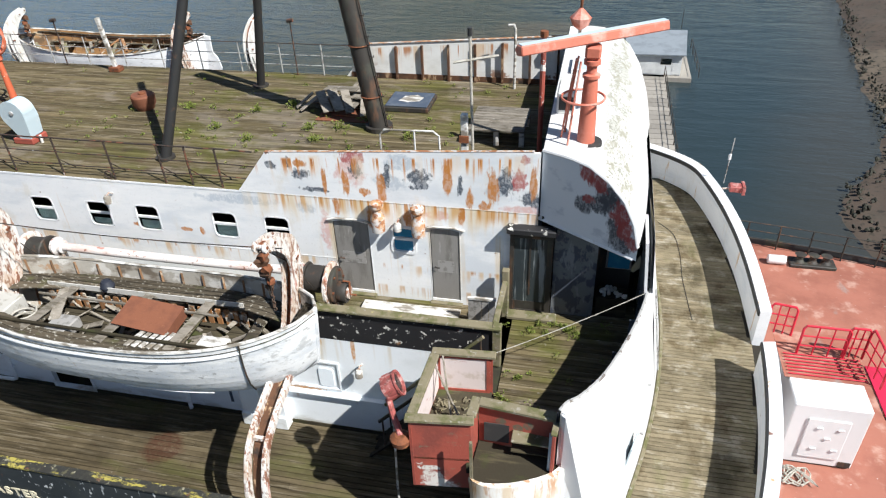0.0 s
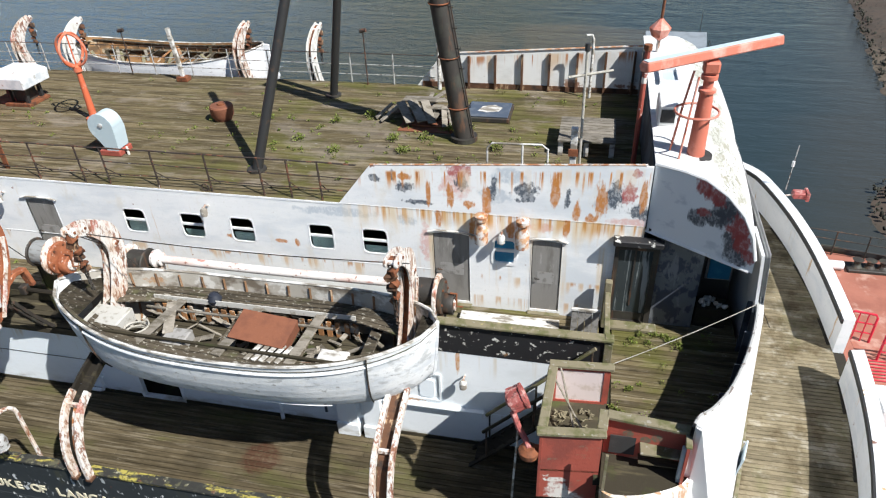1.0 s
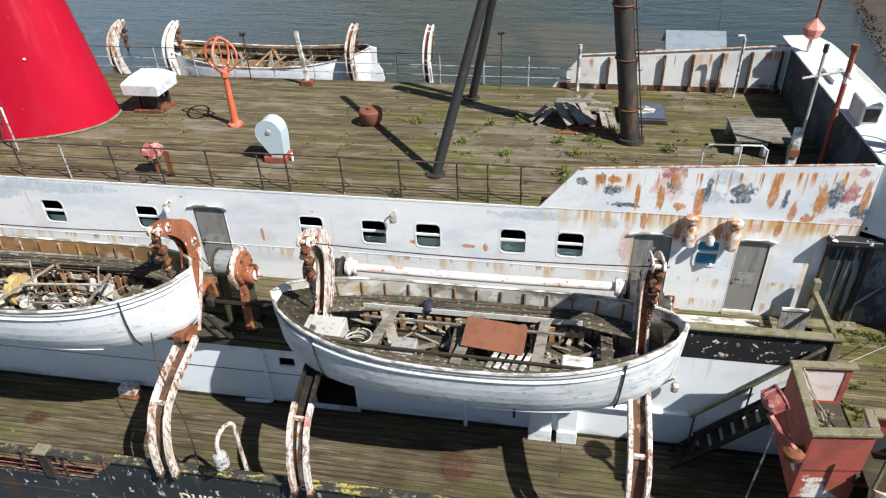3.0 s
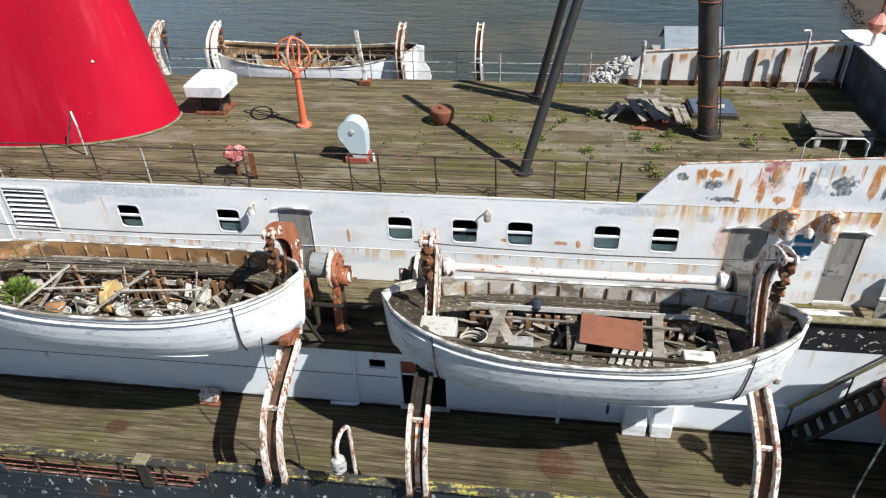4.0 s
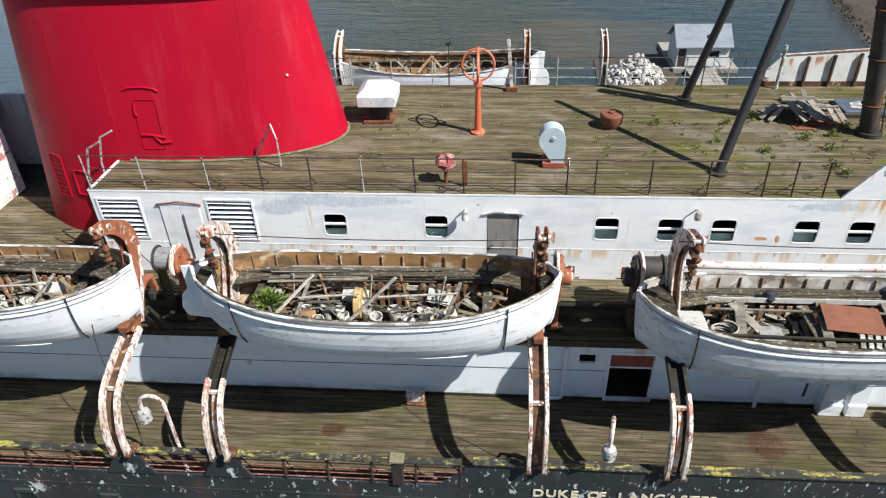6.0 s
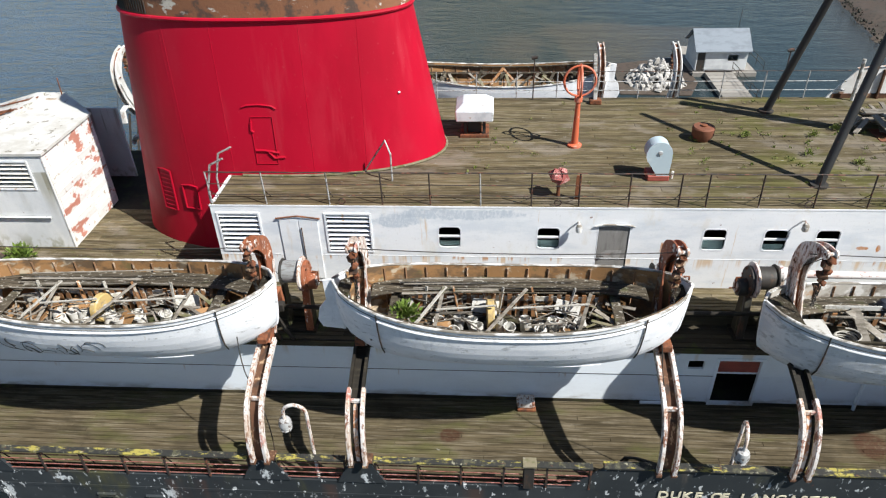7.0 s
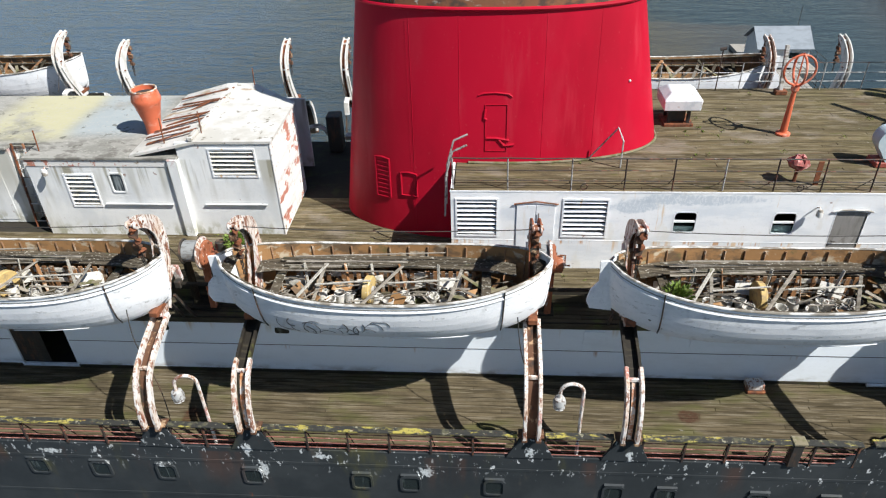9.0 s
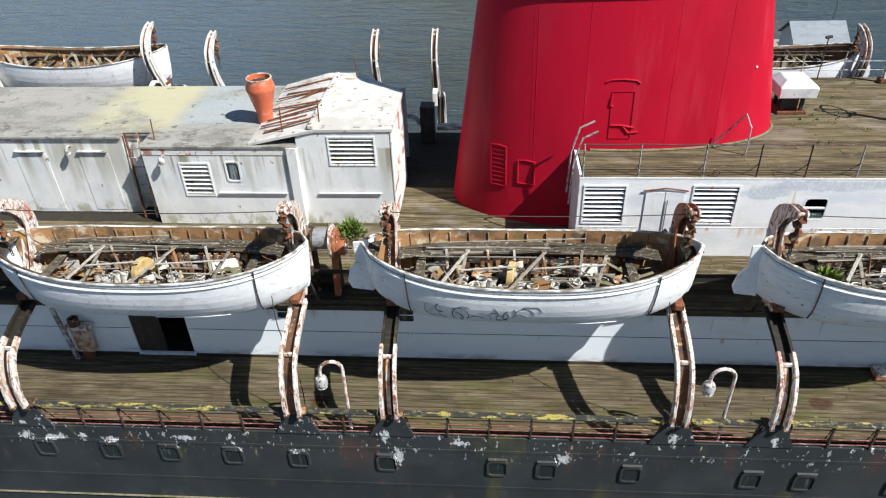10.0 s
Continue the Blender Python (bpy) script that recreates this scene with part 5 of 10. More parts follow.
upper_walls()
for i, x in enumerate(WIN_X):
    window_unit(x, i)
ship_door("door_1", *DOORS_UP[0], M["door_grey"], "weathered grey panelled door under a small hood")
ship_door("door_2", *DOORS_UP[1], M["door_grey"], "weathered grey door with a faded upper panel")
ship_door("door_3", *DOORS_UP[2], M["door_grey"], "weathered grey door with a worn letter plate")
for i, l in enumerate(LOUVRES):
    louvre(i + 1, *l, Y_UP, "deckhouse louvres")


def steel_panel_door(x0, x1, z0, z1, y):
    d = thing("door_4", (x0, y, z0), "white double steel door under a rusty drip rail", "door", kind="structure")
    for a, b in ((x0, (x0 + x1) / 2 - 0.01), ((x0 + x1) / 2 + 0.01, x1)):
        part("leaf", one_box(a, b, y - 0.03, y, z0, z1), M["white"], d, bevel=0.008)
    part("drip_rail", one_tube([(x0 - 0.08, y - 0.04, z1 + 0.04), ((x0 + x1) / 2, y - 0.05, z1 + 0.13), (x1 + 0.08, y - 0.04, z1 + 0.04)], 0.022, 6), M["rust"], d)
    part("latch", one_tube([(x0 + 0.62, y - 0.06, z0 + 0.3), (x0 + 0.62, y - 0.06, z1 - 0.25)], 0.014, 6), M["steel_black"], d)


steel_panel_door(-23.83, -22.75, 2.1, 4.10, Y_UP)


def blue_window():
    x0, x1, z0, z1 = BLUE_WIN
    win = thing("window_8", (x0, Y_UP, z0), "small window with a white bar and blue panel behind", "window", kind="structure")
    bm = fresh()
    frame_ring(bm, rounded(x0 - 0.05, x1 + 0.05, z0 - 0.05, z1 + 0.05, 0.1), rounded(x0 + 0.02, x1 - 0.02, z0 + 0.02, z1 - 0.02, 0.07), "y", Y_UP - 0.02, Y_UP + 0.05)
    part("window_frame", bm, M["white"], win)
    part("pane", one_box(x0, x1, Y_UP + 0.035, Y_UP + 0.045, z0, z1), M["blue_paint"], win)
    part("transom", one_box(x0, x1, Y_UP - 0.01, Y_UP + 0.035, z0 + 0.31, z0 + 0.38), M["white_clean"], win)


blue_window()


def cowl_lamp(x, z):
    """Rusty canister light bracketed on the wall."""
    l = thing("wall_canister", (x, Y_UP, z), "white-painted canister vent on the wall, bleeding rust", "wall vent", "wall canisters")
    bm = fresh()
    lathe(bm, (x, Y_UP - 0.19, z), [(0.05, -0.42), (0.15, -0.40), (0.16, -0.05), (0.11, 0.02), (0.10, 0.14), (0.15, 0.20), (0.15, 0.30), (0.06, 0.36)], "z", 16)
    part("body", bm, M["flaky_white"], l, smooth=True)
    part("bracket", one_box(x - 0.05, x + 0.05, Y_UP - 0.19, Y_UP, z - 0.1, z), M["rust"], l)


cowl_lamp(-3.05, 4.32)
cowl_lamp(-2.14, 4.28)


def bulkhead_light(x, y, z):
    l = thing("bulkhead_light", (x, y, z), "small white bulkhead light on the wall", "wall light", "bulkhead lights")
    bm = fresh()
    lathe(bm, (x, y - 0.22, z), [(0.03, -0.08), (0.085, -0.05), (0.09, 0.10), (0.05, 0.16)], "z", 12)
    part("globe", bm, M["boat_rail"], l, smooth=True)
    part("arm", one_tube([(x, y, z + 0.1), (x, y - 0.12, z + 0.18), (x, y - 0.22, z + 0.14)], 0.022, 6), M["davit"], l)


for x, z in ((-15.62, 3.98), (-9.78, 4.08), (-2.60, 4.02)):
    bulkhead_light(x, Y_UP, z)
for x, z in ((-3.15, 1.35), (-5.6, 0.9), (-38.8, 4.1 - 2.9)):
    bulkhead_light(x, Y_LOW, z)


# ---- lower wall ----
LOW_HOLES = [(-11.80, -10.64, -0.70, 0.96), (-12.58, -12.16, 0.60, 0.90), (-39.05, -37.3, -0.66, 1.02)]


def lower_walls():
    bm = fresh()
    holed_wall(bm, X_AFT, -5.0, Z_LOW - 0.2, 1.36, Y_LOW, Y_LOW + 0.08, LOW_HOLES)
    solid("wall_lower_near", bm, M["low_wall"], "white lower deckhouse wall with faint rust runs", "wall", kind="structure")
    bm = fresh()
    box(bm, -5.0, -0.12, Y_LOW, Y_LOW + 0.08, Z_LOW - 0.2, 2.12)
    box(bm, -0.12, 1.2, Y_LOW, Y_LOW + 0.08, Z_LOW - 0.2, 1.68)
    w = solid("wall_lower_forward", bm, M["forward_wall"], "white lower wall below the bulwark", "wall", kind="structure")
    bm = fresh()
    box(bm, -5.0, -0.12, Y_LOW - 0.006, Y_LOW + 0.06, 2.12, 2.93)
    b = solid("bulwark_boat_deck", bm, M["black_band"], "black bulwark flaking white under a mossy timber cap", "bulwark", kind="structure")
    part("capping", one_box(-5.05, -0.05, Y_LOW - 0.08, Y_LOW + 0.14, 2.93, 3.0), M["mossy_cap"], b, bevel=0.015)
    part("end_post", one_box(-0.24, -0.06, Y_LOW - 0.05, Y_LOW + 0.12, 1.95, 3.02), M["mossy_cap"], b, bevel=0.015)
    yf = 2 * MID - Y_LOW
    bm = fresh()
    box(bm, X_AFT, 1.2, yf - 0.08, yf, Z_LOW - 0.2, 1.36)
    solid("wall_lower_far", bm, M["low_wall"], "white far lower deckhouse wall", "wall", kind="structure")
    wall = bpy.data.objects["wall_lower_near"]
    part("edge_strip", one_box(X_AFT, -5.0, Y_LOW - 0.10, Y_LOW, 1.30, 1.40), M["low_wall"], wall, bevel=0.01)
    for a, b in ((X_AFT, -39.1), (-37.25, -11.85), (-10.58, 1.0)):
        part("wall_seam", one_box(a, b, Y_LOW - 0.012, Y_LOW, 0.34, 0.352), M["steel_black" if b < -11 else "low_wall"], wall)
        part("skirting", one_box(a, b, Y_LOW - 0.03, Y_LOW, Z_LOW, Z_LOW + 0.10), M["dark_timber"], wall)
    # inner partition added in near-black so that the openings stay dark
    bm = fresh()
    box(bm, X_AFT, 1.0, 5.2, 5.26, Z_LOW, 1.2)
    solid("wall_lower_inner", bm, M["painted_dark"], "near-black inner wall added to darken the lower deckhouse", "wall", kind="structure")
    # small fittings on the wall
    for x0, x1, z0, z1 in ((-4.22, -3.86, 0.66, 1.22), (-21.9, -21.3, 0.6, 1.1), (-18.9, -18.3, 0.55, 1.05)):
        h = fresh()
        prism(h, rounded(x0, x1, z0, z1, 0.07), "y", Y_LOW - 0.03, Y_LOW)
        p = solid("wall_hatch", h, M["low_wall"], "white painted hatch cover on the lower wall", "hatch", "wall hatches", at=(x0, Y_LOW, z0), bevel=0.008)
    for x in (-12.95, -7.86):
        p = thing("drain_pipe", (x, Y_LOW - 0.07, Z_LOW), "white drain pipe down the lower wall", "pipe", "drain pipes")
        part("pipe", one_tube([(x, Y_LOW - 0.06, 1.2), (x, Y_LOW - 0.07, -0.52), (x - 0.03, Y_LOW - 0.08, -0.61), (x - 0.12, Y_LOW - 0.08, -0.65), (x - 0.75, Y_LOW - 0.08, -0.66)] if x == -12.95 else [(x, Y_LOW - 0.06, 1.2), (x, Y_LOW - 0.07, -0.74)], 0.05, 8), M["low_wall"], p, smooth=True)
        for z in (0.9, -0.2):
            part("clip", one_box(x - 0.08, x + 0.08, Y_LOW - 0.08, Y_LOW, z, z + 0.05), M["low_wall"], p)
    for x0, x1 in ((-6.28, -5.76), (-5.60, -5.16)):
        p = thing("wall_pilaster", (x0, 2.83, Z_LOW), "white boxed pilaster on a stepped plinth", "pilaster", "wall pilasters", "structure")
        part("shaft", one_box(x0, x1, 2.86, Y_LOW, -0.36, 1.30), M["forward_wall"], p, bevel=0.01)
        part("plinth", one_box(x0 - 0.02, x1 + 0.02, 2.80, Y_LOW, Z_LOW, -0.36), M["forward_wall"], p, bevel=0.012)
    p = thing("wall_panel", (-5.1, Y_LOW, 0.4), "white raised panel moulding on the lower wall", "panel", kind="structure")
    bm = fresh()
    frame_ring(bm, [(-5.10, 0.56), (-3.70, 0.56), (-3.70, 1.42), (-5.10, 1.42)], [(-5.05, 0.61), (-3.75, 0.61), (-3.75, 1.37), (-5.05, 1.37)], "y", Y_LOW - 0.035, Y_LOW)
    part("moulding", bm, M["forward_wall"], p)
    part("ledge", one_box(-5.12, -2.70, Y_LOW - 0.13, Y_LOW, 0.40, 0.45), M["forward_wall"], p, bevel=0.01)
    for x, z0, z1 in ((-6.70, -0.36, 0.34),):
        part("slot", one_box(x, x + 0.07, Y_LOW - 0.012, Y_LOW, z0, z1), M["navy"], bpy.data.objects["wall_lower_near"])
    d = thing("door_5", (-11.80, Y_LOW, -0.62), "open doorway with a rust-red inner shutter", "door", kind="structure")
    bm = fresh()
    frame_ring(bm, [(-11.86, -0.74), (-10.58, -0.74), (-10.58, 1.02), (-11.86, 1.02)], [(-11.78, -0.68), (-10.66, -0.68), (-10.66, 0.94), (-11.78, 0.94)], "y", Y_LOW - 0.03, Y_LOW + 0.09)
    part("door_frame", bm, M["low_wall"], d)
    part("shutter", one_box(-11.78, -10.66, Y_LOW + 0.10, Y_LOW + 0.13, 0.42, 0.94), M["red_lead"], d)
    part("shutter_edge", one_box(-11.78, -10.66, Y_LOW + 0.095, Y_LOW + 0.15, 0.36, 0.42), M["low_wall"], d)
    d = thing("door_6", (-38.6, Y_LOW, -0.66), "dark roller-shuttered doorway, half open", "door", kind="structure")
    for k in range(14):
        part("slat", one_box(-39.05, -38.15, Y_LOW + 0.05, Y_LOW + 0.075, -0.6 + 0.11 * k, -0.50 + 0.11 * k), M["steel_black"], d)
    for i, (x, z) in enumerate(((-30.6, 0.80), (-34.2, 0.85))):
        wn2 = thing("window_%d" % (11 + i), (x, Y_LOW, z), "two dark panes in the lower wall", "window", "lower windows", "structure")
        for dz in (0.0, 0.25):
            bm = fresh()
            prism(bm, rounded(x - 0.21, x + 0.21, z + dz, z + dz + 0.21, 0.05), "y", Y_LOW - 0.012, Y_LOW)
            part("pane", bm, M["dark_glass"], wn2)
    x = -16.9
    m = thing("mooring_bitt", (x, 2.8, Z_LOW), "white steel fairlead box on a rusty base", "deck fitting")
    part("base", one_box(x - 0.26, x + 0.26, 2.62, 2.95, Z_LOW, Z_LOW + 0.10), M["rust"], m, bevel=0.02)
    part("body", one_box(x - 0.28, x + 0.22, 2.66, 3.0, Z_LOW + 0.10, Z_LOW + 0.34), M["davit"], m, bevel=0.04)


lower_walls()


# ---- lifeboats ----
BOAT_L, BOAT_B, BOAT_Z = 4.14, 1.28, 2.94


def boat_section(s):
    """Half breadth, keel height and gunwale height at s from -1 to 1."""
    a = abs(s)
    b = BOAT_B * max(0.0, 1 - a ** 2.7) ** 0.62 + 0.03
    keel = -0.52 + 0.62 * a ** 6
    rail = 1.00 + 0.46 * abs(s) ** 2.3
    return b, keel, rail


def boat_point(s, v, out=0.0):
    """A point of the skin; v from 0 at the keel to 1 at the gunwale."""
    b, keel, rail = boat_section(s)
    y = b * math.sin(0.5 * math.pi * v) ** 0.49 if v > 0 else 0.0
    z = keel + (rail - keel) * (0.18 * v + 0.82 * v ** 1.9)
    x = BOAT_L * s * (1 - 0.035 * (1 - v))
    return x, max(0.0, y + out), z


def lifeboat(name, x, label, inside, full=True, near_bench=1, thwarts=(-0.66, 0.62), floor=-0.05, rudder=False, z=BOAT_Z, paint="boat_white"):
    c = Vector((x, 1.88, z))
    boat = thing(name, c, label, "lifeboat", "ship's lifeboats")
    cols = [-1 + 2 * i / 36 for i in range(37)]
    bm = fresh()
    n = 10
    for side in (-1, 1):
        for k in range(n):
            v0, v1 = k / n, (k + 1) / n
            rows = []
            for s in cols:
                row = []
                for v, o in ((v0, 0.0), (v0, 0.0012 if k else 0.0), (v1, 0.0)):
                    px, py, pz = boat_point(s, v, o)
                    row.append(bm.verts.new(c + Vector((px, side * py, pz))))
                rows.append(row)
            for p, q in zip(rows, rows[1:]):
                for i in (0, 1):
                    bm.faces.new((p[i], q[i], q[i + 1], p[i + 1]))
    bmesh.ops.remove_doubles(bm, verts=bm.verts, dist=0.0008)
    part("hull_planking", bm, M[paint], boat, smooth=True)
    bm = fresh()
    for side in (-1, 1):
        rows = []
        for s in cols[1:-1]:
            rows.append([bm.verts.new(c + Vector((boat_point(s, v)[0] * 0.992, side * boat_point(s, v, -0.05)[1], boat_point(s, v)[2] + 0.05 * (1 - v)))) for v in [j / 8 for j in range(9)]])
        for p, q in zip(rows, rows[1:]):
            for i in range(8):
                bm.faces.new((p[i], q[i], q[i + 1], p[i + 1]))
    part("lining", bm, inside, boat, smooth=True)
    # gunwale, rubbing strake, keel and stems
    for nm, v, r0, out, mat in (("gunwale", 1.0, 0.034, 0.0, "boat_rail"), ("rubbing_strake", 0.925, 0.030, 0.012, paint), ("strake_joint", 0.955, 0.008, 0.010, "dark_timber")):
        for side in (-1, 1) if nm == "gunwale" else (-1,):
            pts = [c + Vector((boat_point(s, v)[0], side * boat_point(s, v, out)[1], boat_point(s, v)[2])) for s in cols]
            part(nm, one_tube(pts, r0, 6), M[mat], boat)
    bm = fresh()
    pts = [c + Vector(boat_point(s, 0)) * 1.0 for s in cols]
    top = [c + Vector((BOAT_L * sg * (1 - 0.035 * (1 - v)), 0, boat_point(sg, v)[2])) for sg in (1,) for v in (0.25, 0.5, 0.75, 1.0)]
    bot = [c + Vector((-BOAT_L * (1 - 0.035 * (1 - v)), 0, boat_point(-1, v)[2])) for v in (1.0, 0.75, 0.5, 0.25)]
    tube(bm, bot + pts + top, 0.045, 6)
    part("keel", bm, M[paint], boat)
    # ribs
    for k in range(15):
        s = -0.86 + 1.72 * k / 14
        for side in (-1, 1):
            pts = [c + Vector((boat_point(s, v)[0], side * boat_point(s, v, -0.065)[1], boat_point(s, v)[2] + 0.02 * (1 - v))) for v in (0.12, 0.3, 0.5, 0.7, 0.85, 0.98)]
            part("rib", one_tube(pts, 0.03, 4), M["rib"], boat)
    # side benches of narrow planks, thwarts, bottom boards
    zb = 0.66
    for side in (-1, 1):
        for k in range(4 if side > 0 else near_bench):
            bm = fresh()
            rows = []
            for s in [-0.80 + 1.60 * i / 18 for i in range(19)]:
                b = boat_section(s)[0] - 0.10
                y1, y0 = b - 0.135 * k, b - 0.135 * k - 0.120
                zz = zb + 0.22 * s * s
                rows.append([bm.verts.new(c + Vector((BOAT_L * s, side * max(0.02, y), zz + h))) for y, h in ((y0, 0), (y1, 0), (y1, 0.03), (y0, 0.03))])
            for p, q in zip(rows, rows[1:]):
                for i in range(4):
                    bm.faces.new((p[i], p[(i + 1) % 4], q[(i + 1) % 4], q[i]))
            bm.faces.new(rows[0][::-1])
            bm.faces.new(rows[-1])
            part("bench_plank", bm, M["bench"], boat)
    for s in thwarts:
        b = boat_section(s)[0] - 0.08
        part("thwart", one_box(c.x + BOAT_L * s - 0.12, c.x + BOAT_L * s + 0.12, c.y - b, c.y + b, c.z + zb - 0.05, c.z + zb - 0.005), M["bench"], boat, bevel=0.01)
    for k in range(7):
        y = -0.66 + 0.22 * k
        part("bottom_board", one_box(c.x - 2.9 + 0.5 * abs(y), c.x + 2.9 - 0.5 * abs(y), c.y + y - 0.10, c.y + y + 0.10, c.z + floor, c.z + floor + 0.03), M["dark_timber"], boat)
    # inwale board along the near side
    bm = fresh()
    rows = []
    for s in [-0.88 + 1.76 * i / 20 for i in range(21)]:
        b, _, rz = boat_section(s)
        rows.append([bm.verts.new(c + Vector((BOAT_L * s, -(b - o), rz + h))) for o, h in ((0.05, -0.09), (0.05, -0.06), (0.15, -0.05), (0.15, -0.08))])
    for p, q in zip(rows, rows[1:]):
        for i in range(4):
            bm.faces.new((p[i], p[(i + 1) % 4], q[(i + 1) % 4], q[i]))
    part("inwale", bm, M["bench"], boat)
    for zz in (floor + 0.16, floor + 0.48):
        part("pale_batten", one_box(c.x - 2.4, c.x + 2.25, c.y + 0.60, c.y + 0.62, c.z + zz, c.z + zz + 0.13), M["bucket"], boat)
    if full:
        for k in range(24):
            xx = c.x - 2.35 + 0.2 * k
            if (k * 5) % 11 == 3:
                continue
            part("back_slat", one_box(xx - 0.055, xx + 0.055, c.y + 0.56 - 0.015, c.y + 0.56 + 0.015, c.z + floor + 0.03, c.z + zb + 0.0), M["slat"], boat)
    # rudder at the after end, bilge rail, steering deck
    if rudder:
        bm = fresh()
        prism(bm, [(c.x - BOAT_L + 0.06, c.z + 0.25), (c.x - BOAT_L - 0.02, c.z + 1.48), (c.x - BOAT_L - 0.24, c.z + 1.45), (c.x - BOAT_L - 0.20, c.z + 0.85), (c.x - BOAT_L - 0.40, c.z + 0.62), (c.x - BOAT_L - 0.48, c.z + 0.25), (c.x - BOAT_L - 0.38, c.z + 0.02), (c.x - BOAT_L + 0.18, c.z - 0.05)], "y", c.y - 0.03, c.y + 0.03)
        part("rudder", bm, M[paint], boat, bevel=0.012)
    for side in (-1, 1):
        pts = [c + Vector((boat_point(s, 0.36)[0], side * boat_point(s, 0.36, 0.04)[1], boat_point(s, 0.36)[2])) for s in [0.05 + 0.48 * i / 12 for i in range(13)]]
        part("bilge_rail", one_tube(pts, 0.013, 5), M[paint], boat)
    for sg in (-1, 1):
        bm = fresh()
        rows = []
        for s in ((0.80, 0.86, 0.92, 0.97) if near_bench > 1 and sg < 0 else (0.90, 0.94, 0.97)):
            b = boat_section(s)[0] - 0.06
            z = c.z + boat_section(s)[2] - 0.16
            rows.append([bm.verts.new((c.x + sg * BOAT_L * s, c.y + k * max(b, 0.02), z)) for k in (-1, 1)])
        for p, q in zip(rows, rows[1:]):
            bm.faces.new((p[0], p[1], q[1], q[0]))
        bmesh.ops.solidify(bm, geom=list(bm.faces), thickness=0.03)
        part("end_deck", bm, M["bench"], boat)
    for s in (-0.66, 0.66):
        pts = [c + Vector((boat_point(s * 1.1, v)[0], -boat_point(s * 1.1, v, 0.03)[1], boat_point(s * 1.1, v)[2])) for v in (0.3, 0.5, 0.65, 0.8, 0.9, 1.0)]
        part("lashing", one_tube(pts, 0.018, 5), M["steel_black"], boat)
    return boat




def bucket(at, tilt=0.0):
    b = thing("bucket", at, "dirty white plastic bucket lying in the lifeboat", "bucket", "buckets in the boats")
    bm = fresh()
    at = Vector(at)
    lathe(bm, at, [(0.105, 0), (0.140, 0.33), (0.152, 0.33), (0.152, 0.35), (0.132, 0.35), (0.095, 0.02)], "z", 14)
    part("body", bm, M["bucket"], b, smooth=True)
    pts = [at + Vector((0.14 * math.cos(t), 0.05, 0.32 + 0.10 * math.sin(t))) for t in [math.pi * i / 8 for i in range(9)]]
    part("handle", one_tube(pts, 0.006, 4), M["rail_dark"], b)
    return b


def boat_floor(c, x, y, base=-0.01):
    s = min(0.9, abs(x - c.x) / BOAT_L)
    return c.z + base + 0.45 * s ** 4


def lumber(name, p, q, w, t, mat, label):
    """A loose board or pole from p to q."""
    p, q = Vector(p), Vector(q)
    d = q - p
    mid = (p + q) / 2
    m = Matrix.Translation(mid) @ d.to_track_quat("X", "Z").to_matrix().to_4x4()
    bm = fresh()
    box(bm, -d.length / 2, d.length / 2, -w / 2, w / 2, -t / 2, t / 2, m=m)
    return solid(name, bm, M[mat], label, "board" if w > t * 1.6 else "pole", "loose timber", at=mid, bevel=min(w, t) * 0.2)


def leafy(bm, c, r, count, rng, leaf=0.05, mat=None):
    """Blades and leaves springing from a foot."""
    for k in range(count):
        a, el = rng.uniform(0, 6.28), rng.uniform(0.25, 1.45)
        d = Vector((math.cos(a) * math.cos(el), math.sin(a) * math.cos(el), math.sin(el)))
        p = Vector(c) + d * r * rng.uniform(0.25, 1.0)
        side = d.cross(Vector((rng.uniform(-1, 1), rng.uniform(-1, 1), rng.uniform(-1, 1)))).normalized() * leaf * rng.uniform(0.5, 1.0)
        tip = p + d * leaf * 2.2
        vs = [bm.verts.new(v) for v in (p - d * leaf * 0.8, p + side, tip, p - side)]
        bm.faces.new(vs)


def plant(at, r, count, label, rng, leaf=0.05):
    t = thing("plant", at, label, "plant")
    bm = fresh()
    leafy(bm, at, r, count, rng, leaf)
    part("leaves", bm, M["leaf"], t)
    for k in range(6):
        a = k * 1.05
        part("stem", one_tube([at, Vector(at) + Vector((0.4 * r * math.cos(a), 0.4 * r * math.sin(a), r * 0.7))], 0.006, 4), M["leaf"], t)


def disc_reel(at, yaw):
    """Flat round reel standing on its edge."""
    at = Vector(at)
    r = thing("wooden_reel", at, "dirty yellow round reel standing on its edge", "reel", "reels in the boats")
    bm = fresh()
    lathe(bm, at + Vector((0, 0, 0.36)), [(0.0, -0.09), (0.34, -0.09), (0.36, -0.07), (0.36, 0.07), (0.34, 0.09), (0.0, 0.09)], "x", 26)
    part("disc", bm, M["yellow_old"], r, smooth=True)
    bm = fresh()
    lathe(bm, at + Vector((0.09, 0, 0.36)), [(0.10, 0), (0.10, 0.06), (0.05, 0.07), (0.05, 0.02)], "x", 14)
    part("hub", bm, M["rail_grey"], r, smooth=True)
    r.rotation_euler = (0, 0, radians(yaw))


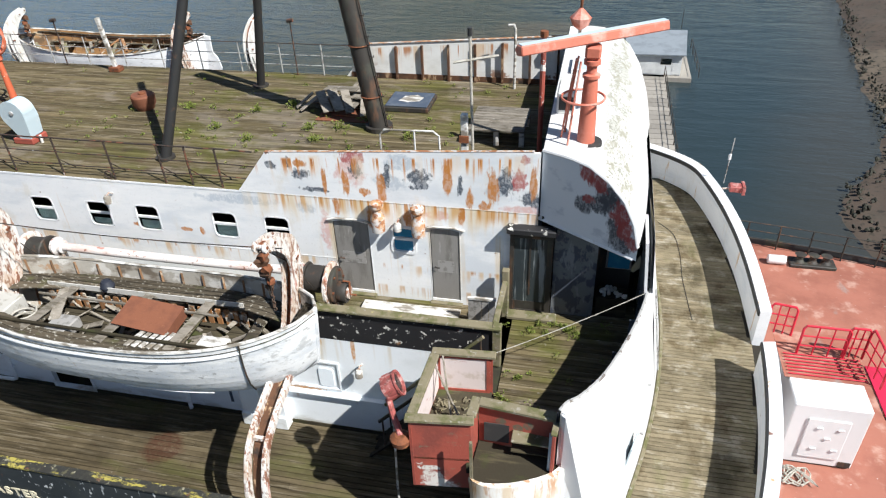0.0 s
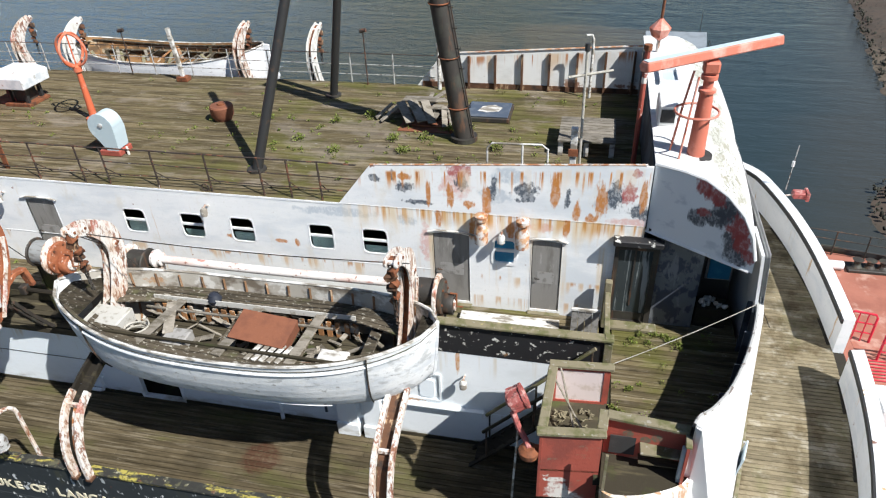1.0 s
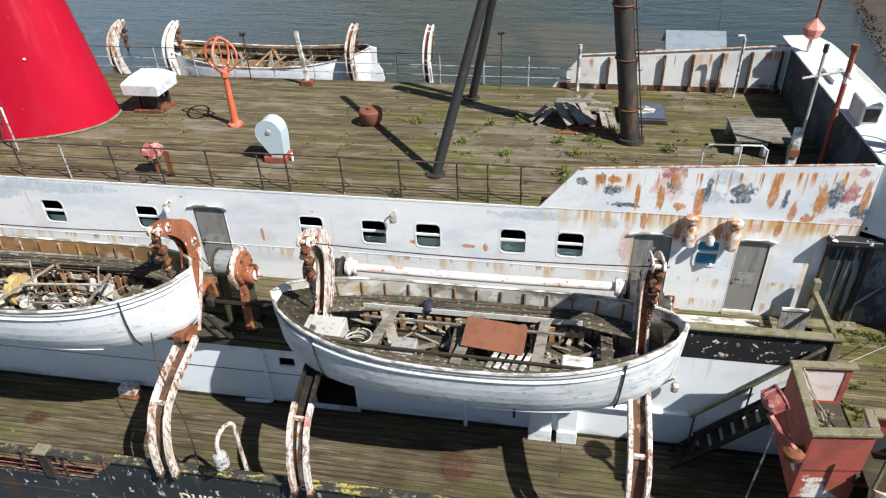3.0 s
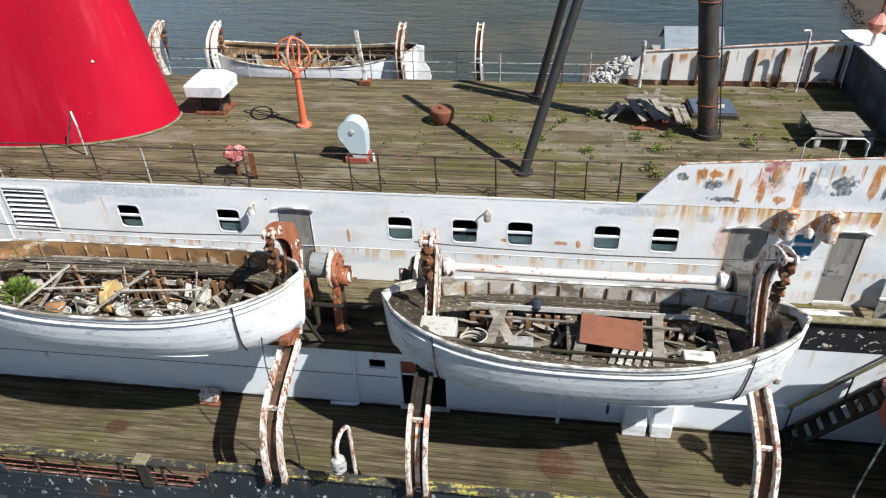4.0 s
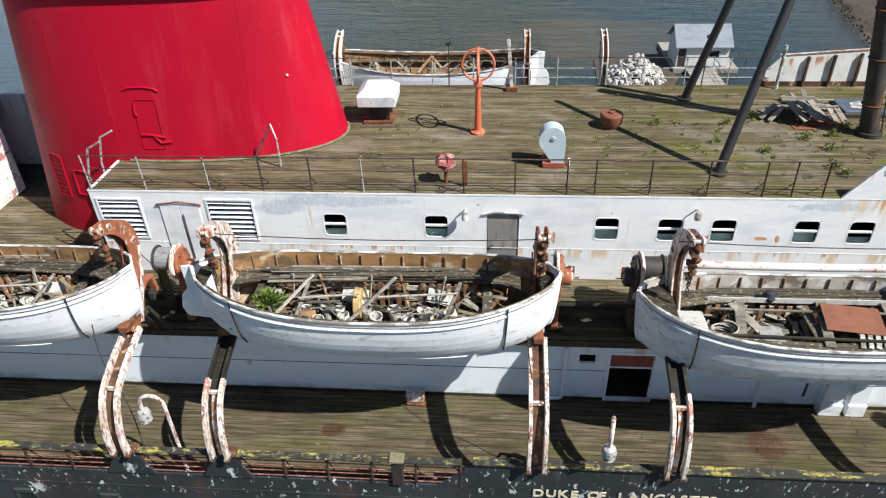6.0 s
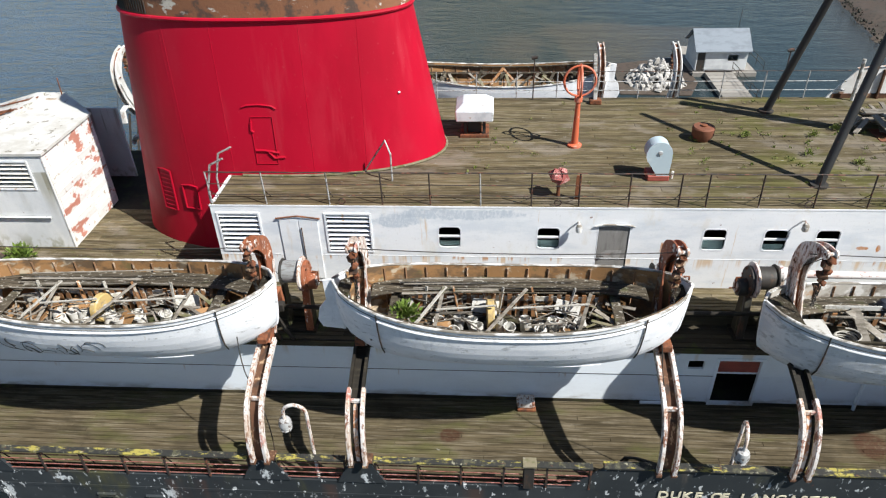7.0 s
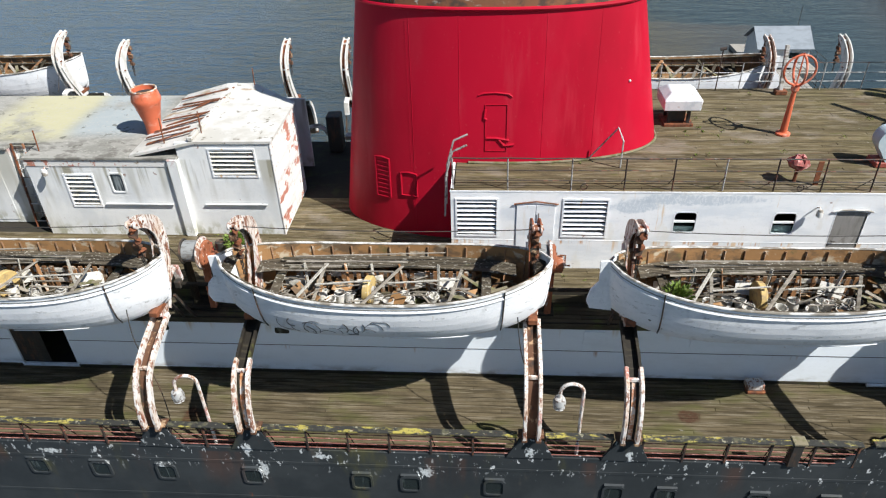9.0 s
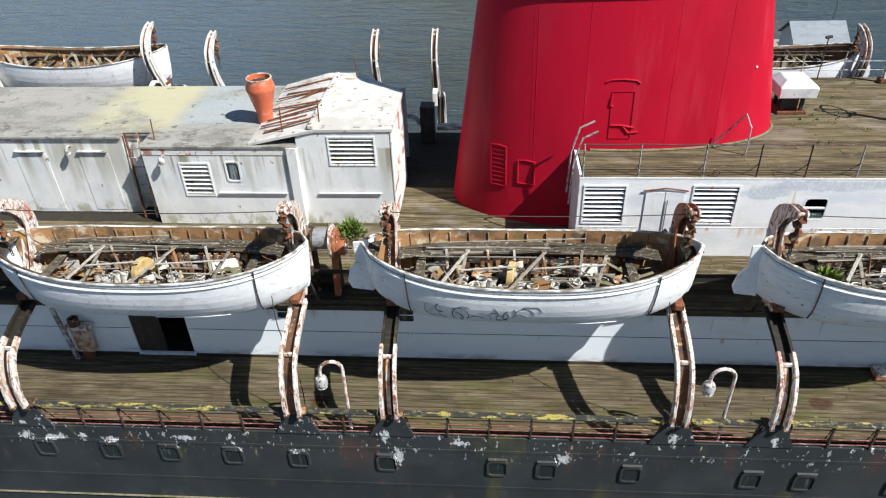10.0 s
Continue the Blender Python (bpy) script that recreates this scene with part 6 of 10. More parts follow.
def shredded_cargo(c, seed, dark_end=False):
    rng = random.Random(seed)
    for k in range(11):
        x = c.x - 1.6 + 0.34 * k + rng.uniform(-0.1, 0.1)
        y = c.y - 0.05 - 0.22 * (k % 2) + rng.uniform(-0.08, 0.08)
        b = bucket((x, y, boat_floor(c, x, y)))
        b.rotation_euler = (rng.uniform(-0.35, 0.35), rng.uniform(-0.35, 0.35), rng.uniform(0, 6))
    for k in range(4):
        x = c.x - 1.3 + 0.75 * k + rng.uniform(-0.1, 0.1)
        b = bucket((x + 0.2, c.y + 0.02, boat_floor(c, x, 0)))
        b.rotation_euler = (0, 0, rng.uniform(0, 6))
    disc_reel((c.x - 0.42, c.y + 0.10, c.z + 0.05), rng.uniform(-20, 20))
    zr = c.z + 0.80
    for k in range(9):
        y = c.y + 0.34 + 0.05 * k
        a = c.x - 2.5 + rng.uniform(-0.3, 0.5)
        lumber("loose_board", (a, y, zr + 0.02 * k), (a + rng.uniform(2.2, 4.6), y + rng.uniform(-0.16, 0.18), zr + 0.02 * k + 0.05), rng.uniform(0.03, 0.08), 0.025, ("grey_timber", "bench", "grey_timber")[k % 3], "long grey weathered board lying along the lifeboat bench")
    for xa, xb, ya, yb in ((-2.3, -1.5, -0.75, 0.5), (-0.6, 0.45, -0.95, 0.45), (1.6, 1.95, -0.8, 0.3), (-1.75, -1.55, -0.8, 0.5)):
        lumber("loose_board", (c.x + xa, c.y + ya * 0.8, c.z + 0.45), (c.x + xb, c.y + yb, c.z + 0.92), 0.085, 0.03, "rope" if xa < -2 else "grey_timber", "grey board leaning against the lifeboat bench")
    for xa, xb, y in ((-1.7, -0.3, -0.25), (0.1, 1.9, -0.15)):
        lumber("pole", (c.x + xa, c.y + y, c.z + 0.80), (c.x + xb, c.y + y + 0.12, c.z + 0.86), 0.045, 0.04, "rope", "pale slender pole across the lifeboat")
    bm = fresh()
    for k in range(60):
        x, y = c.x + rng.choice((rng.uniform(-3.0, -1.2), rng.uniform(-3.0, 2.9))), c.y + rng.uniform(-0.70, 0.62)
        m = Matrix.Translation((x, y, max(boat_floor(c, x, y), c.z + 0.10) + rng.uniform(0.05, 0.5))) @ Euler((rng.uniform(-0.3, 0.3), rng.uniform(-0.35, 0.35), rng.gauss(0, 0.55))).to_matrix().to_4x4()
        l, w = rng.uniform(0.18, 0.55), rng.uniform(0.015, 0.045)
        box(bm, -l, l, -w / 2, w / 2, -0.010, 0.010, m=m)
    for k in range(60):
        x, y = c.x + rng.uniform(-2.7, 2.8), c.y + rng.uniform(-0.72, 0.50)
        m = Matrix.Translation((x, y, boat_floor(c, x, y) + rng.uniform(0.01, 0.12))) @ Euler((rng.uniform(-0.5, 0.5), rng.uniform(-0.5, 0.5), rng.uniform(0, 6))).to_matrix().to_4x4()
        l, w = rng.uniform(0.12, 0.42), rng.uniform(0.04, 0.14)
        box(bm, -l, l, -w / 2, w / 2, -0.012, 0.012, m=m)
    solid("splintered_wood", bm, M["grey_timber"], "splintered grey wood strewn on the boat's bottom", "debris", kind="stuff")
    bm = fresh()
    for k in range(20):
        x, y = c.x + (rng.uniform(-2.9, -1.5) if k < 17 else rng.uniform(-1.4, 2.6)), c.y + rng.uniform(-0.5, 0.45)
        m = Matrix.Translation((x, y, boat_floor(c, x, y) + rng.uniform(0.05, 0.4))) @ Euler((rng.uniform(-0.9, 0.9), rng.uniform(-0.9, 0.9), rng.uniform(0, 6))).to_matrix().to_4x4()
        l, w = rng.uniform(0.08, 0.25), rng.uniform(0.08, 0.2)
        box(bm, -l, l, -w, w, -0.012, 0.012, m=m)
    solid("broken_panels", bm, M["boat_inside"], "broken orange-brown panels heaped in the boat's end", "debris", kind="stuff")
    # heap of mossy laths at the forward end, uprights and pale sheets against the far bench
    for k in range(13):
        x, y = c.x + 2.15 + rng.uniform(-0.3, 0.75), c.y + rng.uniform(-0.45, 0.40)
        a = rng.uniform(-0.8, 0.8)
        d = Vector((math.cos(a), math.sin(a), rng.uniform(-0.25, 0.25))) * rng.uniform(0.25, 0.5)
        p = Vector((x, y, c.z + 0.24 + 0.03 * k))
        lumber("loose_board", p - d, p + d, rng.uniform(0.05, 0.14), 0.025, "mossy_cap" if k % 3 else "grey_timber", "mossy lath heaped in the lifeboat's end")
    for k in range(5):
        x = c.x - 1.9 + 0.85 * k + rng.uniform(-0.2, 0.2)
        lumber("loose_board", (x, c.y + 0.30, c.z + 0.0), (x + rng.uniform(-0.25, 0.25), c.y + 0.42, c.z + 0.98), 0.07, 0.03, "slat" if k % 2 else "rope", "upright stake standing in the lifeboat")
    for k in range(3):
        x = c.x - 2.5 + 2.0 * k + rng.uniform(-0.3, 0.3)
        bm = fresh()
        m = Matrix.Translation((x, c.y + 0.44, c.z + 0.36)) @ Euler((rng.uniform(1.1, 1.5), rng.uniform(-0.2, 0.2), rng.uniform(-0.3, 0.3))).to_matrix().to_4x4()
        box(bm, -rng.uniform(0.2, 0.42), 0.3, -0.17, 0.17, -0.012, 0.012, m=m)
        solid("pale_sheet", bm, M["bucket"], "dirty white sheet of board leaning in the lifeboat", "board", "pale sheets", at=(x, c.y + 0.4, c.z + 0.5))


boat_a = lifeboat("lifeboat", -7.55, "white clinker lifeboat with rotting benches, slung in davits", M["boat_inside_grey"], True, 4, (-0.46, -0.06, 0.33, 0.66), 0.24, z=2.52, paint="boat_worn")
boat_b = lifeboat("lifeboat", -17.55, "white clinker lifeboat full of buckets and broken boards", M["boat_inside"], rudder=True)
boat_c = lifeboat("lifeboat", -27.23, "white clinker lifeboat with black scrawl and a heap of buckets", M["boat_inside"], rudder=True)
boat_d = lifeboat("lifeboat", -36.92, "white clinker lifeboat with orange lining and scattered buckets", M["boat_inside"])
far_b = copy_thing(boat_b, pose(-17.4, 2 * MID - 1.6, BOAT_Z + 0.20, 0, 0, 180))
far_d = copy_thing(boat_d, pose(-46.2, 2 * MID - 1.5, BOAT_Z + 0.40, 0, 0, 180))
for ob in (far_b, far_d):
    tagged(ob, "white lifeboat on the far side, filled with broken timber")
for ob, seed in ((boat_b, 3), (boat_c, 8), (boat_d, 14)):
    shredded_cargo(ob.location, seed)
for ob, seed in ((far_b, 31), (far_d, 37)):
    rng = random.Random(seed)
    c = ob.location
    for k in range(30):
        x = c.x - 3 + 0.20 * k
        y = c.y + rng.uniform(-0.6, 0.3)
        lumber("loose_board", (x, y, c.z + 0.62), (x + rng.uniform(-0.8, 0.8), y + rng.uniform(0.3, 0.8), c.z + 0.80 + rng.uniform(0, 0.25)), 0.12, 0.03, ("grey_timber", "mossy_cap", "slat", "bench", "dark_timber")[k % 5], "broken board heaped in the far lifeboat")
plant((-20.0, 1.75, BOAT_Z + 0.40), 0.45, 420, "green weed growing in the lifeboat's end", random.Random(2), 0.045)


def scrawl(c):
    """Black brush marks on the boat's side."""
    s = thing("scrawl", (c.x, c.y - 1.1, c.z + 0.6), "looping black brush marks on the lifeboat's side", "painted marks")
    rng = random.Random(6)
    for k in range(17):
        cx, r = -2.3 + 0.145 * k, rng.uniform(0.08, 0.19)
        start, turn, mid = rng.uniform(0, 3.1), rng.choice((-1, 1)) * rng.uniform(0.16, 0.34), 0.60 + 0.07 * math.sin(1.7 * k) - 0.018 * k * (k < 9)
        pts = []
        for i in range(10):
            t = start + turn * i
            px = cx + r * 1.6 * math.cos(t)
            q = boat_point(px / BOAT_L, min(0.78, max(0.40, mid + 0.9 * r * math.sin(t))), 0.004)
            pts.append(Vector((c.x + px, c.y - q[1], c.z + q[2])))
        part("stroke", one_tube(pts, rng.choice((0.006, 0.009, 0.013)), 4), M["pole_black"], s)


scrawl(boat_c.location)


def lifeboat_a_cargo(c):
    sheet = fresh()
    m = Matrix.Translation((c.x + 0.55, c.y - 0.10, c.z + 0.86)) @ pose(0, 0, 0, 12, 3, -4)
    box(sheet, -0.66, 0.56, -0.36, 0.38, -0.008, 0.008, m=m)
    box(sheet, 0.56, 0.575, -0.30, 0.34, -0.26, 0.008, m=m)
    box(sheet, -0.66, 0.56, 0.37, 0.385, -0.26, 0.0, m=m)
    solid("steel_cover", sheet, M["rust_plate"], "bent red-brown rusted steel cover on the thwarts", "cover", at=(c.x + 0.55, c.y - 0.1, c.z + 0.66))
    for k in range(5):
        x = c.x + 0.55 + 0.16 * k
        lumber("loose_board", (x - 0.10, c.y - 0.86, c.z + 0.72), (x + 0.06, c.y - 0.38, c.z + 0.74), 0.10, 0.03, "boat_rail", "short white board on the lifeboat's thwart")
    for nm, x, y, w, d, h, mat, lab in (("crate", -1.30, -0.45, 0.26, 0.26, 0.12, "door_plate", "battered pale grey buoyancy box in the lifeboat"),
                                        ("crate", -3.05, -0.15, 0.42, 0.30, 0.22, "bucket", "white buoyancy box wedged in the lifeboat's end"),
                                        ("crate", 2.15, -0.55, 0.30, 0.20, 0.18, "boat_rail", "small white box on the lifeboat's thwart"),
                                        ("crate", 1.75, -0.72, 0.20, 0.10, 0.12, "rust_plate", "small rusty tin on the lifeboat's thwart")):
        solid(nm, one_box(c.x + x - w, c.x + x + w, c.y + y - d, c.y + y + d, c.z + 0.46, c.z + 0.46 + h + 0.14), M[mat], lab, "box", "boxes in the boat", at=(c.x + x, c.y + y, c.z + 0.46), bevel=0.025)
    bm = fresh()
    pts = []
    for i in range(120):
        t = i * 0.33
        pts.append((c.x - 2.35 + 0.26 * math.cos(t) + 0.01 * i * 0.1, c.y - 0.35 + 0.22 * math.sin(t), c.z + 0.50 + 0.0022 * i + 0.03 * math.sin(t * 0.7)))
    tube(bm, pts, 0.018, 5)
    solid("rope_coil", bm, M["rope"], "coil of dirty pale rope in the lifeboat", "rope", at=(c.x - 2.35, c.y - 0.35, c.z + 0.5), smooth=True)
    for xa, xb, ya, yb in ((-2.0, -1.7, -0.8, 0.6), (-0.2, 0.1, -0.85, 0.65), (1.35, 1.5, -0.85, 0.6), (-1.5, -1.9, -0.4, 0.5)):
        lumber("loose_board", (c.x + xa, c.y + ya, c.z + 0.72), (c.x + xb, c.y + yb, c.z + 0.78), 0.22, 0.04, "grey_timber", "broad grey board across the lifeboat")
    lumber("pole", (c.x - 2.4, c.y + 0.30, c.z + 0.76), (c.x + 1.9, c.y + 0.20, c.z + 0.80), 0.05, 0.05, "grey_timber", "long grey pole along the lifeboat")
    lumber("pole", (c.x - 2.9, c.y - 0.62, c.z + 0.80), (c.x + 2.3, c.y - 0.72, c.z + 0.78), 0.06, 0.06, "dark_timber", "dark pole along the lifeboat's side")
    bm = fresh()
    lathe(bm, (c.x - 1.0, c.y + 0.72, c.z + 0.70), [(0.02, 0.0), (0.13, 0.02), (0.16, 0.12), (0.10, 0.24), (0.02, 0.27)], "z", 14)
    solid("rubber_boot", bm, M["dark_cloth"], "black rubber lump on the lifeboat bench", "debris", at=(c.x - 1, c.y + 0.72, c.z + 0.7), smooth=True)
    bm = fresh()
    rng = random.Random(77)
    for k in range(60):
        x, y = c.x + rng.uniform(-2.6, 2.9), c.y + rng.uniform(-0.55, 0.6)
        m = Matrix.Translation((x, y, boat_floor(c, x, y, 0.28) + rng.uniform(0.01, 0.12))) @ Euler((rng.uniform(-0.5, 0.5), rng.uniform(-0.5, 0.5), rng.uniform(0, 6))).to_matrix().to_4x4()
        l, w = rng.uniform(0.1, 0.4), rng.uniform(0.03, 0.12)
        box(bm, -l, l, -w / 2, w / 2, -0.012, 0.012, m=m)
    solid("splintered_wood", bm, M["grey_timber"], "splintered grey wood strewn on the boat's bottom", "debris", kind="stuff")


lifeboat_a_cargo(boat_a.location)


# ---- davits ----
TRACK = [(-0.26, 0.44), (-0.26, 0.9), (-0.16, 1.40), (0.14, 1.97), (0.68, 2.28), (1.35, 2.50), (1.75, 2.62)]
# centre line and half depth of the davit arm
ARM = [(1.62, 2.58, 0.17), (2.02, 2.95, 0.23), (2.36, 3.45, 0.25), (2.58, 3.95, 0.25), (2.68, 4.42, 0.24), (2.58, 4.82, 0.24), (2.32, 5.10, 0.19), (2.00, 5.30, 0.14), (1.70, 5.38, 0.10)]


def davit(x, red, lean, label, dark_top=False):
    d = thing("davit", (x, -0.30, 0.44), label, "davit", "boat davits")
    tr = smooth_path([(x, y, z) for y, z in TRACK], 4)
    # dark_top colours the web and the track beyond cut near-black
    cut = 15 if dark_top else 24
    for s in (-1, 1):
        off = Vector((s * 0.175, 0, 0))
        bm = fresh()
        band(bm, [p + off for p in tr[:cut + 1]], 0.046, 0.18)
        part("track_rail", bm, M["davit"], d, bevel=0.012)
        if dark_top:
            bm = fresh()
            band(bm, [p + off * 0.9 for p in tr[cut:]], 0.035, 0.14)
            part("upper_rail", bm, M["near_black"], d, "near-black upper track")
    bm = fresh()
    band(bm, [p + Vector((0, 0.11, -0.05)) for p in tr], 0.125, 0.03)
    part("web", bm, M["near_black" if dark_top else "web"], d)
    if dark_top:
        bm = fresh()
        band(bm, [p + Vector((0, 0.085, -0.04)) for p in tr[:cut - 1]], 0.05, 0.03)
        part("cable_guide", bm, M["flaky_white"], d, "rust-flaked cable guide")
    for i in (13,):
        p = tr[i]
        part("tie_plate", one_box(x - 0.12, x + 0.12, p.y - 0.02, p.y + 0.05, p.z - 0.05, p.z + 0.05), M["davit"], d, bevel=0.01)
    arm = smooth_path([(x + lean * i / len(ARM), y, z) for i, (y, z, h) in enumerate(ARM)], 4)
    depth = [v.x for v in smooth_path([(h, 0, 0) for y, z, h in ARM], 4)]
    n = len(arm)
    bm = fresh()
    for s in (-1, 1):
        rows = []
        for i, p in enumerate(arm):
            t = (arm[min(i + 1, n - 1)] - arm[max(i - 1, 0)]).normalized()
            nr = Vector((0, -t.z, t.y)) * depth[i]
            rows.append([bm.verts.new(p + Vector((s * o, 0, 0)) + k * nr) for o, k in ((0.075, -1), (0.110, -1), (0.110, 1), (0.075, 1))])
        for p, q in zip(rows, rows[1:]):
            for k in range(4):
                bm.faces.new((p[k], p[(k + 1) % 4], q[(k + 1) % 4], q[k]))
        bm.faces.new(rows[0][::-1])
        bm.faces.new(rows[-1])
    a = part("arm", bm, M["davit_red" if red else "davit"], d)
    bm = fresh()
    band(bm, arm, 0.074, 0.09)
    part("arm_web", bm, M["rust"], a)
    for i, dy, dz, r in ((16, 0.06, 0.10, 0.085), (18, 0.02, -0.12, 0.075), (n - 5, 0.0, 0.02, 0.10), (n - 1, 0.0, 0.02, 0.10)):
        p = arm[i] + Vector((0, dy, dz))
        bm = fresh()
        lathe(bm, p, [(0.03, -0.13), (r * 0.9, -0.125), (r, -0.11), (r, -0.078), (r * 0.45, -0.07), (r * 0.45, 0.07), (r, 0.078), (r, 0.11), (r * 0.9, 0.125), (0.03, 0.13)], "x", 16)
        part("sheave", bm, M["davit"], a, smooth=True)
        part("hub", one_tube([p - Vector((0.15, 0, 0)), p + Vector((0.15, 0, 0))], 0.03, 8), M["rust"], a)
    # hinge link and wire lead behind the arm
    bm = fresh()
    band(bm, [arm[4] + Vector((0, 0.12, 0.1)), (x, 2.72, 3.28), (x, 3.02, 3.22), (x, 3.10, 2.72)], 0.10, 0.12)
    part("link", bm, M["davit_red" if red else "davit"], d, bevel=0.015)
    for s in (-1, 1):
        bm = fresh()
        band(bm, [arm[2] + Vector((s * 0.15, 0.16, -0.10)), arm[10] + Vector((s * 0.15, 0.10, 0)), arm[15] + Vector((s * 0.15, 0.12, 0))], 0.018, 0.09)
        part("side_bar", bm, M["davit"], a)
    head = arm[-1]
    for k, (dz, r, mat) in enumerate(((0.10, 0.08, "rust"), (0.27, 0.10, "web"), (0.44, 0.07, "rust"), (0.60, 0.09, "web"), (0.76, 0.06, "rust"), (0.92, 0.07, "web"))):
        bm = fresh()
        lathe(bm, (head.x + 0.03 * (-1) ** k, head.y - 0.02 + 0.02 * k, head.z - dz), [(0.03, -0.09), (r, -0.07), (r, 0.07), (0.03, 0.09)], "x" if k % 2 else "y", 12)
        for v in bm.verts:
            v.co += 0.07 * noise.noise_vector(v.co * 11)
        part("block", bm, M[mat], d, smooth=True)
    bm = fresh()
    for k in range(6):
        z = head.z - 1.05 - 0.07 * k
        tube(bm, circle((head.x, head.y + 0.05, z), 0.038, "y" if k % 2 else "x", 8), 0.014, 5, True)
    part("chain", bm, M["steel_black"], d)
    for o in (-0.05, 0.05):
        part("fall_rope", one_tube([(head.x + o, head.y, head.z), (head.x + o * 0.5, head.y + 0.03, head.z - 1.1)], 0.014, 5), M["steel_black"], d)
    part("fall_wire", one_tube([head + Vector((0.02, 0, 0)), (head.x, 2.75, 4.3), (head.x + 0.1, 3.2, 3.4)], 0.012, 5), M["steel_black"], d)
    for s in (-1, 1):
        part("foot", one_box(x + s * 0.175 - 0.07, x + s * 0.175 + 0.07, -0.36, -0.16, 0.42, 0.50), M["web"], d, bevel=0.01)
    # legs from the boat deck edge up to the track's inner end
    for s in (-1, 1) if x < -5 else ():
        bm = fresh()
        band(bm, [(x + s * 0.17, 3.05, 1.42), (x + s * 0.17, 2.6, 2.2), (x + s * 0.17, 2.3, 2.8)], 0.03, 0.08)
        part("leg", bm, M["steel_black"], d)
    part("keel_chock", one_box(x - 0.12, x + 0.12, 1.35, 2.1, 2.78, 2.95), M["rust"], d, bevel=0.02)
    return d


LABELS = ("white davit blistered with rust, foot on the rail", "rust-red davit with flaking white paint")
whiter = {}
for i, x in enumerate(DAVITS):
    left_of_boat = i % 2 == 0
    red = x in (-13.83, -23.5)
    dv = davit(x, red, 0.10 if x == -10.80 else 0.0, LABELS[1 if red else 0], left_of_boat)
    if x == -30.7:
        for xf in (-49.6, -42.4, -39.8, -32.95, -30.5, -23.2, -20.9, -13.75, -10.9):
            copy = copy_thing(dv, pose(xf, 2 * MID + 0.30, 0.84 if xf == -42.4 else 0.44, 0, 0, 180))
            tagged(copy, "white rust-streaked davit on the far side")
            for ob in copy.children_recursive if xf not in (-23.2, -13.75) else ():
                if ob.type == "MESH" and ob.data.materials and ob.data.materials[0] == M["davit"]:
                    if ob.data not in whiter:
                        whiter[ob.data] = ob.data.copy()
                        whiter[ob.data].materials[0] = M["davit_white"]
                    ob.data = whiter[ob.data]


# ---- black struts and pipe runs between the boats ----
for xa, xb in ((-13.75, -10.75), (-23.4, -20.9), (-33.1, -30.6)):
    st = thing("davit_strut", ((xa + xb) / 2, 2.8, 2.8), "black pipe strut between two davits", "strut", "davit struts")
    part("pipe", one_tube([(xa, 2.8, 2.80), (xa + 0.9, 2.8, 2.79), (xb, 2.8, 2.82)], 0.055, 8), M["near_black"], st, smooth=True)
    for x in (xa, xb):
        part("clamp", one_box(x - 0.08, x + 0.08, 2.70, 2.90, 2.70, 2.92), M["steel_black"], st, bevel=0.015)
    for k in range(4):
        part("ledge_bar", one_box(xa + 0.1, xb - 0.1, 3.02 + 0.22 * k, 3.07 + 0.22 * k, 1.42, 1.46), M["near_black"], st)
for k, (y, z, r, mat, bend) in enumerate(((0.10, -0.62, 0.022, "rail_dark", 0.03), (0.30, -0.68, 0.020, "pink_rail", 0.04))):
    run = thing("scupper_pipe", (-34.0, y, z), "rusty pipe running along the deck edge behind the rail", "pipe", "deck edge pipes")
    part("pipe", one_tube([(-52.0 + 36.0 * i / 24, y + bend * math.sin(i * 1.7 + k), z + bend * math.sin(i * 2.3 + 2 * k)) for i in range(25)], r, 6), M[mat], run, smooth=True)
    for i in range(9):
        x = -50.0 + 4.1 * i + 0.4 * k
        part("clip", one_box(x - 0.04, x + 0.04, y - 0.05, y + 0.05, Z_LOW, z + 0.04), M["rust"], run)
hook = thing("iron_hook", (-14.2, 0.25, 0.45), "black iron hook leaning on the rail", "hook")
part("bar", one_tube([(-13.95, -0.05, 0.50), (-14.4, 0.25, 0.35), (-14.62, 0.45, 0.12), (-14.72, 0.52, -0.2), (-14.66, 0.55, -0.72)], 0.035, 7), M["steel_black"], hook, smooth=True)


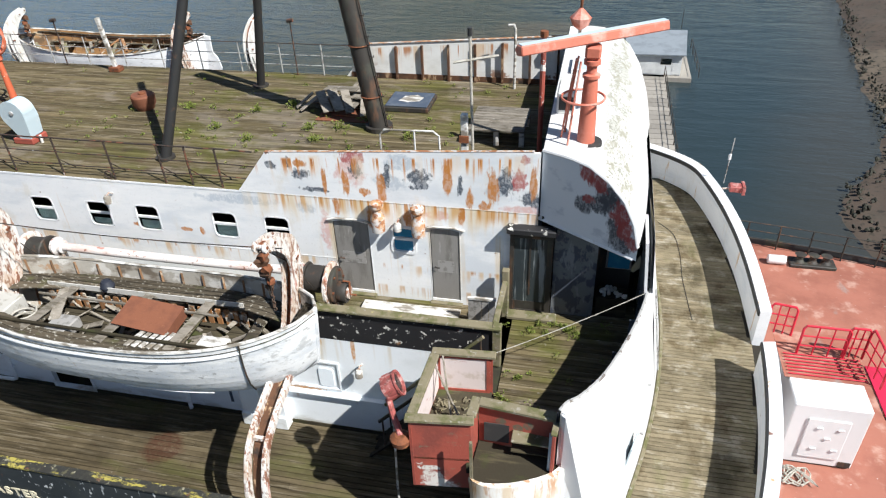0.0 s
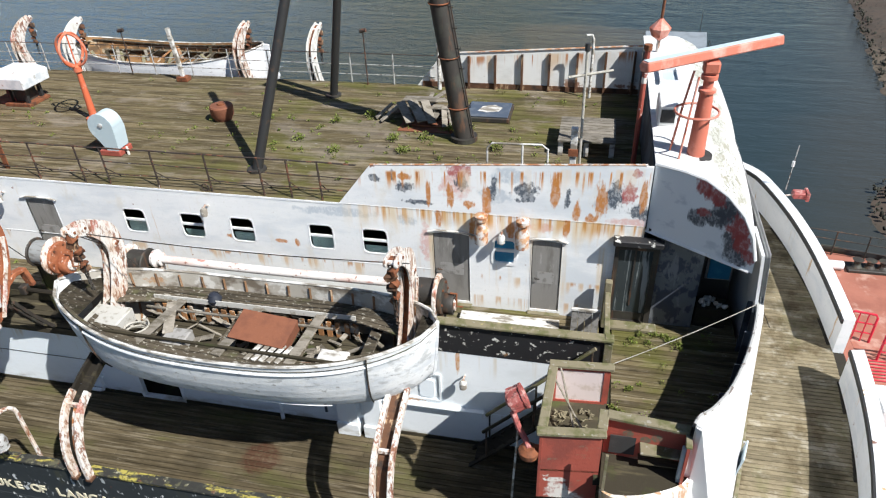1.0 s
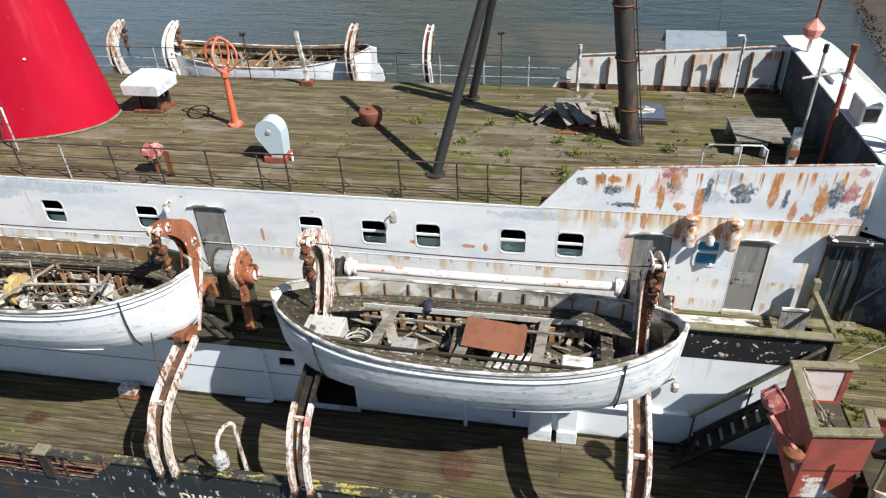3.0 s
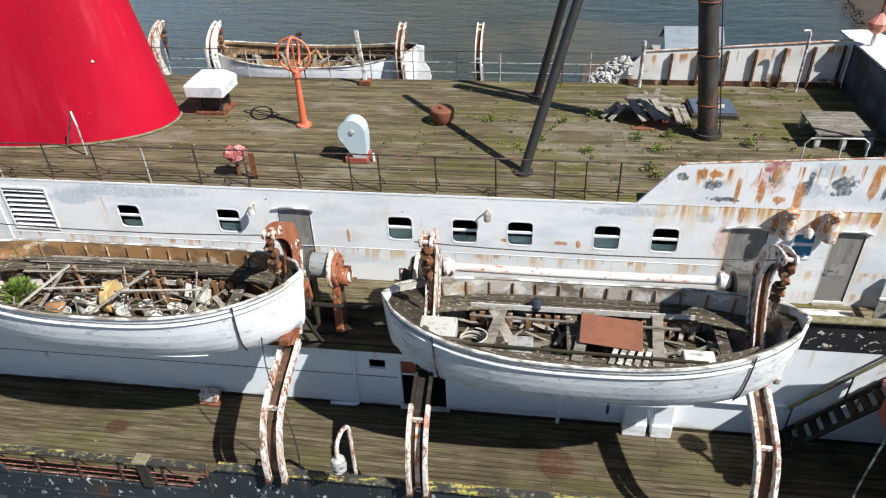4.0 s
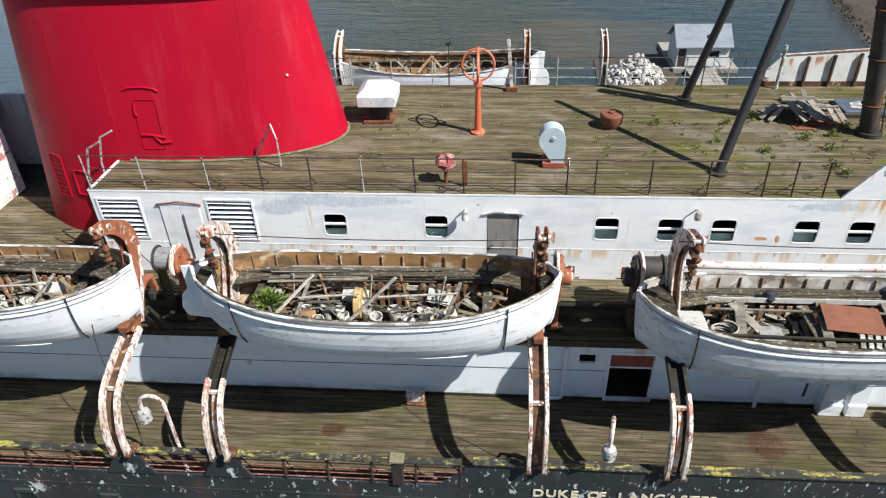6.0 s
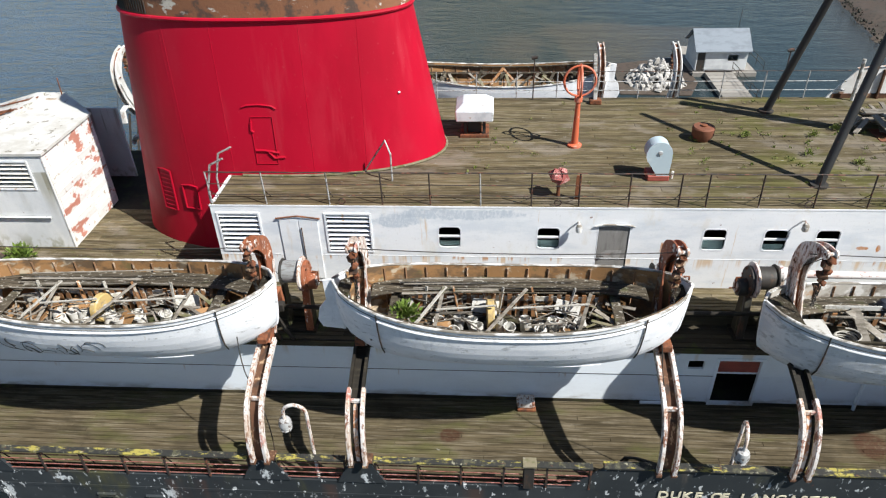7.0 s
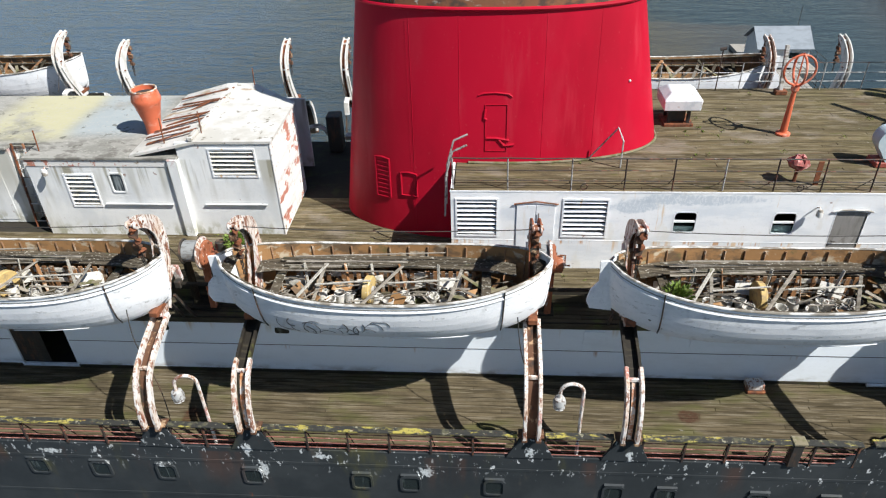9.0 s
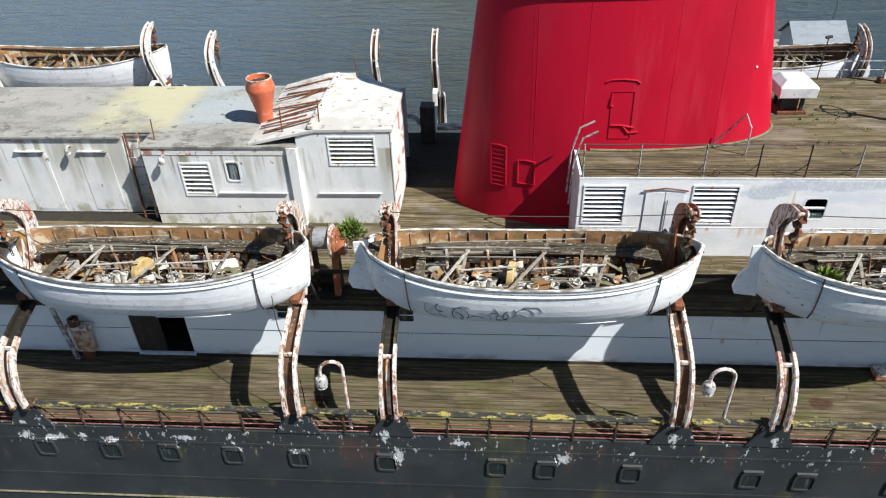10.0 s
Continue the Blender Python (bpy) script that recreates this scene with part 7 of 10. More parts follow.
# ---- winches and shafts between the davits ----
def winch(x, s, label, drum="grey_drum", gear="davit_red"):
    """A drum on a pedestal against the boat deck, its cheeks facing along the ship."""
    w = thing("boat_winch", (x, 3.6, 1.42), label, "winch", "boat winches")
    for o, dz, r, wd, mat, nm in ((-s * 0.04, 0.06, 0.30, 0.44, drum, "drum"), (s * 0.24, 0.0, 0.47, 0.09, "davit", "cheek"), (s * 0.34, -0.04, 0.40, 0.10, gear, "cheek_plate"), (-s * 0.28, 0.06, 0.36, 0.05, "steel_black", "cheek"), (s * 0.48, -0.22, 0.24, 0.24, gear, "gearbox"), (s * 0.62, -0.22, 0.15, 0.06, "davit", "gear_cap")):
        bm = fresh()
        lathe(bm, (x + o, 3.6, 3.28 + dz), [(0.04, -wd / 2), (r * 0.94, -wd / 2), (r, -wd / 2 + 0.02), (r, wd / 2 - 0.02), (r * 0.94, wd / 2), (0.04, wd / 2)], "x", 24)
        part(nm, bm, M[mat], w, smooth=True)
    for k in range(6):
        th = math.pi * k / 3
        part("bolt", one_tube([(x + s * 0.38, 3.6 + 0.32 * math.cos(th), 3.24 + 0.32 * math.sin(th)), (x + s * 0.42, 3.6 + 0.32 * math.cos(th), 3.24 + 0.32 * math.sin(th))], 0.03, 6), M["rust"], w)
    bm = fresh()
    band(bm, [(x + s * 0.30, 3.5, 2.95), (x + s * 0.28, 3.42, 2.3), (x + s * 0.26, 3.40, 1.46)], 0.09, 0.14)
    part("gear_leg", bm, M[gear], w, bevel=0.015)
    for o in (-0.33, 0.33):
        part("bracket", one_box(x + o - 0.03, x + o + 0.03, 3.5, 3.85, 1.46, 3.3), M["dark_timber"], w)
    part("crank", one_tube([(x + s * 0.52, 3.6, 3.35), (x + s * 0.66, 3.6, 3.35), (x + s * 0.66, 3.55, 3.05), (x + s * 0.80, 3.55, 3.05)], 0.025, 6), M["rust"], w)
    part("base", one_box(x - 0.45, x + 0.45, 3.3, 3.93, 1.42, 1.52), M["near_black"], w, bevel=0.01)


for x, s, lab in ((-13.55, 1, "boat winch with a grey drum and red gear case"), (-11.05, -1, "rusty black boat winch with white cheeks"),
                  (-23.2, 1, "boat winch with a grey drum and red cheek"), (-32.85, 1, "boat winch with a grey drum and red flaking cheek"),
                  (-4.05, 1, "black-drummed boat winch with white cheeks beside the grey door")):
    dark = "rusty black" in lab or "black-drummed" in lab
    winch(x, s, lab, *(("steel_black", "steel_black") if dark else ()))


def shaft(xa, xb, y, z):
    s = thing("drive_shaft", ((xa + xb) / 2, y, z), "long white rust-flaked shaft tube along the boat", "shaft", "drive shafts")
    n = 14
    part("tube", one_tube([(xa + (xb - xa) * i / n, y, z - 0.03 * math.sin(math.pi * i / n)) for i in range(n + 1)], 0.10, 14), M["davit_pale"], s, smooth=True)
    for x in (xa, xb):
        bm = fresh()
        lathe(bm, (x, y, z), [(0.08, -0.13), (0.20, -0.12), (0.22, -0.04), (0.16, 0.02), (0.16, 0.10), (0.08, 0.13)], "x", 16)
        part("coupling", bm, M["davit_pale"], s, smooth=True)
        part("pedestal", one_box(x - 0.06, x + 0.06, y - 0.08, y + 0.08, Z_BOAT if y < MID else Z_BOAT, z - 0.06), M["davit"], s)


shaft(-10.55, -4.5, 3.7, 3.42)
shaft(-49.0, -42.4, 2 * MID - 3.2, 3.3)


def swan_lamp(x, yaw):
    l = thing("swan_neck_lamp", (x, 0.12, Z_LOW), "white rust-banded swan-neck deck lamp", "lamp", "deck lamps")
    pts = [(x, 0.12, Z_LOW), (x, 0.12, 0.6), (x, 0.12, 1.65)] + [(x - 0.28 + 0.28 * math.cos(t), 0.12, 1.75 + 0.28 * math.sin(t)) for t in [math.pi * i / 8 for i in range(9)]] + [(x - 0.56, 0.12, 1.55)]
    part("pole", one_tube(pts, 0.045, 8), M["davit"], l, smooth=True)
    bm = fresh()
    lathe(bm, (x - 0.56, 0.12, 1.55), [(0.04, 0.02), (0.13, -0.02), (0.16, -0.12), (0.16, -0.20), (0.12, -0.22), (0.12, -0.34), (0.03, -0.38)], "z", 16)
    part("lantern", bm, M["rail_grey"], l, smooth=True)
    tube_ring = fresh()
    for dz in (-0.24, -0.32):
        tube(tube_ring, circle((x - 0.56, 0.12, 1.55 + dz), 0.135, "z", 14), 0.012, 5, True)
    part("guard", tube_ring, M["rail_grey"], l)
    l.rotation_euler = (0, 0, radians(yaw))


for x, yaw in ((-12.22, 78), (-22.28, 0), (-31.85, 10)):
    swan_lamp(x, yaw)


def guy_wire(p, q, r=0.012, sag=0.10):
    p, q = Vector(p), Vector(q)
    pts = [p.lerp(q, i / 10) - Vector((0, 0, sag * 4 * (i / 10) * (1 - i / 10))) for i in range(11)]
    solid("wire", one_tube(pts, r, 5), M["steel_black"], "thin dark wire stretched between the davits", "wire", "wires", at=(p + q) / 2)


for x in (-14.1, -23.9, -33.6):
    solid("trailing_line", one_tube(smooth_path([(x, 0.98, 3.35), (x + 0.10, 0.72, 2.5), (x + 0.42, 0.55, 1.2), (x + 0.50, 0.42, 0.1), (x + 0.35, 0.40, Z_LOW + 0.01)], 4), 0.014, 5), M["steel_black"], "black line hanging from the lifeboat's side to the deck", "line", "trailing lines", at=(x, 0.98, 3.35))
guy_wire((-11.0, 2.0, 5.2), (-3.9, 2.0, 5.2))
guy_wire((-21.1, 2.0, 5.2), (-13.7, 2.0, 5.2))
guy_wire((-30.7, 2.0, 5.2), (-23.5, 2.0, 5.2))
guy_wire((-40.6, 2.0, 5.2), (-33.3, 2.0, 5.2))


# ---- funnel ----
def funnel_ring(z, extra=0.0, n=72):
    t = (z - 4.5) / 4.2
    cx, a, b = -24.26 - 0.14 * t, 4.89 - 0.68 * t + extra, 2.16 - 0.34 * t + extra
    out = []
    for k in range(n):
        th = 2 * math.pi * k / n
        c, s = math.cos(th), math.sin(th)
        out.append(Vector((cx + a * math.copysign(abs(c) ** 0.92, c), MID + b * math.copysign(abs(s) ** 0.92, s), z)))
    return out


def funnel_skin(zs, extra=0.0):
    bm = fresh()
    rings = [[bm.verts.new(p) for p in funnel_ring(z, extra)] for z in zs]
    for p, q in zip(rings, rings[1:]):
        for k in range(len(p)):
            bm.faces.new((p[k], p[(k + 1) % len(p)], q[(k + 1) % len(p)], q[k]))
    return bm


def funnel_point(x, z, out=0.0):
    """The near face of the funnel at x and z."""
    t = (z - 4.5) / 4.2
    cx, a, b = -24.26 - 0.14 * t, 4.89 - 0.68 * t, 2.16 - 0.34 * t
    c = max(-1, min(1, (x - cx) / a))
    c = math.copysign(abs(c) ** (1 / 0.92), c)
    s = math.sqrt(max(0, 1 - c * c)) ** 0.92
    return Vector((x, MID - b * s - out, z))


def on_funnel(bm, pts, r, seg=6, closed=False):
    tube(bm, [funnel_point(x, z, 0.012) for x, z in pts], r, seg, closed)


def funnel():
    f = thing("funnel", (-24.3, MID, Z_BOAT), "large red oval ship's funnel with a rusted brown top band", "funnel")
    part("casing", funnel_skin([1.95, 2.6, 3.4, 4.2, 5.0, 6.0, 7.0, 8.0, 8.93]), M["funnel"], f, smooth=True)
    part("top_band", funnel_skin([8.99, 9.6, 10.4, 11.0, 11.4]), M["funnel_band"], f, smooth=True)
    bm = fresh()
    tube(bm, funnel_ring(8.96, 0.02), 0.06, 8, True)
    part("band_moulding", bm, M["funnel"], f, smooth=True)
    bm = fresh()
    tube(bm, [p for p in sorted((Vector(q) for q in funnel_ring(4.58, 0.03)), key=lambda q: math.atan2(q.y - MID, q.x + 24.3)) if p.x > -25.6], 0.04, 6)
    part("foot_moulding", bm, M["mossy_cap"], f, smooth=True)
    bm = fresh()
    ring = [bm.verts.new(p) for p in funnel_ring(11.3, -0.1)]
    bm.faces.new(ring)
    part("top_plate", bm, M["steel_black"], f)
    # grille bars at the aft part of the top band
    for k in range(16):
        x = -28.55 + 0.085 * k
        bm = fresh()
        tube(bm, [funnel_point(x, 9.05, 0.03), funnel_point(x, 9.9, 0.03)], 0.02, 5)
        part("grille_bar", bm, M["steel_black"], f)
    # access door, hatch, ladder rungs, plate seams and rivets
    bm = fresh()
    on_funnel(bm, [(-24.75, 4.95), (-24.75, 6.35), (-24.12, 6.35), (-24.12, 4.95)], 0.013, 5, True)
    d = part("access_door", bm, M["funnel"], f)
    bm = fresh()
    on_funnel(bm, [(-24.95, 6.62), (-24.8, 6.68), (-24.45, 6.70), (-24.1, 6.66), (-23.98, 6.58)], 0.024, 6)
    part("door_hood", bm, M["funnel"], f)
    for a in ([(-24.75, 6.2), (-24.78, 5.95), (-24.70, 5.9)], [(-24.72, 5.35), (-24.45, 5.35), (-24.05, 5.28)], [(-24.35, 5.30), (-24.2, 5.12), (-23.9, 5.15)]):
        bm = fresh()
        on_funnel(bm, a, 0.035, 6)
        part("pipe_stub", bm, M["funnel"], f)
    for x0, x1, z0, z1 in ((-28.18, -27.72, 3.12, 4.42), (-27.35, -26.85, 3.30, 4.05)):
        bm = fresh()
        on_funnel(bm, [(x0, z0), (x0, z1), ((x0 + x1) / 2, z1 + 0.03), (x1, z1), (x1, z0), ((x0 + x1) / 2, z0)], 0.03, 6, True)
        h = part("hatch_rim", bm, M["funnel"], f)
        if x0 < -28:
            for k in range(8):
                bm = fresh()
                z = z0 + 0.14 + 0.145 * k
                on_funnel(bm, [(x0 + 0.05, z), (x1 - 0.05, z)], 0.02, 5)
                part("vent_slat", bm, M["funnel"], h)
    for x in (-26.9, -25.5, -23.1, -21.6):
        bm = fresh()
        tube(bm, [funnel_point(x, z, -0.004) for z in (1.95, 3.5, 5, 6.5, 8, 8.9)], 0.010, 6)
        part("plate_seam", bm, M["funnel"], f)
    bm = fresh()
    for k in range(62):
        z = 2.1 + 0.11 * k
        p = funnel_point(-27.0, z, 0.004)
        bmesh.ops.create_icosphere(bm, subdivisions=1, radius=0.014, matrix=Matrix.Translation(p))
    part("rivets", bm, M["funnel"], f, kind="stuff")
    for x, z, r in ((-20.6, 6.75, 0.04),):
        bm = fresh()
        bmesh.ops.create_icosphere(bm, subdivisions=2, radius=r, matrix=Matrix.Translation(funnel_point(x, z, 0.01)))
        part("eye_bolt", bm, M["white_clean"], f)


funnel()


# ---- upper deck: rails and loose things ----
def upper_rail():
    rail = thing("upper_deck_rail", (-16.0, Y_UP + 0.06, Z_UP), "thin dark railing along the upper deck edge", "railing", kind="structure")
    xs = [-25.62, -24.1, -22.35, -20.9, -19.6, -18.25, -16.9, -15.65, -14.35, -13.05, -12.35, -11.0, -9.6, -8.25, -7.55, -6.8]
    y = Y_UP + 0.06
    for i, x in enumerate(xs):
        part("stanchion", one_tube([(x, y, Z_UP - 0.02), (x + 0.02 * ((i * 3) % 3 - 1), y, Z_UP + 0.98)], 0.022, 6), M["rail_grey" if i in (0, 1, 2, 5) else "rail_dark"], rail)
        part("brace", one_tube([(x, y, Z_UP + 0.42), (x, y + 0.42, Z_UP)], 0.012, 5), M["rail_dark"], rail)
    for h, r in ((0.98, 0.02), (0.62, 0.014), (0.30, 0.014)):
        pts = []
        for a, b in zip(xs, xs[1:]):
            pts += [(a, y, Z_UP + h), ((a + b) / 2, y, Z_UP + h - 0.015)]
        pts += [(xs[-1], y, Z_UP + h), (-5.9, y, Z_UP + h - 0.02)]
        part("rail", one_tube(pts, r, 5), M["rail_dark"], rail)
    for x in (-22.0, -16.2, -9.75):
        bm = fresh()
        tube(bm, circle((x, y - 0.02, Z_UP + 0.12), 0.09, "y", 10), 0.016, 5, True)
        part("pad_eye", bm, M["rail_dark"], rail)
    far = thing("far_deck_rail", (-16.0, 2 * MID - Y_UP - 0.06, Z_UP), "thin grey railing along the far deck edge", "railing", kind="structure")
    yf = 2 * MID - Y_UP - 0.06
    xs = [-25.6 + 1.42 * k for k in range(14)]
    for x in xs:
        part("stanchion", one_tube([(x, yf, Z_UP - 0.02), (x, yf, Z_UP + 0.98)], 0.022, 6), M["rail_grey"], far)
    for h in (0.98, 0.62, 0.30):
        part("rail", one_tube([(xs[0], yf, Z_UP + h), (-5.8, yf, Z_UP + h)], 0.014, 5), M["rail_grey" if h < 0.9 else "rail_dark"], far)
    for x, z in ((-16.5, 1.5), (-8.0, 1.7), (-22.4, 1.4)):
        p = thing("deck_light_pole", (x, yf - 0.1, Z_UP), "dark slender pole with a small lamp head", "lamp", "pole lamps")
        part("pole", one_tube([(x, yf - 0.1, Z_UP), (x, yf - 0.1, Z_UP + z)], 0.022, 6), M["rail_dark"], p)
        part("head", one_tube([(x - 0.1, yf - 0.1, Z_UP + z), (x + 0.1, yf - 0.1, Z_UP + z + 0.04)], 0.06, 8), M["rail_dark"], p)
    p = thing("white_post", (-14.35, 12.1, Z_UP), "white-painted wooden post on a rusty foot", "post")
    part("post", one_box(-0.06, 0.06, -0.06, 0.06, 0, 1.75, m=Matrix.Translation((-14.35, 12.1, Z_UP)) @ pose(0, 0, 0, 0, -5, 0)), M["boat_rail"], p, bevel=0.01)
    part("foot", one_box(-14.55, -14.15, 11.95, 12.25, Z_UP, Z_UP + 0.16), M["rust"], p, bevel=0.02)


upper_rail()


def tripod_mast():
    m = thing("tripod_mast", (-4.2, 8.75, Z_UP), "black tripod mast, a thick rust-streaked pole with two raking legs", "mast")
    top = Vector((-5.40, 9.0, 12.2))
    foot = Vector((-4.16, 8.75, Z_UP))
    part("pole", one_tube([foot, foot.lerp(top, 0.5), top], [0.25, 0.24, 0.20], 20), M["steel_black"], m, smooth=True)
    part("leg", one_tube([(-9.0, 6.27, Z_UP), (-6.95, 8.05, 12.2)], [0.125, 0.11], 14), M["pole_black"], m, smooth=True)
    part("leg", one_tube([(-8.78, 11.36, Z_UP), (-7.15, 10.35, 12.2)], [0.125, 0.11], 14), M["pole_black"], m, smooth=True)
    for x, y in ((-9.0, 6.27), (-8.78, 11.36)):
        part("foot_plate", one_tube([(x, y, Z_UP), (x, y, Z_UP + 0.06)], 0.24, 14), M["steel_black"], m)
    part("foot_ring", one_tube([foot, foot + Vector((0, 0, 0.12))], 0.36, 20), M["steel_black"], m)
    for k in range(14):
        p = foot.lerp(top, 0.06 + 0.065 * k) + Vector((0.24, -0.1, 0))
        part("rung", one_tube([p, p + Vector((0.12, -0.03, 0)), p + Vector((0.12, -0.03, 0.05))], 0.014, 5), M["steel_black"], m)
    part("cable", one_tube([foot.lerp(top, i / 8) + Vector((0.30, -0.12, 0)) for i in range(9)], 0.02, 5), M["steel_black"], m)
    for k in range(5):
        p = foot.lerp(top, 0.12 + 0.17 * k)
        bm = fresh()
        tube(bm, circle(p, 0.262, "z", 20), 0.022, 5, True)
        part("band", bm, M["rust"], m)


tripod_mast()


def cowl_fan(x, y):
    x += 0.02
    f = thing("fan_cowl", (x, y, Z_UP), "pale blue snail-shaped fan cowl on a red-brown base", "ventilator")
    part("base", one_box(x - 0.30, x + 0.30, y - 0.28, y + 0.28, Z_UP, Z_UP + 0.16), M["red_lead"], f, bevel=0.02)
    prof = [(x - 0.04, Z_UP + 0.16), (x + 0.26, Z_UP + 0.16), (x + 0.28, Z_UP + 0.66)]
    prof += [(x - 0.06 + 0.34 * math.cos(t), Z_UP + 0.80 + 0.36 * math.sin(t)) for t in [radians(-10 + 20 * i) for i in range(13)]]
    bm = fresh()
    prism(bm, prof, "y", y - 0.24, y + 0.24)
    part("casing", bm, M["pale_blue"], f, bevel=0.03)
    bm = fresh()
    prism(bm, [(px * 1.0, pz) for px, pz in prof], "y", y - 0.255, y - 0.235)
    bmesh.ops.scale(bm, vec=(1.05, 1, 1.04), verts=bm.verts, space=Matrix.Translation((-x, -y, -(Z_UP + 0.7))))
    part("flange", bm, M["pale_blue"], f)
    bm = fresh()
    lathe(bm, (x - 0.05, y - 0.24, Z_UP + 0.86), [(0.02, -0.05), (0.06, -0.04), (0.07, 0.0)], "y", 12)
    part("boss", bm, M["rail_grey"], f, smooth=True)
    part("bolt", one_tube([(x + 0.42, y - 0.1, Z_UP), (x + 0.42, y - 0.1, Z_UP + 0.22)], 0.035, 6), M["bucket"], f)


cowl_fan(-13.32, 6.74)


def vent_box(x, y):
    v = thing("vent_housing", (x, y, Z_UP), "white hooded ventilator on a black frame", "ventilator")
    for ox, oy in ((-0.3, -0.3), (0.3, -0.3), (-0.3, 0.3), (0.3, 0.3)):
        part("leg", one_box(x + ox - 0.05, x + ox + 0.05, y + oy - 0.05, y + oy + 0.05, Z_UP + 0.1, Z_UP + 0.62), M["pole_black"], v)
    part("base", one_box(x - 0.46, x + 0.46, y - 0.46, y + 0.46, Z_UP, Z_UP + 0.10), M["rust"], v, bevel=0.01)
    part("core", one_box(x - 0.22, x + 0.22, y - 0.22, y + 0.22, Z_UP + 0.10, Z_UP + 0.62), M["steel_black"], v)
    bm = fresh()
    vs = []
    for z, h in ((0.60, 0.58), (0.95, 0.60), (1.15, 0.36)):
        vs.append([bm.verts.new((x + sx * h, y + sy * h, Z_UP + z)) for sx, sy in ((-1, -1), (1, -1), (1, 1), (-1, 1))])
    for p, q in zip(vs, vs[1:]):
        for k in range(4):
            bm.faces.new((p[k], p[(k + 1) % 4], q[(k + 1) % 4], q[k]))
    bm.faces.new(vs[0][::-1])
    bm.faces.new(vs[-1])
    part("hood", bm, M["vent_white"], v, bevel=0.025)


vent_box(-18.5, 9.72)


def loop_aerial(x, y):
    a = thing("loop_aerial", (x, y, Z_UP), "orange direction-finding loop aerial on a tapered post", "aerial")
    bm = fresh()
    lathe(bm, (x, y, Z_UP), [(0.22, 0), (0.22, 0.06), (0.11, 0.10), (0.07, 1.40), (0.12, 1.46), (0.12, 1.60), (0.05, 1.66)], "z", 16)
    part("post", bm, M["orange"], a, smooth=True)
    for ax in ("y", "x"):
        part("loop", one_tube(circle((x, y, Z_UP + 2.08), 0.46, ax, 28), 0.035, 8, True), M["orange"], a, smooth=True)
    part("mast", one_tube([(x, y, Z_UP + 1.6), (x, y, Z_UP + 2.6)], 0.022, 6), M["orange"], a)


loop_aerial(-15.4, 8.72)


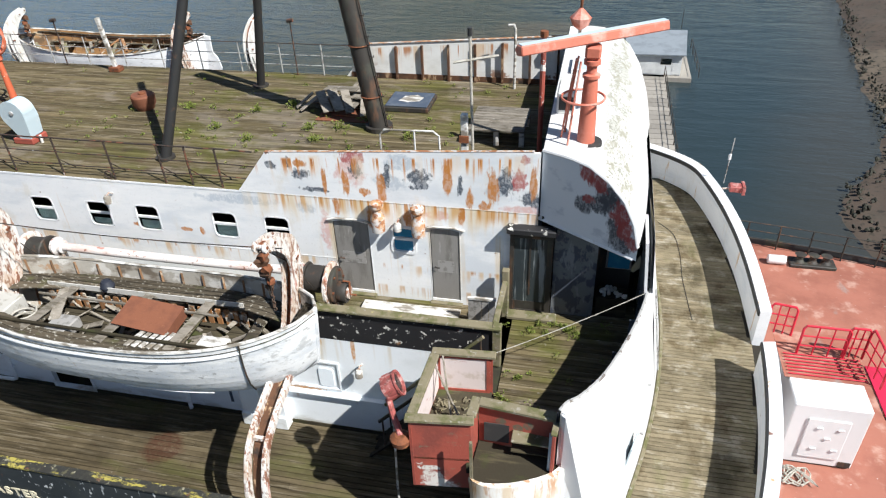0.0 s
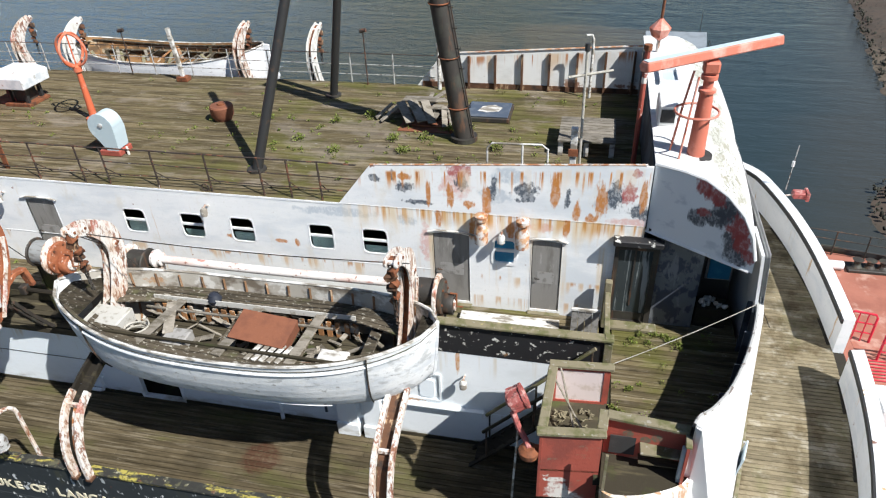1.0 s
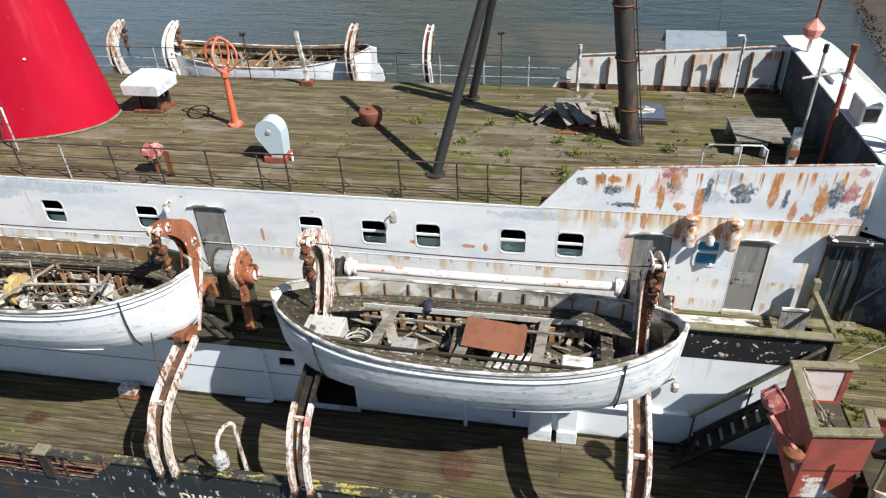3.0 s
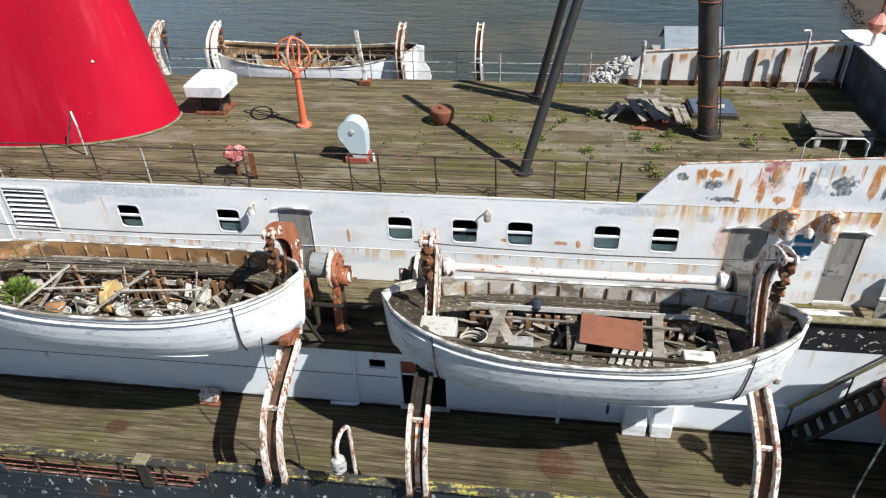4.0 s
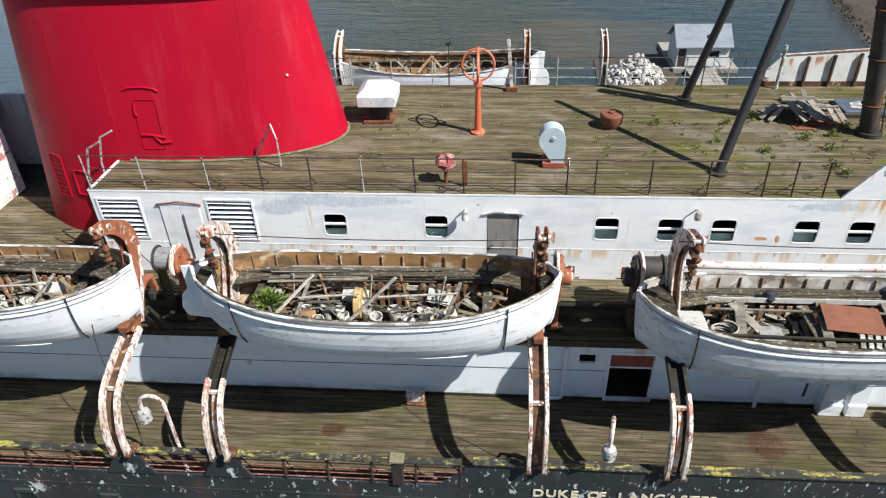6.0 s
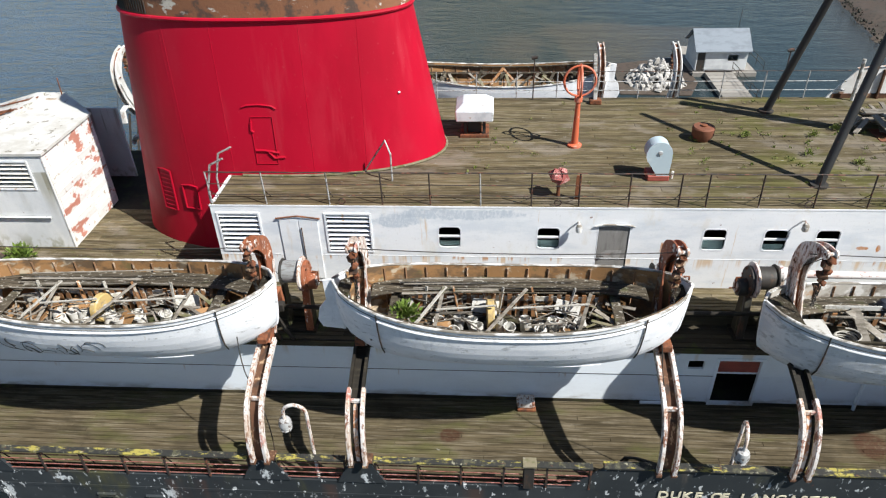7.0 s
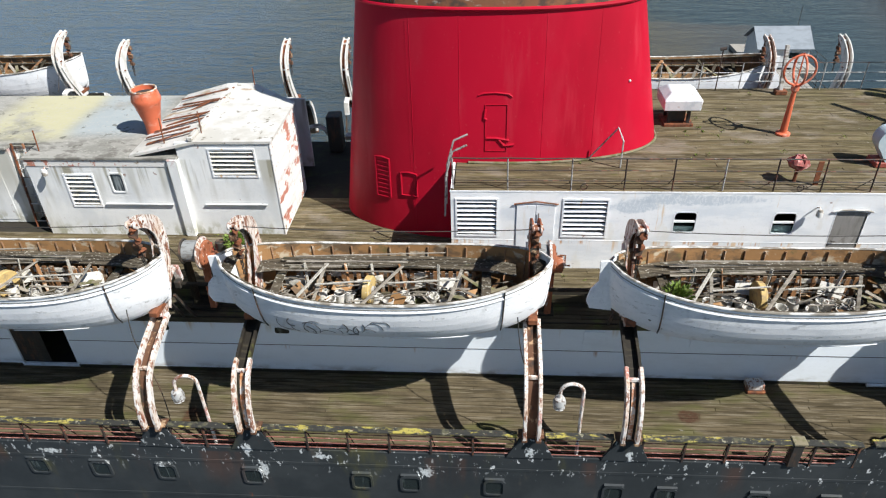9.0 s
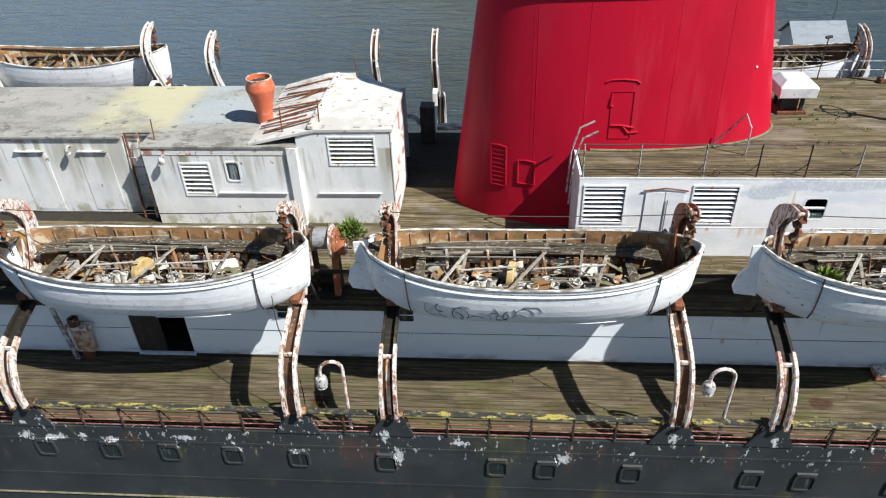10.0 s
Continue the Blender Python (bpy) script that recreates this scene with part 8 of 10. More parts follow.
def deck_oddments():
    b = thing("rusty_drum", (-11.42, 9.2, Z_UP), "low rusty red-brown deck drum", "drum")
    bm = fresh()
    lathe(bm, (-11.42, 9.2, Z_UP), [(0.24, 0), (0.26, 0.05), (0.33, 0.16), (0.34, 0.40), (0.31, 0.44), (0.05, 0.45)], "z", 20)
    part("body", bm, M["rust_plate"], b, smooth=True)
    bm = fresh()
    lathe(bm, (-11.42, 9.2, Z_UP + 0.45), [(0.10, 0), (0.10, 0.04), (0.02, 0.05)], "z", 12)
    part("cap", bm, M["rust"], b, smooth=True)
    # crumpled capstan cover and plate at the rail
    c = thing("hose_reel", (-16.15, 5.62, Z_UP), "small stand wrapped in red and white rag", "deck fitting")
    bm = fresh()
    lathe(bm, (-16.15, 5.62, Z_UP + 0.42), [(0.03, 0), (0.20, 0.05), (0.26, 0.16), (0.22, 0.28), (0.08, 0.36)], "z", 16)
    for v in bm.verts:
        v.co += Vector((noise.noise(v.co * 9), noise.noise(v.co * 9 + Vector((5, 0, 0))), noise.noise(v.co * 9 + Vector((0, 7, 0))))) * 0.13
    part("rag", bm, M["pink_red"], c)
    part("stand", one_tube([(-16.15, 5.62, Z_UP), (-16.15, 5.62, Z_UP + 0.44)], 0.05, 8), M["rust"], c)
    solid("rusty_plate", one_box(-15.72, -15.58, 5.42, 5.45, Z_UP, Z_UP + 0.72), M["rust"], "narrow rusty plate upright at the rail", "plate", at=(-15.65, 5.43, Z_UP))
    # stack of broken boards, hatch, grating platform
    rng = random.Random(9)
    for k in range(15):
        x, y, z = -5.55 + rng.uniform(-0.55, 0.55), 10.3 + rng.uniform(-0.45, 0.45), Z_UP + 0.04 + 0.05 * (k // 2)
        a = rng.uniform(-0.6, 0.9) + (1.57 if k % 3 == 0 else 0)
        l = rng.uniform(0.35, 0.8)
        d = Vector((math.cos(a), math.sin(a), rng.uniform(-0.06, 0.10))) * l
        p = Vector((x, y, z + 0.03))
        lumber("loose_board", p - d, p + d, rng.uniform(0.10, 0.24), 0.035, "grey_timber", "broken grey board in a heap on the deck")
    for p, q, w in (((-6.15, 9.75, 5.12), (-5.75, 9.2, 4.75), 0.26), ((-5.85, 9.85, 5.15), (-5.40, 9.2, 4.80), 0.28), ((-5.5, 9.95, 5.10), (-5.15, 9.3, 4.72), 0.24),
                    ((-6.9, 9.7, 4.62), (-6.45, 9.95, 4.98), 0.16), ((-6.7, 9.5, 4.62), (-6.25, 9.85, 4.95), 0.14), ((-4.75, 9.9, 4.95), (-4.55, 9.3, 4.62), 0.2), ((-4.95, 9.95, 4.95), (-4.80, 9.3, 4.62), 0.16),
                    ((-6.3, 10.0, 4.85), (-5.0, 10.1, 4.88), 0.3), ((-6.2, 10.3, 5.0), (-5.2, 10.2, 5.05), 0.35)):
        lumber("loose_board", p, q, w, 0.04, "grey_timber", "weathered grey board leaning on the heap")
    solid("steel_sheet", one_box(-6.1, -4.55, 9.05, 9.95, Z_UP, Z_UP + 0.02), M["rust_plate"], "red-brown rusted sheet lying under the board heap", "sheet", at=(-5.3, 9.5, Z_UP))
    lumber("loose_board", (-5.9, 9.45, Z_UP + 0.05), (-4.4, 9.30, Z_UP + 0.05), 0.14, 0.05, "rust", "rust-brown board beside the heap")
    lumber("loose_board", (-6.7, 10.3, Z_UP + 0.03), (-6.0, 10.7, Z_UP + 0.05), 0.25, 0.035, "grey_timber", "broken grey board lying on the deck")
    h = thing("deck_hatch", (-3.75, 10.45, Z_UP), "low black deck hatch with a pale patch", "hatch")
    part("coaming", one_box(-4.4, -3.1, 9.9, 11.05, Z_UP, Z_UP + 0.14), M["steel_black"], h, bevel=0.02)
    part("lid", one_box(-4.35, -3.15, 9.95, 11.0, Z_UP + 0.14, Z_UP + 0.18), M["navy"], h, bevel=0.012)
    bm = fresh()
    prism(bm, [(-4.05, 10.30), (-3.80, 10.22), (-3.45, 10.32), (-3.38, 10.58), (-3.62, 10.78), (-3.95, 10.66)], "z", Z_UP + 0.18, Z_UP + 0.186)
    part("paint_patch", bm, M["boat_rail"], h, "spilt white paint patch")
    t = thing("grating_platform", (-1.0, 8.9, Z_UP), "grey slatted platform on white legs", "platform")
    for k in range(9):
        y = 8.15 + 0.17 * k
        part("slat", one_box(-1.65, -0.25, y - 0.076, y + 0.076, Z_UP + 0.40, Z_UP + 0.44), M["grey_timber"], t)
    for x, y in ((-1.58, 8.2), (-0.95, 8.2), (-0.32, 8.2), (-1.58, 9.45), (-0.32, 9.45)):
        part("leg", one_box(x - 0.06, x + 0.06, y - 0.06, y + 0.06, Z_UP, Z_UP + 0.40), M["boat_rail"], t)
    # hand rails behind the near bulwark
    r = thing("hand_rail", (-2.4, 5.35, Z_UP), "thin rust-spotted white hand rail behind the bulwark", "hand rail")
    part("bar", one_tube([(-3.0, 5.35, Z_UP), (-3.0, 5.35, 5.98), (-2.9, 5.35, 6.10), (-1.85, 5.35, 6.12), (-1.72, 5.35, 6.02), (-1.70, 5.35, Z_UP)], 0.022, 8), M["boat_rail"], r, smooth=True)
    part("post", one_tube([(-2.25, 5.35, Z_UP), (-2.25, 5.35, 6.1)], 0.022, 8), M["boat_rail"], r)
    p = thing("white_post", (-1.2, 5.45, Z_UP), "white rust-spotted post behind the bulwark", "post")
    part("post", one_box(-1.27, -1.13, 5.38, 5.52, Z_UP, 6.5), M["boat_rail"], p, bevel=0.012)
    part("lug", one_box(-1.3, -1.1, 5.34, 5.38, 5.9, 6.05), M["rust"], p)
    p = thing("cross_pole", (-1.08, 5.5, Z_UP), "thin pale pole with a cross bar", "pole")
    part("pole", one_tube([(-1.05, 5.62, Z_UP), (-1.08, 5.55, 8.1)], 0.03, 8), M["rope"], p)
    part("cross_bar", one_tube([(-1.4, 5.45, 7.55), (-0.55, 5.75, 7.62)], 0.028, 6), M["rope"], p)
    part("lamp", one_tube([(-1.08, 5.55, 8.05), (-1.08, 5.55, 8.2)], 0.05, 8), M["pole_black"], p)
    p = thing("bent_pipe", (-1.0, 12.1, Z_UP), "white pipe with a bent head", "pipe")
    part("pipe", one_tube([(-1.0, 12.1, Z_UP), (-1.0, 12.1, 6.3), (-1.05, 12.1, 6.42), (-1.2, 12.1, 6.4)], 0.04, 8), M["boat_rail"], p, smooth=True)
    p = thing("bulwark_post", (-5.6, 12.3, Z_UP), "white post at the far bulwark's end", "post")
    part("post", one_tube([(-5.6, 12.3, Z_UP), (-5.6, 12.3, 6.0)], 0.06, 8), M["boat_rail"], p)
    # ladder head rails at the deckhouse corner, funnel rails
    for x0, y0 in ((-25.55, 5.5), (-25.55, 6.2)):
        r = thing("ladder_rail", (x0, y0, Z_UP), "grey ladder hand rail at the deck corner", "hand rail", "ladder rails")
        part("bar", one_tube([(x0 - 0.35, y0, 3.4), (x0 - 0.30, y0, Z_UP + 0.2), (x0 - 0.1, y0, Z_UP + 0.95), (x0 + 0.3, y0, Z_UP + 1.15)], 0.03, 6), M["rail_grey"], r, smooth=True)
    r = thing("funnel_stay", (-21.1, 6.6, Z_UP), "thin grey stay rail beside the funnel", "hand rail")
    part("bar", one_tube([(-21.7, 6.9, Z_UP), (-20.95, 6.55, Z_UP + 1.2), (-20.8, 6.4, Z_UP + 0.85), (-20.8, 6.4, Z_UP)], 0.025, 6), M["rail_grey"], r)


deck_oddments()


def deck_weeds():
    rng = random.Random(4)
    bm = fresh()
    for k in range(210):
        x = rng.uniform(-12, -0.5) if k % 5 else rng.uniform(-25, -12)
        y = rng.choice((rng.uniform(6.0, 12.3), rng.uniform(7.0, 9.5)))
        n = rng.randint(8, 34)
        leafy(bm, (x, y, Z_UP), rng.uniform(0.05, 0.14), n, rng, 0.016)
    for x, y in ((-10.05, 9.35), (-4.6, 9.2), (-5.2, 8.6), (-8.6, 8.1), (-7.1, 9.9), (-6.0, 8.4), (-7.4, 7.5), (-5.6, 7.7), (-4.2, 8.8), (-3.2, 8.2), (-8.0, 9.4), (-5.9, 6.6), (-5.8, 6.2)):
        leafy(bm, (x, y, Z_UP), 0.22, 160, rng, 0.020)
    solid("deck_grass", bm, M["grass"], "tufts of grass and moss sprouting between the planks", "grass", kind="stuff")
    bm = fresh()
    for k in range(70):
        if k < 30:
            x, y, z = rng.uniform(-0.2, 2.2), rng.uniform(1.8, 4.8), Z_BOAT
        elif k < 50:
            x, y, z = rng.uniform(-34, -26), rng.uniform(4.0, 6.5), Z_BOAT
        else:
            x, y, z = rng.uniform(-24, -2), rng.uniform(4.0, 4.9), Z_BOAT
        leafy(bm, (x, y, z), rng.uniform(0.06, 0.16), rng.randint(8, 26), rng, 0.016)
    for k in range(14):
        leafy(bm, (1.0 + rng.uniform(-0.6, 0.5), 4.35 + rng.uniform(-0.25, 0.3), Z_BOAT), 0.10, 50, rng, 0.018)
    for k in range(8):
        leafy(bm, (0.1 + rng.uniform(-0.1, 0.5), 2.3 + rng.uniform(-0.6, 0.6), Z_BOAT), 0.08, 40, rng, 0.018)
    solid("boat_deck_grass", bm, M["grass"], "tufts of grass and moss on the boat deck", "grass", kind="stuff")


deck_weeds()


# ---- aft deckhouse ----
def aft_house():
    z0, zr, y0, yb = Z_BOAT, 4.68, 6.52, 11.4
    xa, xm, xr, xf = -52.0, -39.05, -34.42, -31.2
    bm = fresh()
    holed_wall(bm, xm, xr, z0, zr, y0, y0 + 0.08, [(-37.92, -37.0, 3.03, 4.16), (-36.46, -36.04, 3.55, 4.21)])
    wall = solid("wall_aft_house", bm, M["house_white"], "white wall of the aft deckhouse with peeling pink edges", "wall", kind="structure")
    louvre(3, -37.90, -37.02, 3.05, 4.14, y0, "aft house louvres", 0.062)
    win = thing("window_9", (-36.46, y0, 3.55), "small rounded window with green-dark glass", "window", kind="structure")
    bm = fresh()
    frame_ring(bm, rounded(-36.49, -36.01, 3.52, 4.24, 0.1), rounded(-36.44, -36.06, 3.57, 4.19, 0.08), "y", y0 - 0.02, y0 + 0.05)
    part("window_frame", bm, M["house_white"], win)
    part("pane", one_box(-36.46, -36.04, y0 + 0.02, y0 + 0.026, 3.55, 4.21), M["streaky_glass"], win)
    part("handrail", one_tube([(-36.81, y0 - 0.06, 3.15), (-34.6, y0 - 0.06, 3.15)], 0.03, 6), M["house_white"], wall)
    part("pink_edge", one_box(xm, xr, y0 - 0.02, y0, zr - 0.22, zr), M["flaky_planks"], wall)
    bm = fresh()
    box(bm, xa, xm - 0.95, y0 + 0.70, y0 + 0.78, z0, zr)
    w2 = solid("wall_aft_house_recess", bm, M["house_white"], "white recessed wall of the aft deckhouse", "wall", kind="structure")
    for x, i in ((-41.07, 7), (-43.2, 8)):
        d = thing("door_%d" % i, (x, y0 + 0.70, z0), "white steel door with a dark vent slot", "door", kind="structure")
        part("leaf", one_box(x - 0.52, x + 0.52, y0 + 0.685, y0 + 0.70, z0 + 0.1, z0 + 2.2), M["house_white"], d, bevel=0.015)
        part("drip_rail", one_box(x - 0.50, x + 0.50, y0 + 0.60, y0 + 0.70, z0 + 2.28, z0 + 2.31), M["boat_rail"], d)
    bm = fresh()
    box(bm, xm - 0.95, xm + 0.06, y0 + 1.05, y0 + 1.1, z0, zr)
    box(bm, xm - 1.0, xm - 0.95, y0 + 0.78, y0 + 1.05, z0, zr)
    box(bm, xm, xm + 0.06, y0 + 0.08, y0 + 1.05, z0, zr)
    solid("wall_aft_niche", bm, M["house_white"], "narrow niche in the aft deckhouse wall", "wall", kind="structure")
    lad = thing("wall_ladder", (xm - 0.55, y0 + 0.4, z0), "rusty ladder fixed in the wall niche", "ladder")
    foot, head = Vector((xm - 0.50, y0 + 0.35, z0)), Vector((xm - 0.62, y0 + 0.80, zr + 0.15))
    for o in (-0.2, 0.2):
        bm = fresh()
        band(bm, [foot + Vector((o, 0, 0)), head + Vector((o, 0, 0))], 0.025, 0.06)
        part("stile", bm, M["flaky_white" if o > 0 else "rust"], lad)
    for k in range(9):
        p = foot.lerp(head, (k + 0.8) / 9.5)
        part("rung", one_tube([p - Vector((0.2, 0, 0)), p + Vector((0.2, 0, 0))], 0.018, 6), M["boat_rail"], lad)
    # white pilaster at the step between the two parts, then the higher plant room
    part("pilaster", one_box(xr - 0.02, xr + 0.30, y0 - 0.10, y0 + 0.2, z0, zr + 0.05), M["house_white"], wall, bevel=0.02)
    zt = 5.22
    bm = fresh()
    holed_wall(bm, xr + 0.28, xf, z0, zt, y0 + 0.1, y0 + 0.18, [(-33.15, -31.72, 4.08, 5.0)])
    pr = solid("wall_plant_room", bm, M["house_white"], "white wall of the plant room beside the funnel", "wall", kind="structure")
    louvre(4, -33.12, -31.75, 4.1, 4.98, y0 + 0.1, "aft house louvres", 0.054)
    part("handrail", one_tube([(-33.6, y0 + 0.04, 3.1), (-31.6, y0 + 0.04, 3.1)], 0.03, 6), M["house_white"], pr)
    bm = fresh()
    box(bm, xf - 0.08, xf, y0 + 0.18, 9.6, z0, zt)
    fr = solid("wall_plank_front", bm, M["flaky_planks"], "planked white front wall flaking to red", "wall", kind="structure")
    for k in range(15):
        z = z0 + 0.10 + 0.165 * k
        for a, b in ((y0 + 0.2, 8.2), (8.25, 9.58)):
            part("plank", one_box(xf, xf + 0.02, a, b, z, z + 0.152), M["flaky_planks"], fr)
    part("corner_trim", one_box(xf - 0.03, xf + 0.022, y0 + 0.08, y0 + 0.13, z0, zt), M["flaky_planks"], fr, bevel=0.01)
    bm = fresh()
    prism(bm, [(xf, 9.6), (xf - 0.08, 9.6), (-33.1, 11.2), (-33.1, 11.35)], "z", z0, zt)
    solid("wall_plank_side", bm, M["navy"], "dark navy end wall of the plant room", "wall", kind="structure")
    # roofs
    bm = fresh()
    prism(bm, [(xa, y0 + 0.62), (xm - 0.95, y0 + 0.62), (xm - 0.95, y0 + 0.95), (xm, y0 + 0.95), (xm, y0 - 0.06), (xr + 0.3, y0 - 0.06), (xr + 0.3, yb + 0.1), (xa, yb + 0.1)], "z", zr, zr + 0.10)
    solid("roof_aft_house", bm, M["roof_grey"], "flat grey roof with pale yellow and blue patches", "roof", kind="structure", bevel=0.02)
    bm = fresh()
    xl = -35.6
    vs = [(xl, y0 - 0.02, zr + 0.11), (xr + 0.9, y0 + 0.06, zt - 0.02), (xf + 0.05, y0 + 0.06, zt), (xf + 0.05, 9.62, zt), (-33.0, 11.4, zt), (-34.0, 11.4, zt), (xl, 11.4, zr + 0.11)]
    up = [bm.verts.new((a, b, c + 0.06)) for a, b, c in vs]
    lo = [bm.verts.new((a, b, c - 0.02)) for a, b, c in vs]
    bm.faces.new((up[0], up[1], up[5], up[6]))
    bm.faces.new((up[1], up[2], up[3], up[4], up[5]))
    for k in range(7):
        j = (k + 1) % 7
        bm.faces.new((lo[k], lo[j], up[j], up[k]))
    roof = solid("roof_plant_room", bm, M["plant_roof"], "white painted plant room roof with lichen and rust", "roof", kind="structure")
    rng = random.Random(12)
    for k in range(9):
        y = 7.0 + 0.45 * k
        lumber("loose_board", (-35.2 + rng.uniform(-0.3, 0.3), y, 4.98), (-33.7 + rng.uniform(-0.2, 0.2), y + rng.uniform(-0.4, 0.6), 5.38), 0.10, 0.03, "rust", "rusty strip lying on the sloping roof")
    part("curb", one_box(-33.72, -33.56, y0 + 0.1, 11.2, zt + 0.04, zt + 0.16), M["plant_roof"], roof, bevel=0.02)
    bm = fresh()
    box(bm, xa, xf - 0.1, yb, yb + 0.08, z0, zr)
    solid("wall_aft_house_far", bm, M["house_white"], "white far wall of the aft deckhouse", "wall", kind="structure")
    v = thing("cowl_ventilator", (-35.5, 8.25, zr + 0.1), "orange bucket-shaped roof ventilator with flaked rim", "ventilator")
    bm = fresh()
    lathe(bm, (-35.5, 8.25, zr + 0.1), [(0.25, 0), (0.25, 0.30), (0.27, 0.45), (0.42, 1.05), (0.46, 1.14), (0.455, 1.22), (0.40, 1.42), (0.40, 1.50), (0.36, 1.50), (0.36, 1.2), (0.20, 0.8), (0.02, 0.75)], "z", 24)
    part("body", bm, M["orange"], v, smooth=True)
    bm = fresh()
    tube(bm, circle((-35.5, 8.25, zr + 1.60), 0.385, "z", 24), 0.028, 6, True)
    part("rim", bm, M["flaky_white"], v, smooth=True)
    # near-black disc stands in for the shaded throat
    bm = fresh()
    lathe(bm, (-35.5, 8.25, zr + 1.45), [(0.02, 0.0), (0.35, 0.0), (0.35, 0.01), (0.02, 0.01)], "z", 24)
    part("throat", bm, M["painted_dark"], v)
    for x, y, h in ((-34.6, 6.9, 0.9), (-33.5, 7.2, 1.0), (-33.0, 11.2, 0.9), (-38.7, 6.9, 0.5)):
        solid("roof_pin", one_tube([(x, y, zr + 0.1), (x + 0.05, y, zr + 0.3 + h)], 0.02, 6), M["rust"], "thin rusty rod standing on the roof", "rod", "roof rods", at=(x, y, zr + 0.1))
    for x in (-38.35, -41.75):
        bulkhead_light(x, y0 + (0.0 if x > xm else 0.70), 4.30)
    # things on the deck beside the plant room
    rng = random.Random(8)
    plant((-32.55, 5.85, Z_BOAT), 0.55, 420, "green weed sprouting beside the plant room", rng, 0.05)
    for x, y, mat, lab in ((-33.4, 5.55, "red_rail", "small red paint tin on the deck"), (-33.05, 5.7, "steel_black", "small black paint tin on the deck"), (-33.75, 5.6, "rust", "rusty tin on the deck")):
        t = thing("paint_tin", (x, y, Z_BOAT), lab, "tin", "paint tins")
        bm = fresh()
        lathe(bm, (x, y, Z_BOAT), [(0.15, 0), (0.15, 0.30), (0.14, 0.31), (0.12, 0.28)], "z", 16)
        part("body", bm, M[mat], t, smooth=True)
    g = thing("far_deck_gear", (-30.6, 12.9, Z_BOAT), "dark deck machinery with a white curved guard", "machinery")
    part("cabinet", one_box(-30.95, -30.4, 12.6, 13.2, Z_BOAT, Z_BOAT + 1.5), M["steel_black"], g, bevel=0.03)
    part("bench", one_box(-30.3, -29.3, 12.7, 13.1, Z_BOAT + 0.5, Z_BOAT + 0.62), M["boat_rail"], g)
    part("guard", one_tube(circle((-31.4, 12.8, Z_BOAT + 0.6), 0.45, "y", 12, 0.2, 2.9), 0.09, 8), M["boat_rail"], g, smooth=True)


aft_house()


def doorway_junk():
    """Battered box, pipe stub and brace against the lower wall beside the dark doorway."""
    j = thing("old_machine", (-40.6, 2.9, Z_LOW), "battered white cabinet with a rusty pipe stub at the wall", "machine")
    part("body", one_box(-40.85, -40.3, 2.80, 3.08, -0.45, 0.45), M["flaky_white"], j, bevel=0.05)
    part("shelf", one_box(-40.95, -40.15, 2.72, 3.08, 0.48, 0.62), M["davit"], j, bevel=0.03)
    part("foot", one_box(-40.75, -40.45, 2.85, 3.05, Z_LOW, -0.45), M["rust"], j)
    bm = fresh()
    lathe(bm, (-40.62, 2.86, 0.62), [(0.15, 0), (0.16, 0.26), (0.12, 0.28), (0.11, 0.05)], "z", 16)
    part("pipe_stub", bm, M["web"], j, smooth=True)
    part("brace", one_box(-0.06, 0.06, -0.04, 0.04, 0, 2.0, m=Matrix.Translation((-40.98, 2.86, Z_LOW)) @ pose(0, 0, 0, 0, -4, 0)), M["boat_rail"], j)


doorway_junk()


# ---- bridge: raked front, wheelhouse roof, wing, wing cabs ----
def front_x(y, z):
    """The raked and rounded bridge front."""
    d = abs(y - MID)
    return 2.69 + (5.0 - z) * 0.175 - 0.0225 * d * d * (5.0 - z) / 5.75


def outer_x(y, dx=0.0):
    """The curved bulwark of the front deck."""
    d = abs(y - MID)
    return 6.37 + dx - 0.0081 * d ** 2.39 - 0.35 * max(0.0, d - 7.0) ** 2


